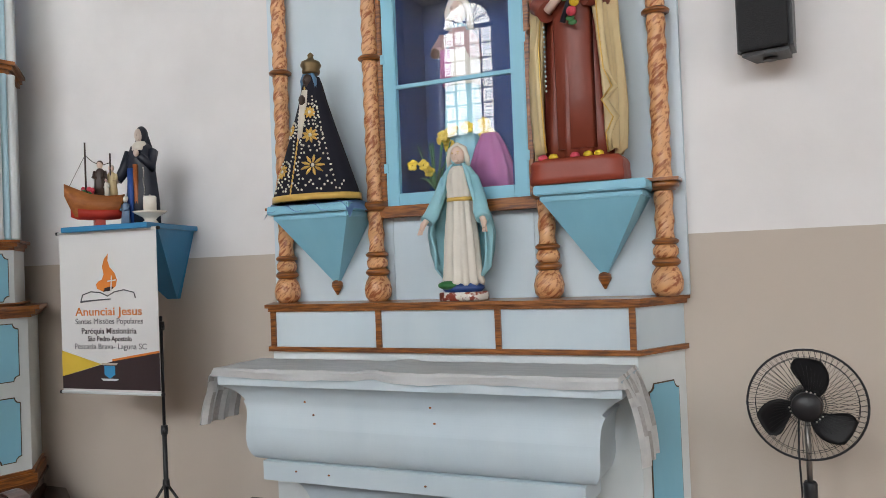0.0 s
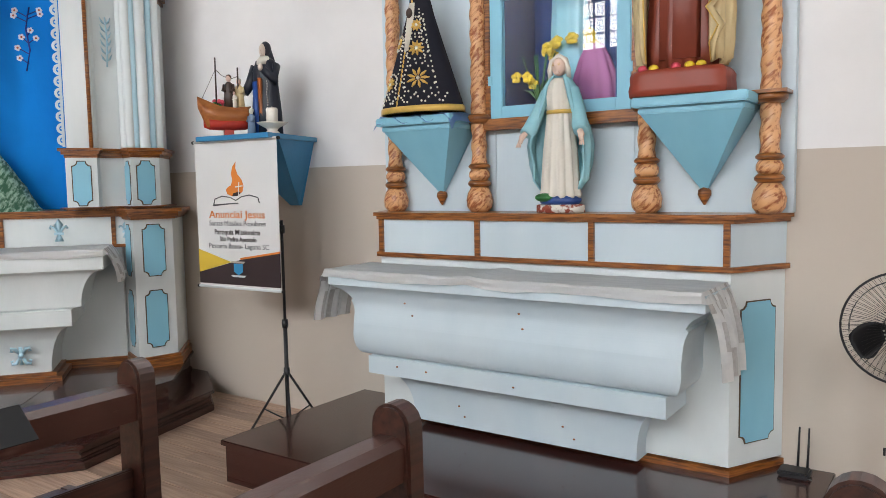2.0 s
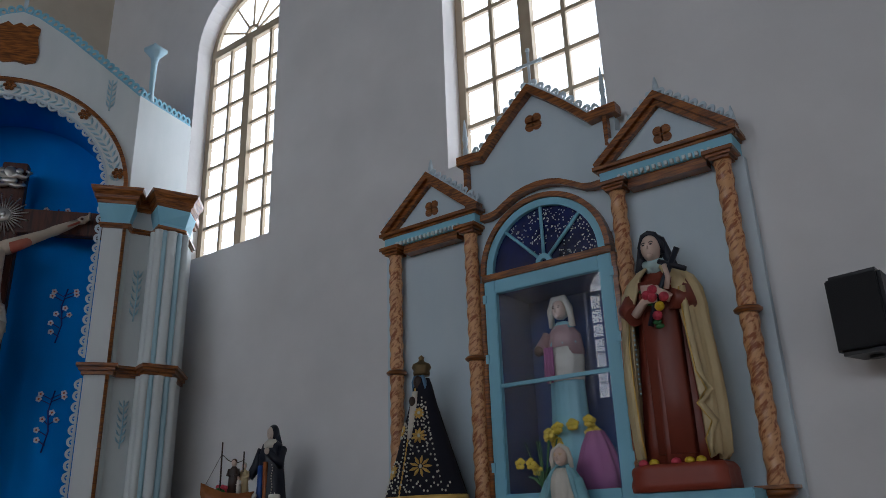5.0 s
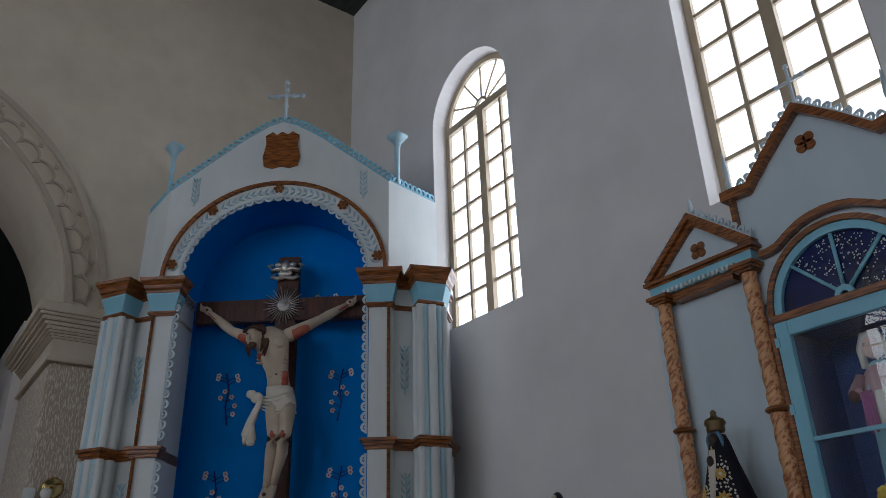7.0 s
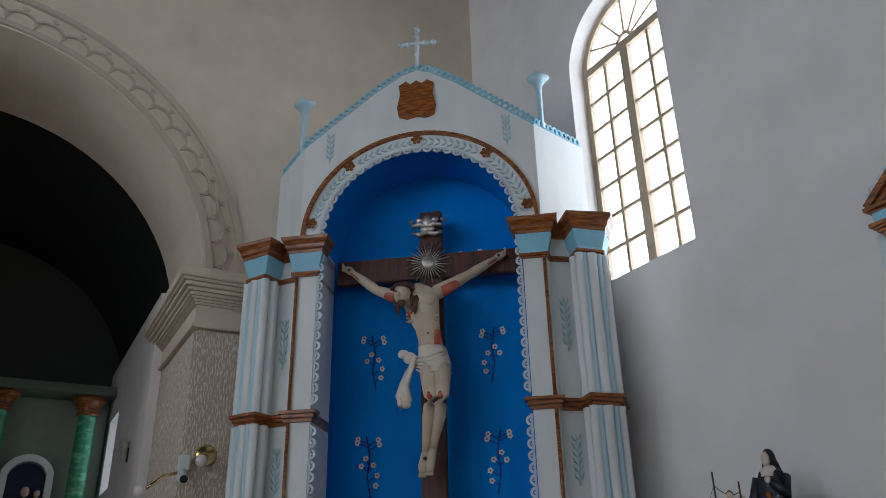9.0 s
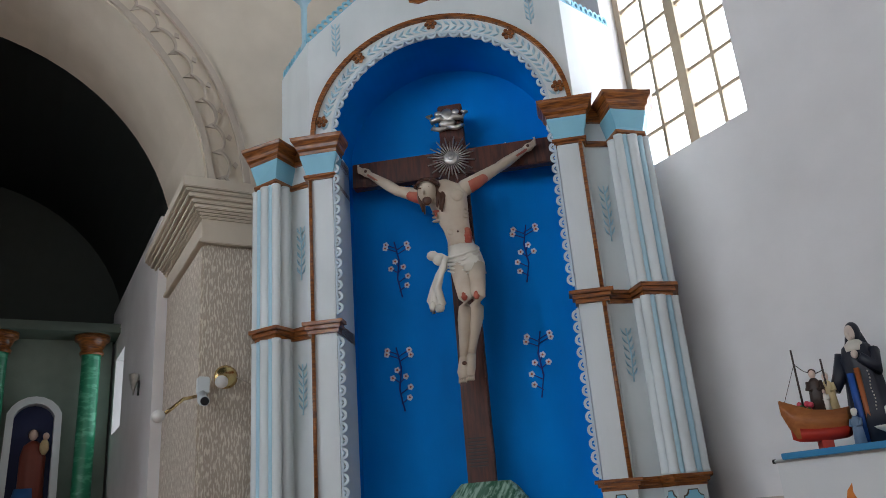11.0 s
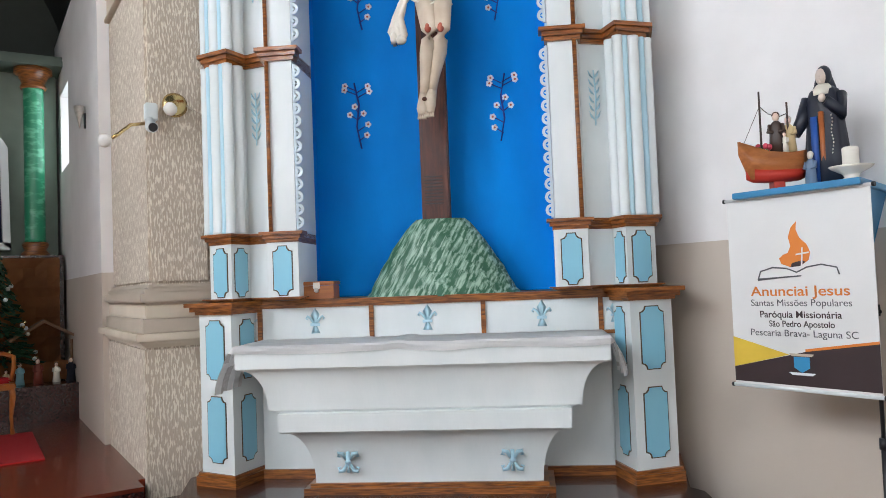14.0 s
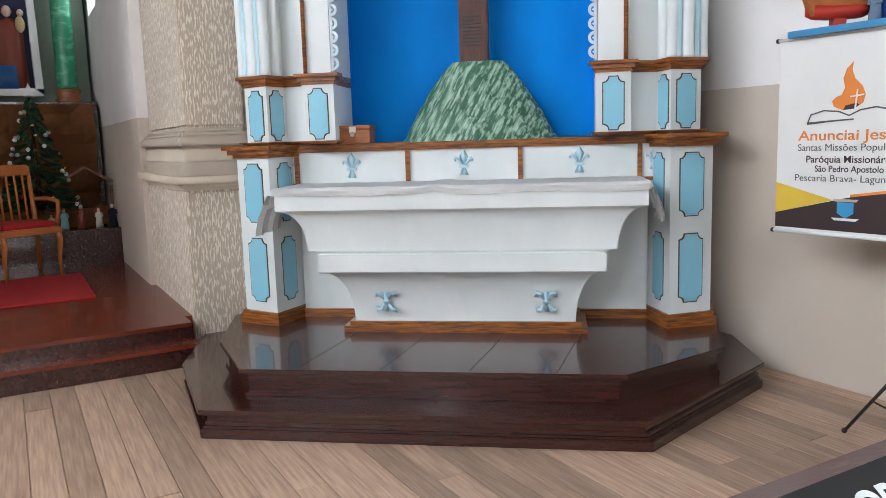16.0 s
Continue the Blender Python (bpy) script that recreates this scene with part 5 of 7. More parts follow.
for k in range(16):
    ball(bm, on_mantle(radians(318 - k * 0.6), 0.10 + k * 0.030), 0.006, 0.005, 0.006, 4, 8, 4)
    ball(bm, on_mantle(radians(302 - k * 0.5), 0.28 + k * 0.020), 0.0055, 0.005, 0.0055, 4, 8, 4)
robe(bm, [(0.35, 0.02, 0.02, -0.03, -0.085), (0.55, 0.028, 0.03, -0.02, -0.05), (0.62, 0.025, 0.03, -0.015, -0.035)], 5, 0.04, 6)
head(bm, (-0.008, -0.03, 0.675), 0.036, 2, None, None)
tube(bm, [(-0.05, -0.01, 0.60), (-0.046, -0.03, 0.68), (-0.03, -0.03, 0.715), (0.02, -0.03, 0.715), (0.036, -0.03, 0.68), (0.04, -0.03, 0.58)], 0.012, 8, 3)
ball(bm, (-0.02, -0.075, 0.56), 0.02, 0.02, 0.03, 2, 8, 6)
lathe(bm, [(0.045, 0.715), (0.05, 0.73), (0.047, 0.745), (0.058, 0.765), (0.05, 0.785), (0.02, 0.80), (0.014, 0.815), (0.018, 0.825), (0.003, 0.84)], 16, (0, -0.01, 0), 6)
statue("statue", bm, [T_NAVY, T_GOLD, T_DARK, tint("blue_hood", (0.10, 0.22, 0.36)), material("spangle", (0.86, 0.82, 0.70), 0.25, metal=0.15), T_WHITE, material("aged_bronze", (0.20, 0.14, 0.07), 0.4, metal=0.8)], "small dark crowned figure in a gold-spangled black mantle", pose(-2.445, 3.78, 1.952) @ Matrix.Diagonal((0.98, 1, 0.96, 1)))
bm = B()
rows = []
for j in range(9):
    y = -0.305 + 0.295 * j / 8
    rows.append([(-0.27 + 0.54 * i / 22, y, 0.006 + 0.004 * math.sin(i * 1.1 + j) - (0.03 + 0.02 * math.sin(i * 0.9) if j == 0 else 0) - (0.05 if i in (0, 22) else 0)) for i in range(23)])
loft(bm, rows, 0, False, False)
bmesh.ops.solidify(bm, geom=bm.faces[:], thickness=0.003)
single("satin_cloth", bm, material("pale_blue_satin", (0.25, 0.45, 0.78), 0.35, (0.2, 0.38, 0.7), 12), "crumpled pale blue satin cloth on the bracket", "cloth", pose(-2.455, 3.99, 1.94))

# tall brown and cream robed figure
bm = B()
rows = []
for j, (z, g) in enumerate(((0.0, 1.0), (0.03, 1.01), (0.06, 0.985), (0.085, 0.995), (0.10, 0.96), (0.112, 0.90))):
    rows.append([(0.215 * g * max(-1, min(1, 1.25 * math.cos(q))) * (1 + 0.02 * noise.noise((i * 0.9, j * 1.7, 2.0))), 0.125 * g * max(-1, min(1, 1.25 * math.sin(q))) * (1 + 0.04 * noise.noise((i * 0.9, j * 1.7, 9.0))), z) for i, q in enumerate([2 * math.pi * k / 40 for k in range(40)])])
loft(bm, rows, 5)
robe(bm, [(0.115, 0.15, 0.10), (0.20, 0.155, 0.10), (0.45, 0.14, 0.095), (0.70, 0.125, 0.09), (0.80, 0.12, 0.09), (0.88, 0.125, 0.09), (0.95, 0.10, 0.07), (0.985, 0.05, 0.045)], 0, 0.10, 11, 66)
loft(bm, [[(-0.085, -0.07, z), (0.10, -0.07, z), (0.085, -0.101 - 0.004 * math.sin(z * 9), z), (-0.07, -0.101 - 0.004 * math.sin(z * 9), z)] for z in (0.15, 0.4, 0.6, 0.8, 0.92)], 0)
cape(bm, [(0.13, 0.205, 0.125, 50), (0.22, 0.215, 0.13, 46), (0.34, 0.222, 0.132, 43), (0.50, 0.218, 0.132, 40), (0.68, 0.205, 0.128, 38), (0.80, 0.200, 0.126, 34), (0.88, 0.188, 0.120, 28), (0.94, 0.158, 0.108, 22), (0.98, 0.112, 0.090, 18), (1.005, 0.065, 0.062, 30)], 1, 0.055, 12, 84, 0.014)
# turned-back front edge of the cloak, falling in a zigzag
for q, pts in ((-1, ((0.135, -0.112, 0.80), (0.150, -0.120, 0.60), (0.150, -0.118, 0.40), (0.145, -0.110, 0.22), (0.14, -0.10, 0.14))), (1, ((0.14, -0.115, 0.86), (0.150, -0.125, 0.66), (0.165, -0.120, 0.48), (0.195, -0.105, 0.40), (0.150, -0.120, 0.345), (0.195, -0.095, 0.27), (0.160, -0.105, 0.20), (0.165, -0.09, 0.13)))):
    tube(bm, [(q * x, y, z) for x, y, z in pts], [0.016] * (len(pts) - 1) + [0.010], 8, 1)
    tube(bm, [(q * (x - 0.012), y - 0.010, z) for x, y, z in pts], 0.004, 6, 7)
for s, hz in ((-1, 0.79), (1, 0.84)):
    tube(bm, [(s * 0.11, -0.03, 0.92), (s * 0.14, -0.08, 0.80), (s * 0.09, -0.13, hz - 0.03)], [0.03, 0.05, 0.048], 12, 0)
    tube(bm, [(s * 0.09, -0.135, hz - 0.03), (s * 0.03, -0.155, hz + 0.02), (-s * 0.01, -0.155, hz + 0.03)], [0.022, 0.02, 0.012], 8, 2)
    for f_ in range(4):
        tube(bm, [(s * 0.02, -0.162, hz + 0.01 + f_ * 0.009), (-s * 0.035, -0.165, hz + 0.012 + f_ * 0.010)], 0.006, 5, 2)
tube(bm, [(-0.02, -0.14, 0.70), (0.03, -0.15, 0.82), (0.155, -0.15, 1.03)], 0.014, 6, 3)
tube(bm, [(0.06, -0.15, 0.985), (0.18, -0.15, 0.925)], 0.013, 6, 3)
tube(bm, [(0.09, -0.165, 0.96), (0.10, -0.165, 0.90), (0.085, -0.165, 0.85)], 0.013, 6, 2)
for px, pz, mt in ((0.02, 0.855, 8), (-0.01, 0.835, 8), (0.015, 0.82, 8), (0.07, 0.815, 8), (0.045, 0.775, 9), (0.03, 0.735, 8)):
    ball(bm, (px, -0.17, pz), 0.024, 0.02, 0.022, mt, 10, 6)
    ball(bm, (px, -0.185, pz), 0.013, 0.012, 0.012, mt, 8, 5)
for px, pz in ((-0.03, 0.86), (0.05, 0.86), (0.03, 0.69), (0.02, 0.71), (0.0, 0.80)):
    ball(bm, (px, -0.155, pz), 0.022, 0.004, 0.012, 10, 8, 4)
for px, mt in ((-0.15, 8), (-0.10, 9), (0.0, 8), (0.06, 9), (0.11, 9)):
    ball(bm, (px, -0.095, 0.118), 0.024, 0.022, 0.018, mt, 10, 5)
ball(bm, (0, -0.03, 1.0), 0.055, 0.05, 0.045, 4, 14, 8)
head(bm, (0, -0.06, 1.085), 0.058, 2, 3, None)
ball(bm, (0, -0.012, 1.105), 0.060, 0.056, 0.066, 3, 16, 10)
tube(bm, [(-0.052, -0.05, 1.05), (-0.054, -0.06, 1.10), (-0.03, -0.072, 1.148), (0, -0.075, 1.158), (0.03, -0.072, 1.148), (0.054, -0.06, 1.10), (0.052, -0.05, 1.05)], 0.013, 8, 3)
for s in (-1, 1):
    tube(bm, [(s * 0.045, -0.04, 1.13), (s * 0.062, -0.03, 1.06), (s * 0.08, -0.02, 0.99), (s * 0.115, 0.0, 0.93)], [0.02, 0.024, 0.028, 0.012], 8, 3)
tube(bm, [(-0.045, -0.05, 1.015), (0, -0.07, 0.995), (0.045, -0.05, 1.015)], 0.018, 8, 4)
for k in range(14):
    ball(bm, (-0.115, -0.115, 0.70 - k * 0.022), 0.005, 0.005, 0.006, 4, 6, 4)
statue("statue", bm, [T_BROWN, T_CREAM, T_SKIN, T_BLACK, tint("pale_wimple", (0.50, 0.66, 0.66)), T_RED, T_WHITE, T_GOLD, T_PINK, T_YEL, T_LEAF], "tall plaster figure in brown habit and cream cloak holding roses", pose(-1.005, 3.80, 1.937) @ Matrix.Diagonal((1, 1, 1.03, 1)))

# figure inside the glazed shrine
bm = B()
robe(bm, [(0.0, 0.10, 0.07), (0.3, 0.095, 0.065), (0.55, 0.085, 0.06), (0.68, 0.095, 0.06), (0.76, 0.06, 0.045), (0.79, 0.03, 0.03)], 1, 0.07, 9)
robe(bm, [(0.50, 0.092, 0.075), (0.60, 0.10, 0.08), (0.66, 0.085, 0.07)], 0, 0.06, 7)
robe(bm, [(0.62, 0.105, 0.07), (0.72, 0.09, 0.06), (0.77, 0.05, 0.045)], 4, 0.06, 7)
head(bm, (-0.005, -0.02, 0.85), 0.045, 2, 3, 0)
tube(bm, [(-0.055, -0.01, 0.77), (-0.056, -0.02, 0.85), (-0.03, -0.025, 0.905), (0.03, -0.025, 0.905), (0.056, -0.02, 0.85), (0.06, -0.01, 0.76)], 0.018, 8, 0)
tube(bm, [(-0.08, -0.02, 0.73), (-0.11, -0.06, 0.66), (-0.08, -0.09, 0.66)], [0.032, 0.032, 0.02], 8, 4)
ball(bm, (-0.105, -0.09, 0.65), 0.026, 0.024, 0.026, 5, 8, 6)
for k in range(5):
    tube(bm, [(-0.07 + k * 0.01, -0.09, 0.66), (-0.075 + k * 0.012, -0.095, 0.52 - 0.03 * (k % 2))], 0.006, 5, 6)
statue("statue", bm, [T_WHITE, T_BLUE, T_SKIN, T_DARK, tint("dusty_pink", (0.45, 0.28, 0.28)), T_HAIR, T_MAUVE], "veiled plaster figure in blue and pink inside the shrine", pose(-1.73, 4.17, 1.975) @ Matrix.Diagonal((1.1, 1.0, 1.17, 1)))
bm = B()
robe(bm, [(0.0, 0.13, 0.05), (0.10, 0.12, 0.05), (0.22, 0.08, 0.045), (0.29, 0.045, 0.03)], 0, 0.10, 9, 48)
single("draped_cloth", bm, T_MAUVE, "mauve pleated satin drapery inside the shrine", "cloth", pose(-1.54, 4.06, 1.976))
fl_pot = thing("flower_arrangement", "yellow artificial orchids with green leaves inside the shrine", "flowers", pose(-1.86, 4.06, 1.976))
rs = random.Random(3)
for k in range(16):
    bm = B()
    fx, fz, fy = rs.uniform(-0.03, 0.33), rs.uniform(0.24, 0.35), rs.uniform(-0.05, 0.05)
    if k > 12:
        fx, fz = rs.uniform(-0.12, 0.0), rs.uniform(0.10, 0.18)
    for p in range(5):
        a = radians(72 * p + rs.uniform(0, 30))
        ball(bm, (fx + 0.018 * math.cos(a), fy - 0.004, fz + 0.018 * math.sin(a)), 0.018, 0.006, 0.014, 0, 8, 4)
    part("blossom", bm, T_YEL, fl_pot)
bm = B()
for k in range(9):
    x1 = rs.uniform(-0.10, 0.14)
    tube(bm, [(0, 0, 0), (x1 * 0.6, 0, 0.14), (x1 * 1.1, 0, 0.27)], 0.004, 5)
part("stem", bm, T_LEAF, fl_pot)
for k in range(10):
    bm = B()
    a, lz = rs.uniform(-1.2, 1.2), rs.uniform(0.05, 0.12)
    loft(bm, [[(0, -0.004, 0.01), (0, 0.004, 0.01), (0, 0, 0.02)], [(0.06 * math.sin(a), -0.025, lz), (0.06 * math.sin(a), 0.025, lz), (0.06 * math.sin(a), 0, lz + 0.006)], [(0.12 * math.sin(a), -0.002, lz * 1.2), (0.12 * math.sin(a), 0.002, lz * 1.2), (0.12 * math.sin(a), 0, lz * 1.2 + 0.003)]])
    part("leaf", bm, T_LEAF, fl_pot)

# ---- crucifix in the niche ----
cross = thing("wooden_cross", "large dark brown wooden cross standing on the painted mound", "cross", CORNER @ pose(0.045, 0.22, 1.06))
M_CROSS = material("cross_wood", (0.105, 0.028, 0.014), 0.5, (0.030, 0.009, 0.006), 10, 0.9, (5, 5, 0.6))
bm = B()
box(bm, -0.092, 0.092, 0.0, 0.09, 0.42, 3.27)
part("upright", bm, M_CROSS, cross, bevel=0.008)
bm = B()
box(bm, -0.775, 0.73, -0.012, 0.075, 2.675, 2.875)
part("crossbeam", bm, M_CROSS, cross, bevel=0.008)
for q in range(9):
    bm = B()
    box(bm, -0.07, 0.05, -0.006, 0.0, 0.60 + q * 0.022, 0.607 + q * 0.022)
    part("carved_notch", bm, M_BLACK, cross)
bm = B()
ball(bm, (0, -0.006, 0), 0.045, 0.014, 0.045, n=14, m=8)
ball(bm, (0, -0.02, 0), 0.02, 0.01, 0.02, n=10, m=6)
sunburst = part("radiance", bm, M_SILVER, cross, "silver sunburst")
sunburst.location, sunburst.scale = (-0.015, -0.035, 2.80), (1.2, 1.0, 1.2)
rays = {}
for k in range(32):
    long = k % 2
    if long not in rays:
        r1 = 0.15 if long else 0.115
        bm = B()
        loft(bm, [[(0.03, 0.004, -0.004), (0.03, -0.008, 0), (0.03, 0.004, 0.004)], [(r1, 0.002, -0.0045), (r1, -0.004, 0), (r1, 0.002, 0.0045)]])
        ob = part("ray", bm, M_SILVER, sunburst)
        rays[long] = ob.data
    else:
        ob = new("ray", rays[long])
        ob.parent = sunburst
    ob.matrix_local = pose(0, 0, 0, 0, 360 * k / 32, 0)
bm = B()
for q in (-1, 1):
    tube(bm, [(0, -0.01, 0.0), (q * 0.04, -0.015, 0.03), (q * 0.09, -0.015, 0.01), (q * 0.11, -0.012, 0.05), (q * 0.085, -0.01, 0.06)], [0.02, 0.022, 0.018, 0.016, 0.008], 8)
    tube(bm, [(0, -0.01, -0.03), (q * 0.05, -0.015, -0.045), (q * 0.09, -0.012, -0.03), (q * 0.075, -0.01, -0.01)], [0.016, 0.016, 0.014, 0.006], 8)
    ball(bm, (q * 0.05, -0.018, 0.055), 0.024, 0.014, 0.02, n=8, m=5)
ball(bm, (0, -0.018, 0.04), 0.04, 0.018, 0.045, n=10, m=6)
ball(bm, (0, -0.018, -0.01), 0.05, 0.016, 0.025, n=10, m=6)
ob = part("silver_cartouche", bm, M_SILVER, cross, "ornate silver scrollwork")
ob.location = (-0.02, -0.008, 3.11)
ob.scale = (1.3, 1.2, 1.3)

bm = B()       # carved corpus
F, LO, RD, HR = 0, 1, 2, 3


def limb(pts, rad, mat=F, n=12):
    tube(bm, pts, rad, n, mat)


loft(bm, [ring(x, y, z, rx, ry, 20) for x, y, z, rx, ry in ((0.07, 0.06, 3.08, 0.10, 0.075), (0.06, 0.05, 3.16, 0.088, 0.068), (0.045, 0.04, 3.24, 0.092, 0.072), (0.02, 0.02, 3.34, 0.118, 0.088), (0.005, 0.01, 3.43, 0.135, 0.095), (0.0, 0.01, 3.50, 0.14, 0.088), (-0.005, 0.015, 3.555, 0.115, 0.07), (-0.02, 0.02, 3.60, 0.05, 0.05))], F)
for q in (-1, 1):
    ball(bm, (0.0 + q * 0.06, -0.058, 3.45), 0.066, 0.026, 0.05, F, 14, 8)
    for j in range(3):
        ball(bm, (0.045 + q * 0.03, -0.020 + 0.004 * j, 3.32 - j * 0.055), 0.034, 0.013, 0.028, F, 10, 6)
    for j in range(3):
        ball(bm, (0.015 + q * 0.10, -0.012, 3.36 - j * 0.03), 0.03, 0.022, 0.010, F, 8, 5)
ball(bm, (0.058, -0.025, 3.20), 0.008, 0.006, 0.008, HR, 8, 4)
for q, sh, el, ha in ((-1, (-0.135, 0.03, 3.50), (-0.37, 0.10, 3.62), (-0.61, 0.17, 3.83)), (1, (0.13, 0.03, 3.54), (0.37, 0.10, 3.69), (0.60, 0.17, 3.85))):
    s0, e0, h0 = Vector(sh), Vector(el), Vector(ha)
    limb([s0 - (e0 - s0) * 0.15, s0, s0.lerp(e0, 0.35), s0.lerp(e0, 0.7), e0, e0.lerp(h0, 0.25), e0.lerp(h0, 0.6), e0.lerp(h0, 0.88)], [0.05, 0.060, 0.052, 0.044, 0.037, 0.040, 0.032, 0.023])
    limb([e0.lerp(h0, 0.88), h0, h0 + (h0 - e0) * 0.12], [0.024, 0.034, 0.026], F, 8)
    for f_ in range(4):
        limb([h0 + Vector((q * 0.02, -0.01, -0.012 + f_ * 0.012)), h0 + Vector((q * 0.055, -0.03, 0.0 + f_ * 0.014)), h0 + Vector((q * 0.05, -0.045, 0.02 + f_ * 0.010))], 0.008, F, 6)
    ball(bm, h0 + Vector((0, -0.03, 0)), 0.012, 0.01, 0.012, HR, 8, 5)
    dn = Vector((0, -0.012, -0.016))
    limb([s0.lerp(e0, 0.02) + dn * 0.5, s0.lerp(e0, 0.12) + dn, s0.lerp(e0, 0.35) + dn, s0.lerp(e0, 0.55) + dn, s0.lerp(e0, 0.72)], [0.030, 0.050, 0.046, 0.040, 0.02], RD, 14)
    limb([e0.lerp(h0, 0.35) + Vector((0, -0.02, -0.012)), e0.lerp(h0, 0.6) + Vector((0, -0.017, -0.012)), e0.lerp(h0, 0.95) + Vector((0, -0.012, -0.01))], [0.006, 0.016, 0.012], RD, 8)
limb([(-0.02, 0.02, 3.54), (-0.06, -0.02, 3.55), (-0.10, -0.05, 3.53)], [0.05, 0.048, 0.045])
hc = Vector((-0.125, -0.075, 3.50))
ball(bm, hc, 0.066, 0.078, 0.088, F, 16, 12)
ball(bm, hc + Vector((-0.015, -0.075, -0.025)), 0.011, 0.02, 0.024, F, 8, 5)
ball(bm, hc + Vector((0.02, 0.045, 0.045)), 0.078, 0.072, 0.074, HR, 16, 10)
for k in range(10):
    a = radians(180 + 20 * k)
    limb([hc + Vector((0.02 + 0.075 * math.cos(a), 0.02 + 0.03 * math.sin(k), 0.03)), hc + Vector((0.03 + 0.085 * math.cos(a), 0.0, -0.05)), hc + Vector((0.03 + 0.07 * math.cos(a), -0.02, -0.13 - 0.02 * (k % 3)))], [0.018, 0.018, 0.006], HR, 6) if math.cos(a) > 0.3 or math.cos(a) < -0.75 else None
ball(bm, hc + Vector((0.0, -0.035, -0.078)), 0.034, 0.026, 0.034, HR, 10, 7)
for q in (-1, 1):
    ball(bm, hc + Vector((q * 0.028 - 0.012, -0.068, 0.005)), 0.014, 0.006, 0.006, HR, 8, 4)
for k in range(16):
    a = 2 * math.pi * k / 16
    b2 = 2 * math.pi * (k + 1) / 16
    limb([hc + Vector((0.085 * math.cos(a), 0.088 * math.sin(a), 0.045 + 0.012 * math.sin(3 * a))), hc + Vector((0.085 * math.cos(b2), 0.088 * math.sin(b2), 0.045 + 0.012 * math.sin(3 * b2)))], 0.010, HR, 6)
# loincloth with a knot and a hanging end
loft(bm, [ring(x, y, z, rx, ry, 32, 0.05, 7, z * 30) for x, y, z, rx, ry in ((0.10, 0.03, 2.90, 0.115, 0.09), (0.095, 0.035, 2.97, 0.118, 0.092), (0.085, 0.045, 3.05, 0.112, 0.086), (0.07, 0.05, 3.11, 0.103, 0.08))], LO)
for k in range(5):
    limb([(-0.03, -0.02 - 0.003 * k, 3.02 - k * 0.024), (0.08, -0.050 - 0.003 * k, 3.02 - k * 0.038), (0.19, -0.01, 3.07 - k * 0.03)], 0.011 - 0.001 * k, LO, 6)
ball(bm, (-0.085, -0.01, 3.02), 0.05, 0.04, 0.045, LO, 10, 7)
ball(bm, (-0.13, -0.015, 3.05), 0.042, 0.035, 0.035, LO, 10, 6)
for k in range(6):
    u = k / 5
    limb([(-0.035 - 0.01 * u, -0.03 + 0.05 * u, 3.03 - 0.05 * u), (-0.075 - 0.03 * u, -0.03 + 0.055 * u, 2.93 - 0.01 * u), (-0.105 - 0.055 * u + 0.01 * (k % 2), -0.035 + 0.06 * u, 2.81 + 0.01 * u), (-0.085 - 0.095 * u, -0.03 + 0.06 * u + 0.012 * (k % 2), 2.70 + 0.025 * (k % 3)), (-0.095 - 0.075 * u, -0.02 + 0.05 * u, 2.655 + 0.02 * (k % 2))], [0.018, 0.024, 0.022, 0.024, 0.012], LO, 10)
ball(bm, (-0.105, -0.03, 2.675), 0.034, 0.03, 0.03, LO, 12, 7)
ball(bm, (-0.155, 0.0, 2.70), 0.026, 0.03, 0.036, LO, 12, 7)
for q, hip, kn, an, ft in ((-1, (0.055, 0.02, 2.95), (0.075, -0.045, 2.72), (0.015, 0.06, 2.34), (0.01, -0.02, 2.24)), (1, (0.14, 0.03, 2.95), (0.155, -0.04, 2.72), (0.065, 0.065, 2.36), (0.06, -0.02, 2.25))):
    h, k_, a_, f_ = Vector(hip), Vector(kn), Vector(an), Vector(ft)
    limb([h, h.lerp(k_, 0.5), k_, k_.lerp(a_, 0.15), k_.lerp(a_, 0.35) + Vector((0, 0.015, 0)), k_.lerp(a_, 0.75), a_], [0.078, 0.066, 0.05, 0.046, 0.052, 0.034, 0.028])
    limb([a_ + Vector((0, 0.01, 0.01)), a_.lerp(f_, 0.5), f_, f_ + Vector((0, -0.012, -0.05))], [0.03, 0.034, 0.036, 0.024], F, 10)
    for j in range(4):
        limb([f_ + Vector((-0.02 + j * 0.013, -0.015, -0.045)), f_ + Vector((-0.022 + j * 0.014, -0.025, -0.075))], 0.008, F, 5)
    ball(bm, (k_.x - 0.005, k_.y - 0.030, k_.z + 0.005), 0.022, 0.022, 0.032, RD, 12, 8)
ball(bm, (0.028, -0.04, 2.29), 0.016, 0.012, 0.014, HR, 8, 5)
for j in range(5):
    ball(bm, (0.118 + 0.004 * (j % 2), 0.012, 3.13 + 0.020 * j), 0.030, 0.034, 0.024, RD, 10, 6)
ball(bm, (-0.075, -0.046, 3.36), 0.030, 0.014, 0.010, RD, 10, 6)
ball(bm, (-0.082, -0.040, 3.345), 0.009, 0.014, 0.024, RD, 10, 6)
statue("crucified_figure", bm, [T_FLESH2, T_WHITE, T_BLOOD, T_HAIR], "carved and painted wooden figure hanging on the cross", CORNER)

# painted mound
bm = B()
rows = []
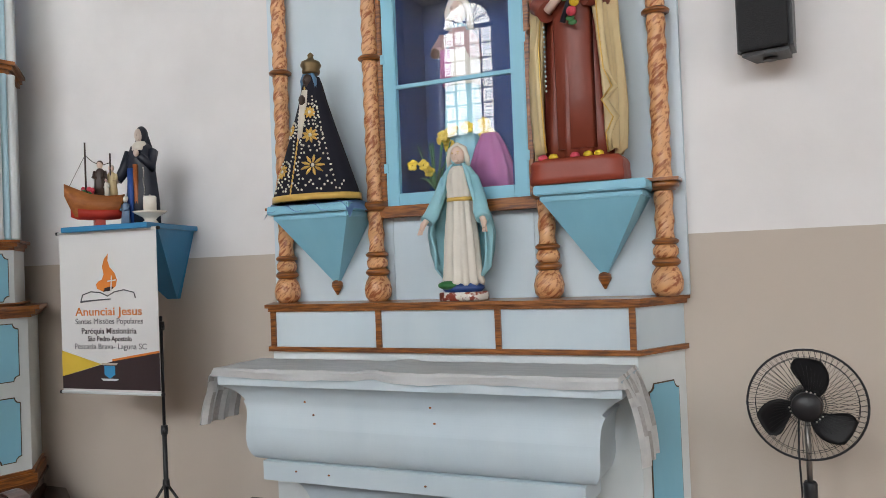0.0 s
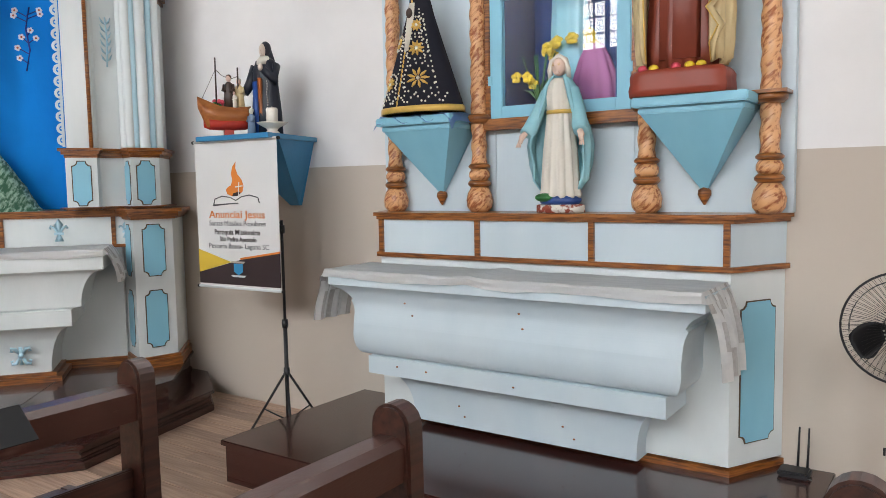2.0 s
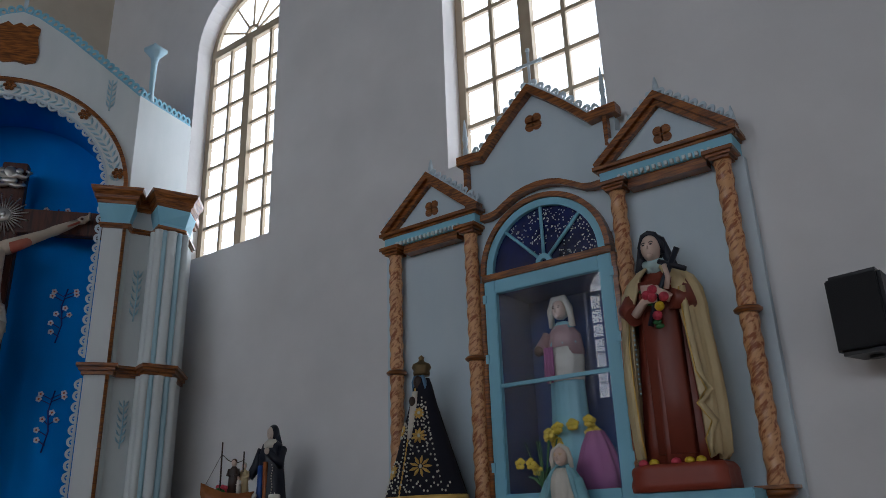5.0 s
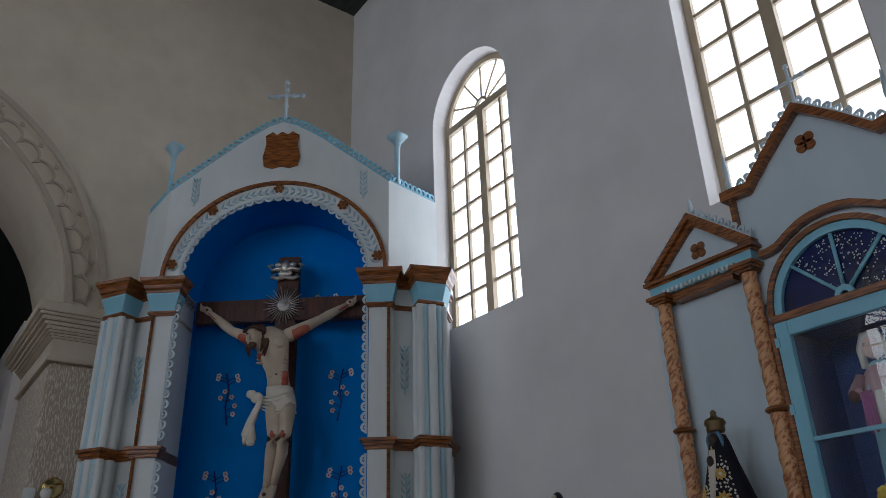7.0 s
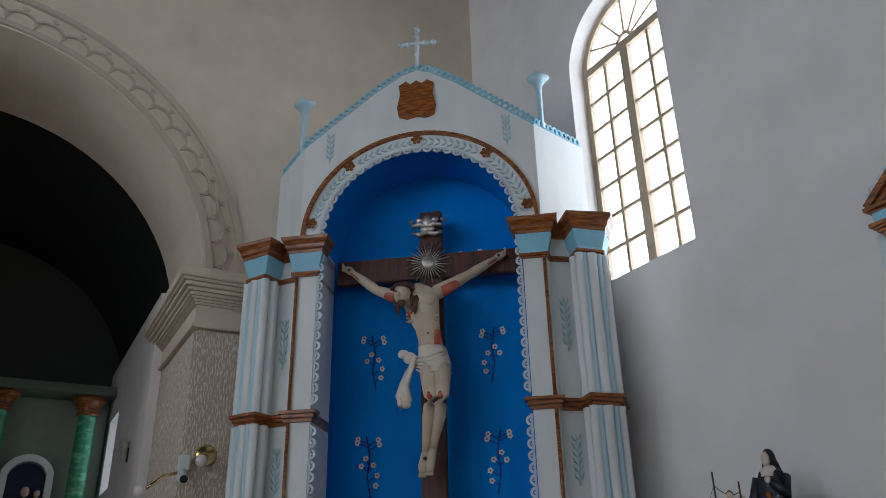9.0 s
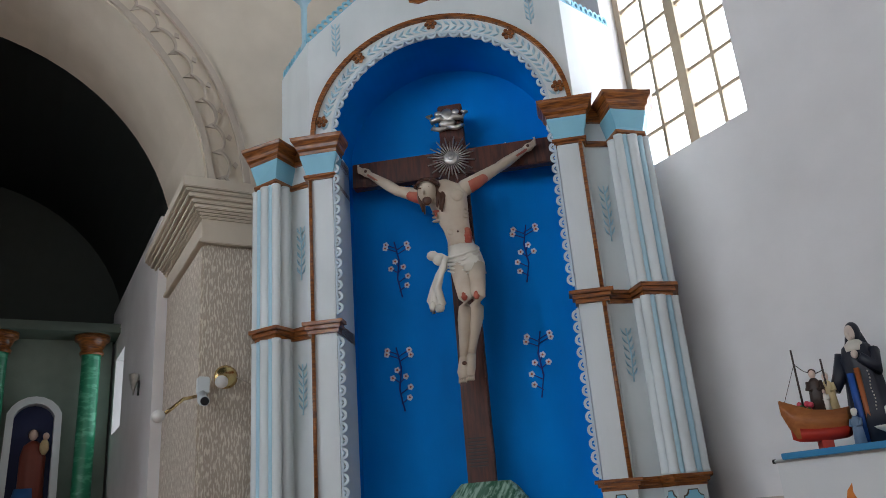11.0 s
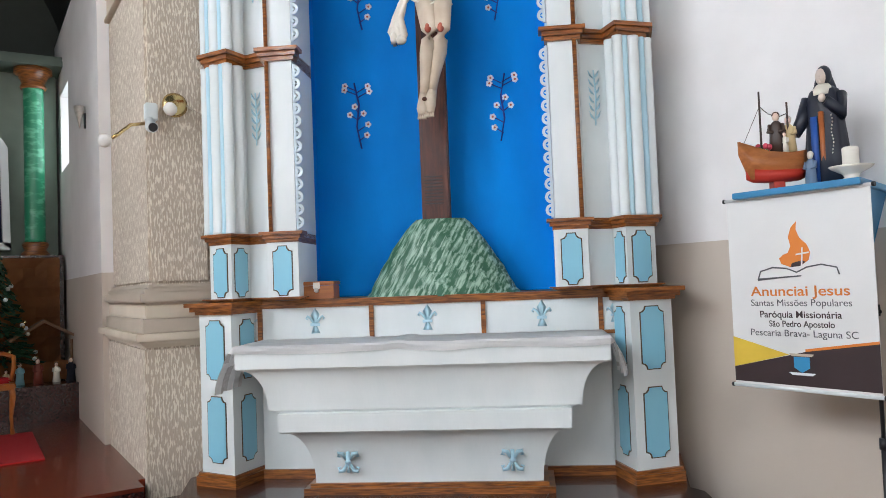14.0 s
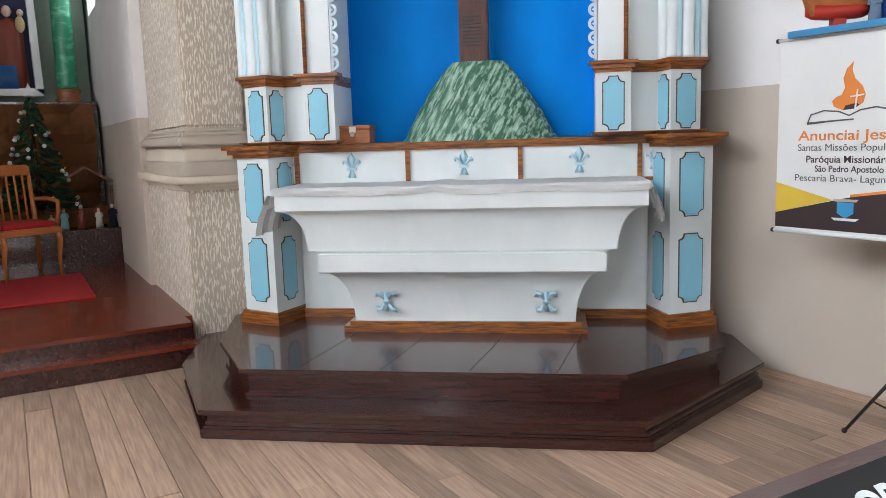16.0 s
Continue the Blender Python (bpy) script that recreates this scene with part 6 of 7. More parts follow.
for j in range(15):
    t = j / 14
    half_w = 0.50 * (1 - t) ** 0.85 + 0.16 * t + (0.02 if t < 0.05 else 0)
    rows.append([(0.065 + half_w * math.cos(math.pi * i / 28) * (1 + 0.03 * noise.noise((i * 0.4, j * 0.5, 1))), -(0.16 * (1 - t) + 0.07) * math.sin(math.pi * i / 28) * (1 + 0.25 * noise.noise((i * 0.7, j * 0.8, 7))), 0.50 * t) for i in range(29)])
loft(bm, rows, 0, False, False)
M_MOUND = material("streaked_green_paint", (0.028, 0.115, 0.06), 0.45, (0.34, 0.50, 0.39), 30, 1.0, (1.6, 1.0, 0.24), bump=0.5, sharp=(0.44, 0.62))
slant = M_MOUND.node_tree.nodes["Mapping"]
slant.vector_type = "TEXTURE"
slant.inputs["Scale"].default_value, slant.inputs["Rotation"].default_value = (0.6, 1, 4.5), (0, radians(28), 0)
single("painted_mound", bm, M_MOUND, "green and white streaked mound at the foot of the cross", "mound", CORNER @ pose(0.0, 0.26, 1.062))

# painted flower sprays on the niche back
M_BRANCH = material("blue_branch_paint", (0.006, 0.03, 0.26), 0.6)
M_PETAL = material("pale_grey_petal", (0.74, 0.73, 0.78), 0.6)
for fx, fz, fh, sgn in ((-0.47, 3.14, 0.44, 1), (0.49, 3.14, 0.44, -1), (-0.50, 2.32, 0.46, 1), (0.50, 2.32, 0.46, -1), (-0.36, 3.82, 0.18, 1), (0.34, 3.94, 0.2, -1)):
    spray = part("flower_spray", B(), M_BRANCH, altar, "painted blossom spray on the blue niche")
    bm = B()
    tube(bm, [(sgn * 0.02, 0, -fh / 2), (-sgn * 0.01, -0.001, -fh / 6), (sgn * 0.01, -0.001, fh / 6), (-sgn * 0.02, 0, fh / 2)], 0.006, 6)
    tips = [(sgn * -0.085, 0.46), (sgn * -0.09, 0.40), (sgn * 0.075, 0.44), (sgn * 0.085, 0.36), (sgn * -0.02, 0.14), (sgn * -0.055, 0.02), (sgn * 0.04, 0.03), (sgn * 0.07, -0.14), (sgn * 0.06, -0.30)]
    for tx, tz in tips:
        tube(bm, [(0, 0, tz * fh - 0.04), (tx * 0.6, -0.001, tz * fh - 0.015), (tx, 0, tz * fh)], 0.0042, 5)
    bm.to_mesh(spray.data)
    bm.free()
    spray.location = (fx, 0.446, fz)
    for tx, tz in tips:
        bm = B()
        for p in range(5):
            a = radians(72 * p)
            ball(bm, (tx + 0.013 * math.cos(a), -0.003, tz * fh + 0.013 * math.sin(a)), 0.011, 0.002, 0.011, 0, 8, 3)
        ball(bm, (tx, -0.006, tz * fh), 0.008, 0.002, 0.008, 1, 8, 3)
        part("blossom", bm, [M_PETAL, T_BLOOD], spray)

# wooden box on the ledge
bx = thing("collection_box", "small brown wooden box with a metal latch", "box", CORNER @ pose(-0.715, 0.09, 1.072) @ Matrix.Diagonal((1.2, 1.1, 1.0, 1)))
bm = B()
box(bm, -0.09, 0.09, -0.05, 0.09, 0, 0.085)
part("body", bm, M_BOAT, bx, bevel=0.003)
bm = B()
box(bm, -0.094, 0.094, -0.054, 0.094, 0.087, 0.112)
part("lid", bm, M_BOAT, bx, bevel=0.004)
bm = B()
box(bm, -0.018, 0.018, -0.058, -0.0545, 0.065, 0.105)
ball(bm, (0, -0.062, 0.055), 0.014, 0.008, 0.016, n=8, m=5)
part("latch", bm, M_SILVER, bx, "small silver latch")

# ---- wall shelf, boat and small figures ----
sh = thing("wall_shelf", "blue wooden wall shelf on a tapering bracket", "shelf", pose(-3.70, 4.05, 1.855))
M_SHELF = material("strong_blue_paint", (0.04, 0.24, 0.46), 0.4, (0.03, 0.20, 0.40), 5)
bm = B()
prism(bm, [(-0.33, -0.001), (-0.26, -0.63), (0.37, -0.60), (0.19, -0.001)], 0.0, 0.03)
part("top", bm, M_SHELF, sh, bevel=0.003)
bm = B()
loft(bm, [[(-0.05, -0.001, -0.42), (-0.05, -0.03, -0.42), (0.03, -0.03, -0.42), (0.03, -0.001, -0.42)], [(-0.26, -0.001, 0), (-0.20, -0.45, 0), (0.30, -0.45, 0), (0.16, -0.001, 0)]])
for f in bm.faces:
    f.smooth = False
part("bracket", bm, M_SHELF, sh)

SHELF_Z = 1.886
boat = thing("model_boat", "varnished wooden model boat with red hull and two masts", "boat", pose(-3.80, 3.54, SHELF_Z, 0, 0, 60) @ Matrix.Diagonal((0.80, 0.85, 0.92, 1)))
bm = B()
secs = []
for x, w, k, t in ((-0.215, 0.006, 0.19, 0.265), (-0.15, 0.045, 0.06, 0.235), (-0.06, 0.075, 0.05, 0.20), (0.06, 0.08, 0.05, 0.19), (0.15, 0.06, 0.055, 0.20), (0.185, 0.045, 0.07, 0.205)):
    secs.append([(x, -w, t), (x, -w * 0.92, (t + k) / 2), (x, -w * 0.35, k), (x, w * 0.35, k), (x, w * 0.92, (t + k) / 2), (x, w, t), (x, w * 0.8, t - 0.015), (x, -w * 0.8, t - 0.015)])
loft(bm, secs)
part("hull", bm, M_BOAT, boat)
bm = B()
secs = []
for x, w, k, t in ((-0.175, 0.004, 0.06, 0.13), (-0.13, 0.028, 0.045, 0.11), (-0.05, 0.055, 0.042, 0.10), (0.06, 0.06, 0.042, 0.10), (0.15, 0.045, 0.048, 0.105), (0.18, 0.03, 0.06, 0.11)):
    secs.append([(x, -w * 1.32, t), (x, -w * 0.5, k), (x, w * 0.5, k), (x, w * 1.32, t)])
loft(bm, secs)
box(bm, -0.02, 0.05, -0.03, 0.03, 0.0, 0.05)
part("keel", bm, M_REDP, boat, "red painted lower hull")
for x, h in ((-0.07, 0.53), (0.10, 0.47)):
    bm = B()
    tube(bm, [(x, 0, 0.17), (x, 0, h)], [0.007, 0.006], 8)
    part("mast", bm, T_DARK, boat)
bm = B()
tube(bm, [(-0.07, 0, 0.45), (-0.02, 0, 0.41), (0.04, 0, 0.39), (0.10, 0, 0.41)], 0.0025, 5)
tube(bm, [(-0.07, 0, 0.45), (-0.18, 0, 0.25)], 0.0018, 5)
part("rigging", bm, T_DARK, boat)
bm = B()
rs = random.Random(2)
for k in range(9):
    ball(bm, (rs.uniform(-0.09, 0.0), rs.uniform(-0.04, 0.03), rs.uniform(0.20, 0.25)), 0.018, 0.016, 0.016, 0 if k < 6 else 1, 8, 5)
part("flowers", bm, [T_PINK, T_LEAF], boat, "pink flowers in the boat")


def figurine(name, m, mats, h, label):
    bm = B()
    robe(bm, [(0, 0.18 * h, 0.14 * h), (0.4 * h, 0.15 * h, 0.11 * h), (0.7 * h, 0.14 * h, 0.09 * h), (0.8 * h, 0.06 * h, 0.05 * h)], 0, 0.06, 6, 20)
    ball(bm, (0, 0, 0.9 * h), 0.08 * h, 0.085 * h, 0.11 * h, 1, 12, 8)
    ball(bm, (0, 0.02 * h, 0.94 * h), 0.088 * h, 0.085 * h, 0.09 * h, 2, 12, 8)
    for s in (-1, 1):
        tube(bm, [(s * 0.13 * h, 0, 0.72 * h), (s * 0.17 * h, -0.05 * h, 0.55 * h), (s * 0.06 * h, -0.13 * h, 0.52 * h)], [0.05 * h, 0.045 * h, 0.03 * h], 8, 0)
    return single(name, bm, mats, label, "statuette", m)


figurine("statuette", pose(-3.79, 3.56, SHELF_Z + 0.172, 0, 0, 30), [T_DARK, T_SKIN, T_HAIR], 0.21, "small dark robed figure standing in the boat")
figurine("statuette", pose(-3.765, 3.62, SHELF_Z + 0.172, 0, 0, 30), [T_CREAM, T_SKIN, T_WHITE], 0.19, "small veiled cream figure standing in the boat")
figurine("statuette", pose(-3.76, 3.575, SHELF_Z + 0.172, 0, 0, 30), [T_WHITE, T_SKIN, T_HAIR], 0.11, "very small pale figure standing in the boat")
figurine("statuette", pose(-3.66, 3.62, SHELF_Z), [tint("slate_blue", (0.15, 0.22, 0.32)), T_WHITE, T_WHITE], 0.17, "small grey-blue figure beside the boat")

bm = B()       # nun
robe(bm, [(0.0, 0.12, 0.09), (0.15, 0.115, 0.085), (0.32, 0.095, 0.07), (0.40, 0.10, 0.072), (0.46, 0.075, 0.055), (0.485, 0.035, 0.035)], 0, 0.05, 8)
loft(bm, [[(x, y - 0.095 + (0.3 - z) * 0.06 - 0.012 * (z < 0.3), z) for x, y in ((-0.055, 0.03), (-0.055, 0), (-0.02, 0), (-0.02, 0.03))] for z in (0.0, 0.15, 0.33)], 3)
loft(bm, [[(x, y - 0.098 + (0.3 - z) * 0.06, z) for x, y in ((-0.012, 0.03), (-0.012, 0), (0.012, 0), (0.012, 0.03))] for z in (0.0, 0.15, 0.35)], 4)
tube(bm, [(-0.085, 0, 0.43), (-0.115, -0.02, 0.33), (-0.15, -0.05, 0.265)], [0.035, 0.038, 0.028], 10, 0)
tube(bm, [(-0.15, -0.05, 0.265), (-0.175, -0.065, 0.25)], [0.014, 0.01], 8, 1)
tube(bm, [(0.085, 0, 0.43), (0.095, -0.05, 0.34), (0.03, -0.085, 0.40)], [0.035, 0.038, 0.026], 10, 0)
ball(bm, (0.01, -0.09, 0.415), 0.02, 0.018, 0.022, 1, 8, 6)
robe(bm, [(0.435, 0.05, 0.05, 0, -0.022), (0.465, 0.055, 0.05, 0, -0.015), (0.49, 0.03, 0.03, 0, -0.01)], 2, 0.02, 5)
head(bm, (-0.005, -0.02, 0.525), 0.036, 1, None, None)
ball(bm, (0.004, 0.004, 0.53), 0.042, 0.042, 0.052, 0, 14, 10)
robe(bm, [(0.38, 0.085, 0.04, 0, 0.03), (0.46, 0.065, 0.035, 0, 0.025), (0.53, 0.042, 0.03, 0, 0.018)], 0, 0.03, 6)
for k in range(12):
    ball(bm, (0.05 + 0.004 * math.sin(k), -0.078 + k * 0.0005, 0.33 - k * 0.016), 0.004, 0.004, 0.005, 2, 6, 4)
statue("statue", bm, [T_BLACK, tint("pale_skin", (0.68, 0.57, 0.49)), T_WHITE, tint("royal_blue_band", (0.02, 0.08, 0.32)), tint("orange_brown_band", (0.36, 0.11, 0.03))], "small figure of a nun in black habit on the shelf", pose(-3.645, 3.74, SHELF_Z, 0, 0, 18) @ Matrix.Diagonal((0.86, 0.9, 1.03, 1)))
dish = thing("candle_dish", "white footed dish holding a thick white candle", "candle", pose(-3.452, 3.60, SHELF_Z))
bm = B()
lathe(bm, [(0.04, 0), (0.045, 0.008), (0.03, 0.02), (0.04, 0.035), (0.085, 0.06), (0.095, 0.07), (0.085, 0.068), (0.03, 0.04)], 20)
part("dish", bm, material("glazed_white", (0.75, 0.70, 0.60), 0.25), dish)
bm = B()
lathe(bm, [(0.035, 0.045), (0.036, 0.15), (0.03, 0.158), (0.028, 0.15)], 18)
tube(bm, [(0, 0, 0.15), (0.002, 0, 0.168)], 0.002, 5)
part("candle", bm, M_CANDLE, dish)

# ---- banner on a tripod ----
ban = thing("banner", "white printed parish banner hanging on a tripod stand", "banner", pose(-3.672, 3.482, -0.022, 0, 0, 3))
M_BAN = material("banner_vinyl", (0.72, 0.72, 0.71), 0.5, (0.68, 0.68, 0.67), 3)
BW, BZ0, BZ1 = 0.355, 0.955, 1.875


def sheet(pts, dy, mat, name, label=""):
    """A flat print laid a little proud of the banner."""
    bm = B()
    prism(bm, pts, dy, dy + 0.0012, "y")
    return part(name, bm, mat, ban, label)


bm = B()
box(bm, -BW, BW, 0.0, 0.003, BZ0, BZ1)
part("sheet", bm, M_BAN, ban)
for z in (BZ0, BZ1):
    bm = B()
    tube(bm, [(-BW - 0.008, 0.002, z), (BW + 0.008, 0.002, z)], 0.009, 10)
    part("rail", bm, M_WHITE if z == BZ0 else M_BAN, ban)
    for s in (-1, 1):
        bm = B()
        tube(bm, [(s * (BW + 0.008), 0.002, z), (s * (BW + 0.02), 0.002, z)], 0.011, 10)
        part("end_cap", bm, M_BLACK, ban, "black plastic end cap")
P_OR = material("print_orange", (0.72, 0.22, 0.03), 0.5)
P_DK = material("print_dark", (0.035, 0.02, 0.022), 0.45)
P_YE = material("print_yellow", (0.72, 0.50, 0.05), 0.5)
P_GR = material("print_grey", (0.10, 0.10, 0.11), 0.5)
P_BL = material("print_blue", (0.04, 0.30, 0.58), 0.5)
sheet([(-BW, 0.975), (BW, 0.975), (BW, 1.185), (0.02, 1.135), (-BW, 1.045)], -0.0012, P_DK, "print_block", "dark brown printed band")
sheet([(-BW, 1.045), (-0.06, 1.118), (-BW, 1.195)], -0.0024, P_YE, "print_wedge", "yellow printed wedge")
sheet([(0.02, 1.135), (BW, 1.185), (BW, 1.197), (0.02, 1.147)], -0.0024, P_OR, "print_line")
flame = [(-0.085, 1.545), (-0.075, 1.515), (-0.03, 1.495), (0.02, 1.50), (0.06, 1.53), (0.07, 1.57), (0.055, 1.615), (0.02, 1.655), (0.005, 1.70), (0.01, 1.745), (-0.02, 1.71), (-0.035, 1.66), (-0.025, 1.61), (-0.04, 1.575), (-0.065, 1.565)]
sheet([(a, 1.745 - (1.745 - b) * 0.86) for a, b in flame], -0.0012, P_OR, "flame", "orange printed flame")
sheet([(-0.03, 1.530), (0.02, 1.534), (0.045, 1.552), (0.03, 1.560), (-0.02, 1.550)], -0.0024, P_DK, "flame_shade")
sheet([(0.022, 1.535), (0.030, 1.535), (0.036, 1.62), (0.030, 1.62)], -0.0030, M_BAN, "flame_cross")
sheet([(0.0, 1.585), (0.064, 1.592), (0.064, 1.599), (0.0, 1.592)], -0.0030, M_BAN, "flame_cross")
bm = B()
tube(bm, [(-0.20, -0.002, 1.475), (-0.185, -0.002, 1.515), (-0.12, -0.002, 1.532), (-0.05, -0.002, 1.525), (0.0, -0.002, 1.505), (0.05, -0.002, 1.528), (0.12, -0.002, 1.538), (0.19, -0.002, 1.522), (0.20, -0.002, 1.490)], 0.0035, 5)
tube(bm, [(-0.20, -0.002, 1.475), (-0.10, -0.002, 1.482), (0.02, -0.002, 1.488)], [0.006, 0.004, 0.003], 5)
part("book_outline", bm, P_GR, ban, "dark printed outline of an open book")


def writing(text, x0, x1, z, size, mat, bold=0.0):
    cu = bpy.data.curves.new("writing", "FONT")
    cu.body, cu.size, cu.extrude, cu.align_x, cu.offset = text, size, 0.0004, "LEFT", bold
    tmp = bpy.data.objects.new("writing", cu)
    scene.collection.objects.link(tmp)
    dg = bpy.context.evaluated_depsgraph_get()
    data = bpy.data.meshes.new_from_object(tmp.evaluated_get(dg))
    bpy.data.objects.remove(tmp)
    xs = [v.co.x for v in data.vertices]
    k = (x1 - x0) / (max(xs) - min(xs))
    lo = min(xs)
    for v in data.vertices:
        v.co = ((v.co.x - lo) * k + x0, -0.002 - v.co.z, v.co.y + z)
    data.materials.clear()
    data.materials.append(mat)
    ob = new("writing", data)
    ob.parent = ban
    return ob


writing("Anunciai Jesus", -0.245, 0.242, 1.396, 0.066, P_OR, 0.0007)
writing("Santas Missões Populares", -0.245, 0.248, 1.347, 0.046, P_GR)
writing("Paróquia Missionária", -0.20, 0.20, 1.292, 0.046, P_DK, 0.0005)
writing("São Pedro Apostolo", -0.155, 0.165, 1.249, 0.042, P_DK, 0.0004)
writing("Pescaria Brava- Laguna SC", -0.255, 0.268, 1.204, 0.046, P_GR)
for pts, mt, nm in (([(-0.035, 1.035), (0.0, 1.012), (0.035, 1.035), (0.035, 1.085), (-0.035, 1.085)], P_BL, "crest_shield"), ([(-0.06, 1.012), (0.06, 1.012), (0.045, 1.0), (-0.045, 1.0)], M_WHITE, "crest_ribbon"), ([(-0.045, 1.088), (0.045, 1.088), (0.055, 1.10), (-0.055, 1.10)], M_BEIGE, "crest_top")):
    sheet([(a * 1.1, b + 0.025) for a, b in pts], -0.0036, mt, nm)
stand = thing("tripod_stand", "black folding metal tripod stand behind the banner", "tripod", pose(-3.36, 3.56, 0))
bm = B()
tube(bm, [(0, 0, 0.10), (0, 0, 0.72)], 0.013, 10)
tube(bm, [(0, 0, 0.70), (0, 0, 1.36)], 0.009, 10)
part("pole", bm, M_BLACK, stand)
for z in (0.42, 0.72, 1.30):
    bm = B()
    lathe(bm, [(0.018, -0.02), (0.02, 0), (0.018, 0.03)], 10, (0, 0, z))
    ball(bm, (0.022, -0.01, z), 0.01, n=8, m=5)
    part("clamp", bm, M_BLACK, stand)
for a in (200, 320, 80):
    c, s = math.cos(radians(a)), math.sin(radians(a))
    bm = B()
    tube(bm, [(0.015 * c, 0.015 * s, 0.41), (0.27 * c, 0.27 * s, 0.02)], 0.008, 8)
    tube(bm, [(0.012 * c, 0.012 * s, 0.12), (0.165 * c, 0.165 * s, 0.18)], 0.005, 6)
    part("leg", bm, M_BLACK, stand)
    bm = B()
    ball(bm, (0.275 * c, 0.275 * s, 0.014), 0.014, 0.014, 0.014, n=8, m=5)
    part("rubber_foot", bm, M_BLACK, stand)
bm = B()
tube(bm, [(0, 0, 1.34), (-0.02, -0.03, 1.36), (-0.03, -0.048, 1.36)], 0.006, 6)
part("arm", bm, M_BLACK, stand)

# ---- fan, loudspeaker, router ----
fan = thing("pedestal_fan", "black pedestal fan with three blades and wire guard", "fan", pose(-0.103, 3.60, 0, 0, 0, 0))
FZ = 0.987
bm = B()
lathe(bm, [(0.18, 0), (0.18, 0.015), (0.12, 0.03), (0.03, 0.05), (0.022, 0.07)], 24)
part("base", bm, M_BLACK, fan)
bm = B()
tube(bm, [(0, 0, 0.06), (0, 0, 0.62)], 0.020, 12)
lathe(bm, [(0.022, 0.60), (0.026, 0.62), (0.026, 0.68), (0.02, 0.69)], 12)
part("lower_pole", bm, M_BLACK, fan)
bm = B()
tube(bm, [(0, 0, 0.68), (0, 0.02, FZ - 0.03)], 0.011, 10)
part("upper_pole", bm, material("dull_steel", (0.32, 0.30, 0.28), 0.35, metal=0.8), fan)
bm = B()
tube(bm, [(0, 0.0, FZ), (0, 0.03, FZ), (0, 0.12, FZ), (0, 0.15, FZ)], [0.05, 0.062, 0.058, 0.03], 18)
part("motor", bm, M_BLACK, fan)
bm = B()
lathe(bm, [(0.002, 0.03), (0.04, 0.028), (0.055, 0.015), (0.058, 0.0)], 20)
bmesh.ops.rotate(bm, verts=bm.verts[:], cent=(0, 0, 0), matrix=Matrix.Rotation(radians(90), 3, "X"))
ob = part("hub", bm, M_BLACK, fan)
ob.location = (0, -0.045, FZ)
for k in range(3):
    bm = B()
    rows = []
    for j in range(9):
        t = j / 8
        r = 0.05 + 0.135 * t
        a0 = -0.35 + 0.55 * t * t
        a1 = 0.55 + 0.62 * t - 0.45 * t ** 4
        rows.append([(r * math.cos(a0 + (a1 - a0) * i / 6), -0.03 + 0.03 * (i / 6 - 0.5), r * math.sin(a0 + (a1 - a0) * i / 6)) for i in range(7)])
    loft(bm, rows, 0, False, False)
    bmesh.ops.solidify(bm, geom=bm.faces[:], thickness=0.003)
    ob = part("blade", bm, M_BLACK, fan)
    ob.matrix_local = pose(0, 0, FZ, 0, -(60 + 120 * k), 0)
    bm = B()
    for q in (-0.015, 0.0, 0.015):
        ball(bm, (0.06, -0.062, q), 0.004, 0.003, 0.004, n=6, m=4)
    ob = part("screws", bm, M_SILVER, fan)
    ob.matrix_local = pose(0, 0, FZ, 0, -(75 + 120 * k), 0)
RG = 0.215
for nm, ys in (("front_guard", -1), ("rear_guard", 1)):
    bm = B()
    for k in range(60):
        a = 2 * math.pi * k / 60
        pts = [(r * math.cos(a + (0.25 * (r / RG) if ys < 0 else 0)), ys * 0.055 * (1 - (r / RG) ** 2.2), FZ + r * math.sin(a + (0.25 * (r / RG) if ys < 0 else 0))) for r in (0.045, 0.10, 0.15, 0.19, RG)]
        tube(bm, pts, 0.0009, 4)
    for r in (0.07, 0.185):
        tube(bm, [(r * math.cos(2 * math.pi * k / 36), ys * 0.055 * (1 - (r / RG) ** 2.2), FZ + r * math.sin(2 * math.pi * k / 36)) for k in range(37)], 0.0012, 4)
    part(nm, bm, M_BLACK, fan)
bm = B()
tube(bm, [(RG * math.cos(2 * math.pi * k / 48), 0, FZ + RG * math.sin(2 * math.pi * k / 48)) for k in range(49)], 0.005, 6)
part("guard_rim", bm, M_BLACK, fan)
bm = B()
box(bm, -0.055, 0.03, -0.04, -0.015, 0.49, 0.54)
part("control_box", bm, M_BLACK, fan, bevel=0.01)
bm = B()
box(bm, -0.045, 0.022, -0.043, -0.040, 0.498, 0.532)
part("control_plate", bm, material("pink_white_label", (0.70, 0.50, 0.52), 0.4), fan, "pale plastic control plate", bevel=0.001)
bm = B()
tube(bm, [(-0.01, -0.043, 0.515), (-0.01, -0.053, 0.515)], 0.011, 12)
part("knob", bm, M_BLACK, fan)
bm = B()
tube(bm, [(-0.03, 0.03, FZ - 0.06), (-0.035, 0.0, 0.8), (-0.03, -0.02, 0.65), (-0.035, -0.03, 0.53), (-0.04, -0.02, 0.40), (-0.02, 0.0, 0.3)], 0.004, 6)
part("cord", bm, M_BLACK, fan)

spk = thing("loudspeaker", "black plastic loudspeaker on a wall mount", "loudspeaker", pose(-0.175, 3.90, 2.43, 0, 0, -12))
bm = B()
prism(bm, [(-0.115, -0.11), (0.115, -0.11), (0.09, 0.09), (-0.09, 0.09)], 0.0, 0.34)
part("cabinet", bm, M_BLACK, spk, bevel=0.018)
bm = B()
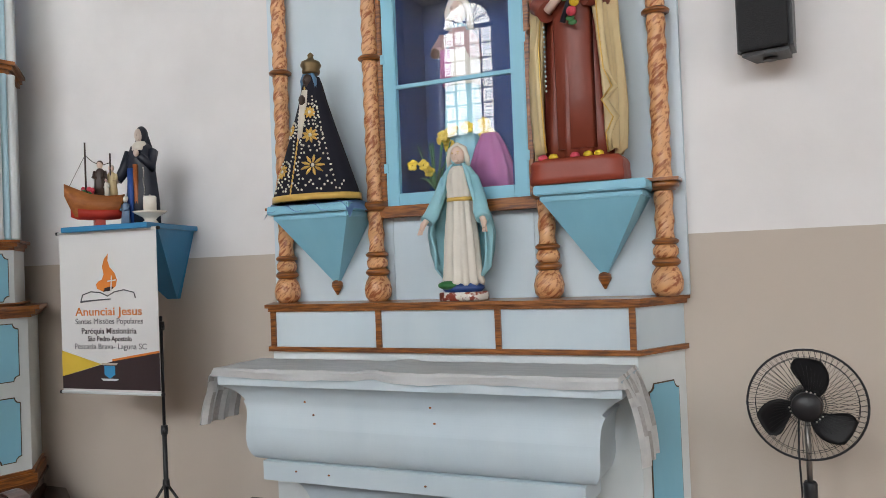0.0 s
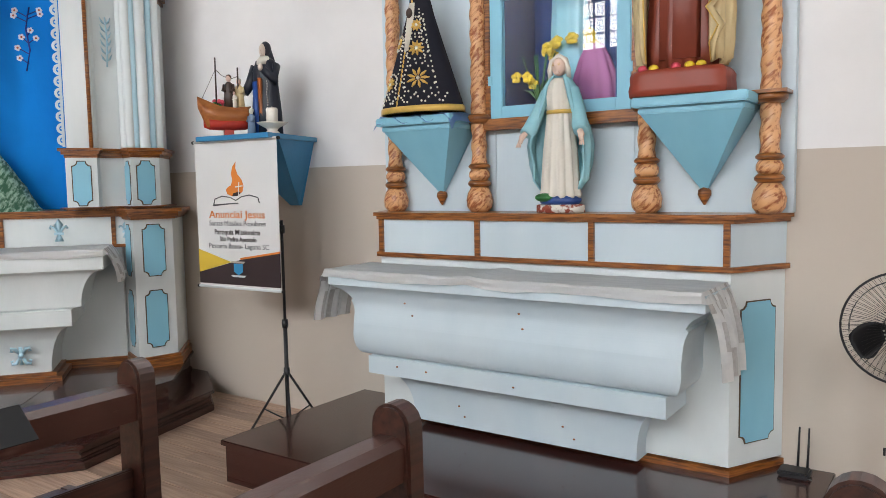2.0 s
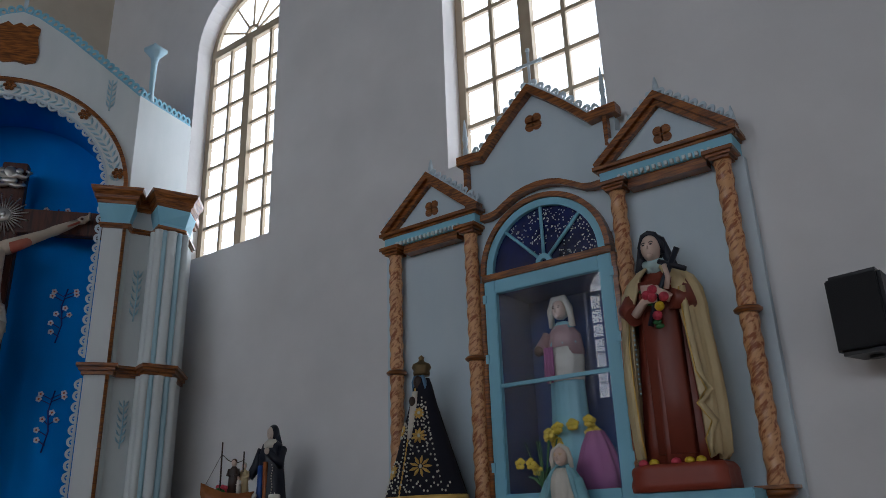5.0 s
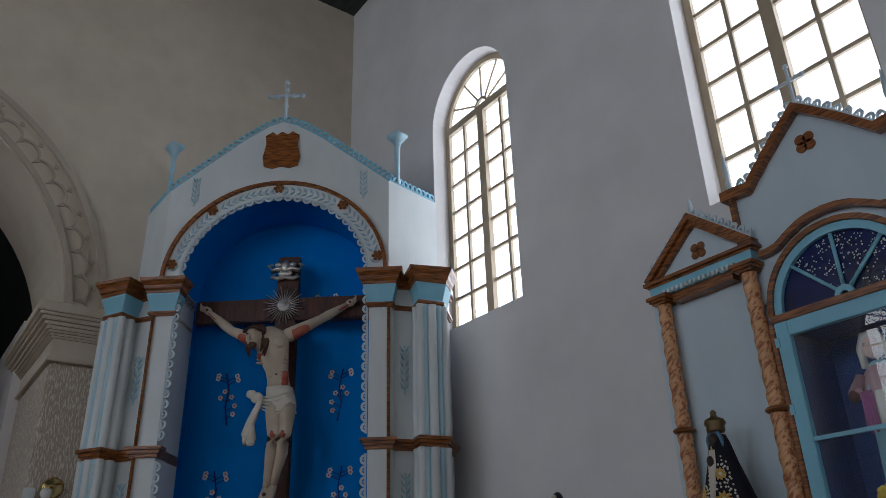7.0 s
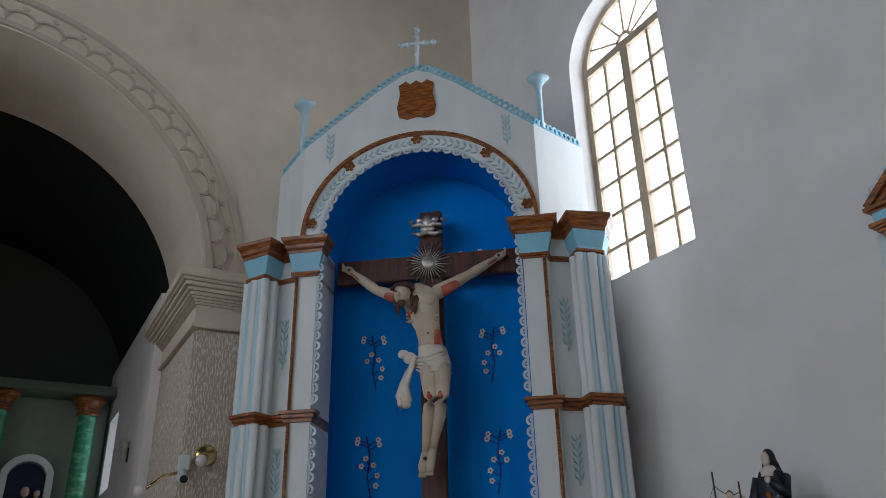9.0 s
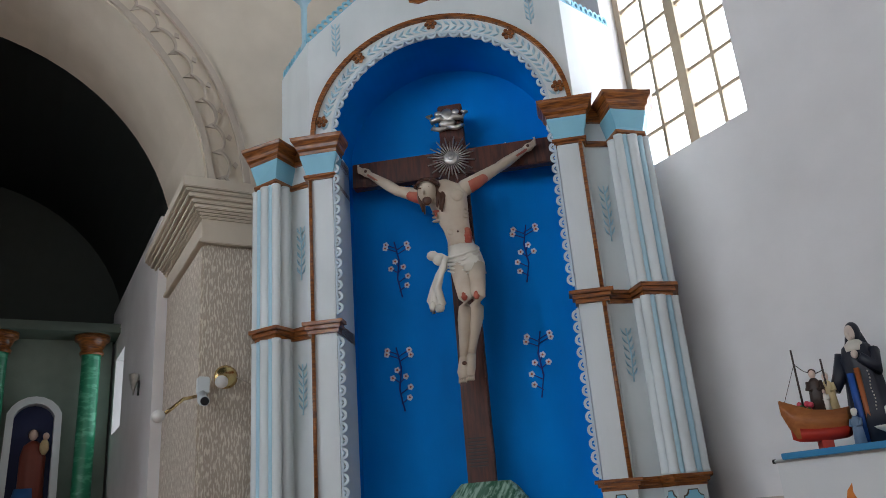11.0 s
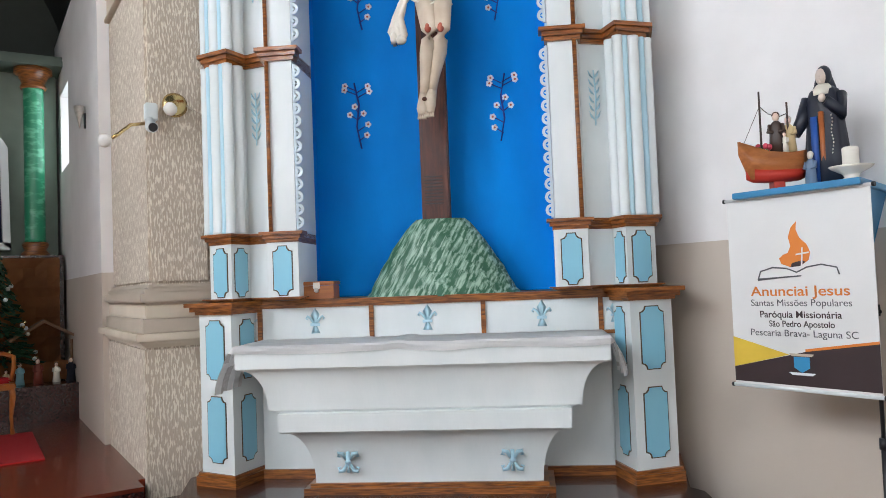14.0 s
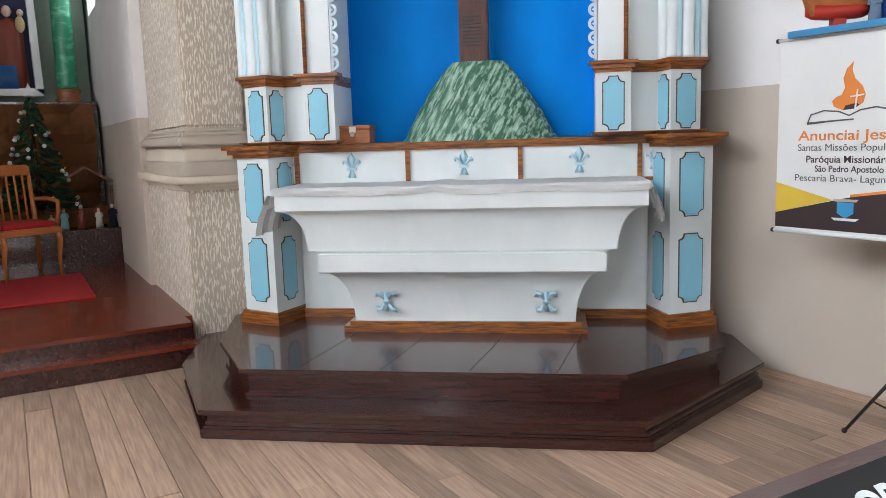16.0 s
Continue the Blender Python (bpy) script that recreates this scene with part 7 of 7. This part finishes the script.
box(bm, -0.10, 0.10, -0.122, -0.112, 0.02, 0.32)
part("grille", bm, material("black_mesh", (0.018, 0.018, 0.02), 0.7, bump=1.0, bump_scale=400), spk, bevel=0.004)
bm = B()
tube(bm, [(0, 0.0, -0.012), (0, 0.0, 0.0)], 0.03, 12)
part("foot", bm, M_BLACK, spk)
bm = B()
tube(bm, [(0, 0.06, 0.12), (0.02, 0.16, 0.12)], 0.018, 8)
part("mount", bm, M_BLACK, spk)
router = thing("wifi_router", "small black router with two upright aerials", "router", pose(-0.52, 3.92, 0.231))
bm = B()
box(bm, -0.07, 0.06, -0.05, 0.05, 0.0, 0.03)
part("body", bm, M_BLACK, router, bevel=0.008)
for x in (0.0, 0.04):
    bm = B()
    tube(bm, [(x, 0.045, 0.02), (x + 0.004, 0.05, 0.21)], [0.006, 0.004], 8)
    part("aerial", bm, M_BLACK, router)
bm = B()
tube(bm, [(0.0, 0, 0.0), (0.12, -0.02, -0.06), (0.22, -0.05, -0.16), (0.34, -0.08, -0.222), (0.5, -0.2, -0.224)], 0.004, 6)
cable = single("cable", bm, M_WHITE, "thin white cable running down to the floor", "cable", pose(-0.47, 3.9, 0.236))

# ---- pews ----
def pew_mesh(y0, y1):
    """A bench along y: end boards with rounded heads, back rails, seat and kneeler. Faces -x."""
    p = thing("pew", "dark brown varnished wooden church pew with rounded end posts", "pew", ID, "pews along the nave")
    for y in (y0, y1):
        bm = B()
        prism(bm, [(-0.07, 0), (0.07, 0), (0.062, 0.93)] + arc(0, 0.935, 0.062, 0, 180, 10)[1:-1] + [(-0.062, 0.93)], y - 0.035, y + 0.035, "y")
        part("end_post", bm, M_PEW, p, bevel=0.008)
        bm = B()
        prism(bm, [(-0.48, 0), (-0.42, 0), (-0.40, 0.38), (-0.07, 0.40), (-0.07, 0.48), (-0.50, 0.45)], y - 0.022, y + 0.022, "y")
        part("end_board", bm, M_PEW, p, bevel=0.006)
    bm = B()
    prism(bm, [(-0.045, 0.80), (0.045, 0.80), (0.05, 0.895), (0.03, 0.915), (-0.03, 0.915), (-0.05, 0.895)], y0 + 0.036, y1 - 0.036, "y")
    part("top_rail", bm, material("worn_rail_wood", (0.055, 0.018, 0.012), 0.3, (0.20, 0.12, 0.10), 5, 0.8, (3, 0.8, 3), coat=0.2, sharp=(0.58, 0.72)), p, "dark top rail with worn varnish")
    for z in (0.50, 0.30):
        bm = B()
        box(bm, -0.012, 0.012, y0 + 0.036, y1 - 0.036, z, z + 0.13)
        part("back_slat", bm, M_PEW, p, bevel=0.004)
    bm = B()
    box(bm, -0.47, -0.03, y0 + 0.036, y1 - 0.036, 0.43, 0.46)
    part("seat", bm, M_PEW, p, bevel=0.006)
    bm = B()
    box(bm, 0.10, 0.30, y0 + 0.036, y1 - 0.036, 0.14, 0.18)
    part("kneeler", bm, M_PEW, p, bevel=0.006)
    for y in (y0 + 0.06, y1 - 0.06):
        bm = B()
        prism(bm, [(0.06, 0.0), (0.10, 0.0), (0.28, 0.0), (0.28, 0.14), (0.06, 0.14)], y - 0.02, y + 0.02, "y")
        part("kneeler_leg", bm, M_PEW, p)
    return p


pew = pew_mesh(0.62, 1.83)
pew.matrix_world = pose(-1.13, 0, 0)
copy_thing(pew, pose(-2.20, -0.05, 0))
copy_thing(pew, pose(-0.065, 0.06, 0))
for x in (1.0, 2.05, 3.1):
    copy_thing(pew, pose(x, 0, 0))
sign = thing("pew_sign", "black card sign with white lettering on the pew", "sign", pose(-2.125, 1.13, 0.93, -50, 0, 90))
bm = B()
box(bm, -0.24, 0.24, -0.002, 0.002, -0.10, 0.03)
part("card", bm, material("matt_black_card", (0.012, 0.012, 0.013), 0.95), sign)
old = ban
ban = sign
writing("ORES", -0.03, 0.13, -0.045, 0.062, M_WHITE, 0.002)
ban = old

# ---- wall lamp and camera on the pillar ----
lampfix = thing("wall_lamp", "brass wall lamp with two bare bulbs on the pillar", "lamp", pose(-6.9, 1.41, 2.79))
M_BRASS = material("polished_brass", (0.75, 0.58, 0.28), 0.18, (0.6, 0.45, 0.2), 10, metal=1.0)
bm = B()
loft(bm, [[(x, r * math.cos(2 * math.pi * k / 20), r * math.sin(2 * math.pi * k / 20)) for k in range(20)] for x, r in ((0, 0.085), (0.012, 0.085), (0.03, 0.06), (0.035, 0.02))])
part("backplate", bm, M_BRASS, lampfix)
bm = B()
tube(bm, [(0.02, 0, 0), (0.09, -0.03, -0.01), (0.12, -0.05, -0.04)], 0.010, 8)
part("arm", bm, M_BRASS, lampfix)
M_BULB = material("frosted_bulb", (0.78, 0.76, 0.72), 0.3)
bm = B()
ball(bm, (0.14, -0.06, -0.06), 0.045, 0.045, 0.045, n=14, m=9)
part("bulb", bm, M_BULB, lampfix, "unlit frosted bulb")
seccam = thing("security_camera", "white security camera with a black lens on a bracket", "camera", pose(-6.9, 1.235, 2.66))
bm = B()
box(bm, 0.0, 0.07, -0.03, 0.05, 0.0, 0.12)
part("box", bm, M_WHITE, seccam, bevel=0.008)
bm = B()
tube(bm, [(0.05, 0.0, 0.0), (0.13, -0.01, -0.06), (0.20, -0.01, -0.075)], [0.03, 0.035, 0.035], 12)
part("body", bm, M_WHITE, seccam)
bm = B()
tube(bm, [(0.198, -0.01, -0.0745), (0.212, -0.01, -0.078)], [0.03, 0.028], 14)
part("lens", bm, M_BLACK, seccam, "black round lens")
lamp2 = thing("wall_lamp", "bent brass lamp arm with a bare bulb beside the camera", "lamp", pose(-6.95, 1.22, 2.66))
bm = B()
tube(bm, [(0, 0, 0), (0.06, -0.10, -0.03), (0.08, -0.18, -0.10), (0.08, -0.22, -0.13)], 0.012, 8)
part("arm", bm, M_BRASS, lamp2)
bm = B()
ball(bm, (0.08, -0.265, -0.15), 0.045, 0.045, 0.045, n=14, m=9)
part("bulb", bm, M_BULB, lamp2, "unlit frosted bulb")
bm = B()
tube(bm, [(0.02, 0.07, 0), (0.02, 0.17, -0.05), (0.02, 0.24, -0.10)], 0.004, 6)
tube(bm, [(0.012, 0.235, -0.2), (0.012, 0.25, -0.7), (0.012, 0.23, -1.1)], 0.003, 6)
single("cable", bm, M_BEIGE, "thin beige cable pinned to the pillar", "cable", pose(-6.9, 1.41, 2.79))

# ---- chancel things ----
bm = B()
robe(bm, [(0, 0.14, 0.10), (0.3, 0.13, 0.09), (0.6, 0.13, 0.08), (0.72, 0.10, 0.06), (0.77, 0.04, 0.04)], 0, 0.06, 7)
robe(bm, [(0, 0.15, 0.06, -0.06, -0.05), (0.25, 0.10, 0.06, -0.05, -0.05)], 3, 0.05, 6)
head(bm, (-0.01, -0.02, 0.84), 0.055, 1, None, 2)
ball(bm, (0.11, -0.06, 0.70), 0.05, 0.045, 0.09, 4, 10, 8)
ball(bm, (0.12, -0.07, 0.82), 0.035, 0.035, 0.042, 1, 10, 8)
statue("statue", bm, [T_BROWN, T_SKIN, T_HAIR, tint("blue_cloak", (0.02, 0.10, 0.30)), T_CREAM], "robed plaster figure carrying a child in the shrine", pose(-11.44, 0.32, 2.13, 0, 0, 90))
tree = thing("christmas_tree", "dark green artificial fir tree with baubles and star", "tree", pose(-10.55, 0.42, 0.63))
bm = B()
tube(bm, [(0, 0, 0), (0, 0, 1.35)], [0.03, 0.01], 8)
part("trunk", bm, M_DARKWOOD, tree)
bm = B()
rs = random.Random(11)
for k in range(520):
    z = 0.22 + 1.12 * rs.random() ** 1.25
    r = 0.36 * (1 - (z - 0.2) / 1.2) + 0.03
    a = rs.uniform(0, 6.283)
    c, s = math.cos(a), math.sin(a)
    r0, r1 = r * rs.uniform(0.2, 0.6), r * rs.uniform(0.8, 1.1)
    d = 0.02
    va = bm.verts.new((r0 * c, r0 * s, z + 0.02))
    vb = bm.verts.new((r1 * c - d * s, r1 * s + d * c, z - 0.05 * rs.random()))
    vc = bm.verts.new((r1 * 1.12 * c, r1 * 1.12 * s, z - 0.06 * rs.random()))
    vd = bm.verts.new((r1 * c + d * s, r1 * s - d * c, z - 0.05 * rs.random()))
    bm.faces.new((va, vb, vc, vd))
tagged(part("crown", bm, M_TIN, tree, "bristling dark green branches"), kind="stuff")
for k in range(34):
    z = 0.25 + 1.0 * rs.random()
    r = 0.36 * (1 - (z - 0.2) / 1.2) + 0.03
    a = rs.uniform(-1.9, 1.9)
    bm = B()
    ball(bm, (r * math.cos(a), r * math.sin(a), z), 0.022, n=8, m=6)
    part("bauble", bm, (M_SILVER, M_BRASS, M_WHITE)[k % 3], tree)
bm = B()
st = []
for k in range(10):
    rr = 0.085 if k % 2 == 0 else 0.035
    st.append((rr * math.sin(k * math.pi / 5), 1.42 + rr * math.cos(k * math.pi / 5)))
prism(bm, st, -0.01, 0.01, "x")
part("star", bm, M_WHITE, tree, "white star on top")
chair = thing("armchair", "orange-brown wooden armchair with red upholstered seat", "chair", pose(-9.6, 0.2, 0.285, 0, 0, 20))
M_CH = material("honey_varnished_wood", (0.46, 0.15, 0.03), 0.3, (0.34, 0.10, 0.02), 8, coat=0.3)
for x, y in ((0.24, 0.24), (0.24, -0.24), (-0.24, 0.24), (-0.24, -0.24)):
    bm = B()
    if x > 0:
        tube(bm, [(x, y, 0.45), (x + 0.03, y, 0.34), (x - 0.01, y, 0.16), (x + 0.02, y, 0.0)], [0.03, 0.028, 0.018, 0.022], 8)
    else:
        tube(bm, [(x, y, 0.0), (x, y, 0.5), (x - 0.06, y, 1.0)], [0.022, 0.024, 0.018], 8)
    part("leg", bm, M_CH, chair)
bm = B()
box(bm, -0.25, 0.28, -0.27, 0.27, 0.40, 0.46)
part("seat_frame", bm, M_CH, chair, bevel=0.012)
bm = B()
box(bm, -0.23, 0.26, -0.24, 0.24, 0.46, 0.51)
part("seat", bm, material("red_velvet", (0.42, 0.015, 0.02), 0.85), chair, "red upholstered seat", bevel=0.02)
bm = B()
box(bm, -0.32, -0.28, -0.25, 0.25, 0.93, 1.03)
part("crest_rail", bm, M_CH, chair, bevel=0.012)
for k in range(6):
    bm = B()
    tube(bm, [(-0.245, -0.18 + k * 0.072, 0.5), (-0.295, -0.18 + k * 0.072, 0.94)], 0.011, 6)
    part("spindle", bm, M_CH, chair)
for s in (-1, 1):
    bm = B()
    tube(bm, [(-0.26, s * 0.26, 0.70), (0.0, s * 0.28, 0.71), (0.22, s * 0.27, 0.69), (0.25, s * 0.26, 0.60), (0.22, s * 0.25, 0.48)], 0.02, 8)
    part("arm", bm, M_CH, chair)
crib = thing("nativity_stable", "small rustic nativity stable of sticks and thatch", "nativity", pose(-10.6, 0.86, 0.63))
M_STICK = material("weathered_stick", (0.16, 0.08, 0.04), 0.8)
for y in (-0.26, 0.26):
    bm = B()
    tube(bm, [(0.05, y, 0), (0.05, y, 0.42)], 0.018, 7)
    part("post", bm, M_STICK, crib)
for s in (-1, 1):
    bm = B()
    prism(bm, [(s * 0.36, 0.40), (s * 0.36, 0.43), (0, 0.64), (0, 0.61)], -0.15, 0.15, "x")
    part("roof", bm, M_STICK, crib)
bm = B()
rows = [[(0.16 + 0.04 * noise.noise((i * 0.8, j, 2)), -0.75 + 1.1 * i / 16, 0.0 + 0.20 * j / 3 + 0.03 * noise.noise((i * 0.9, j * 1.3, 5))) for i in range(17)] for j in range(4)]
loft(bm, rows, 0, False, False)
bmesh.ops.solidify(bm, geom=bm.faces[:], thickness=0.02)
single("rock_edging", bm, MATS["brown_crumpled_paper"], "crumpled brown paper edging before the nativity", "decoration", pose(-10.6, 0.72, 0.632))
for k, (y, h, mt) in enumerate(((0.62, 0.22, T_BLUE), (0.78, 0.25, T_BROWN), (0.95, 0.2, T_WHITE), (1.08, 0.24, T_NAVY), (0.50, 0.16, T_CREAM))):
    figurine("figurine", pose(-10.35 + 0.05 * (k % 2), y, 0.631, 0, 0, 90), [mt, T_SKIN, T_HAIR], h, ("blue", "brown", "white", "dark", "cream")[k] + " robed nativity figurine standing on the stage")
sconce = thing("wall_sconce", "small dark wall sconce with tapering shade", "sconce", pose(-9.2, 1.125, 3.05))
bm = B()
loft(bm, [ring(0, -0.05, z, r, r * 0.7, 12) for z, r in ((0.0, 0.008), (0.05, 0.02), (0.18, 0.07), (0.20, 0.072))])
part("shade", bm, M_SILVER, sconce)
bm = B()
box(bm, -0.02, 0.02, -0.012, 0.004, 0.0, 0.14)
part("plate", bm, M_BLACK, sconce)

# ---- floor boards, last ----
rs = random.Random(21)
bcount = 0
row = 0
y = -1.4
plank_meshes = {}
while y < NORTH - 0.02:
    x = -6.66 - rs.uniform(0, 1.2)
    while x < -0.4 and bcount < 298:
        ln = rs.choice((1.6, 2.1, 2.7, 3.2))
        x0, x1 = max(x, -6.66), x + ln
        if x1 > -6.5:
            key = round(x1 - x0, 2)
            if key not in plank_meshes:
                bm = B()
                box(bm, 0, key - 0.002, 0, 0.1340, -0.012, 0.0)
                bmesh.ops.bevel(bm, geom=[e for e in bm.edges if all(v.co.z > -0.001 for v in e.verts)], offset=0.0020, segments=1, affect="EDGES")
                ob = part("plank", bm, M_FLOOR, floor)
                plank_meshes[key] = ob.data
            else:
                ob = new("plank", plank_meshes[key])
                ob.parent = floor
            ob.location = (x0, y, rs.uniform(-0.0015, 0.0008))
            bcount += 1
        x += ln
    y += 0.137
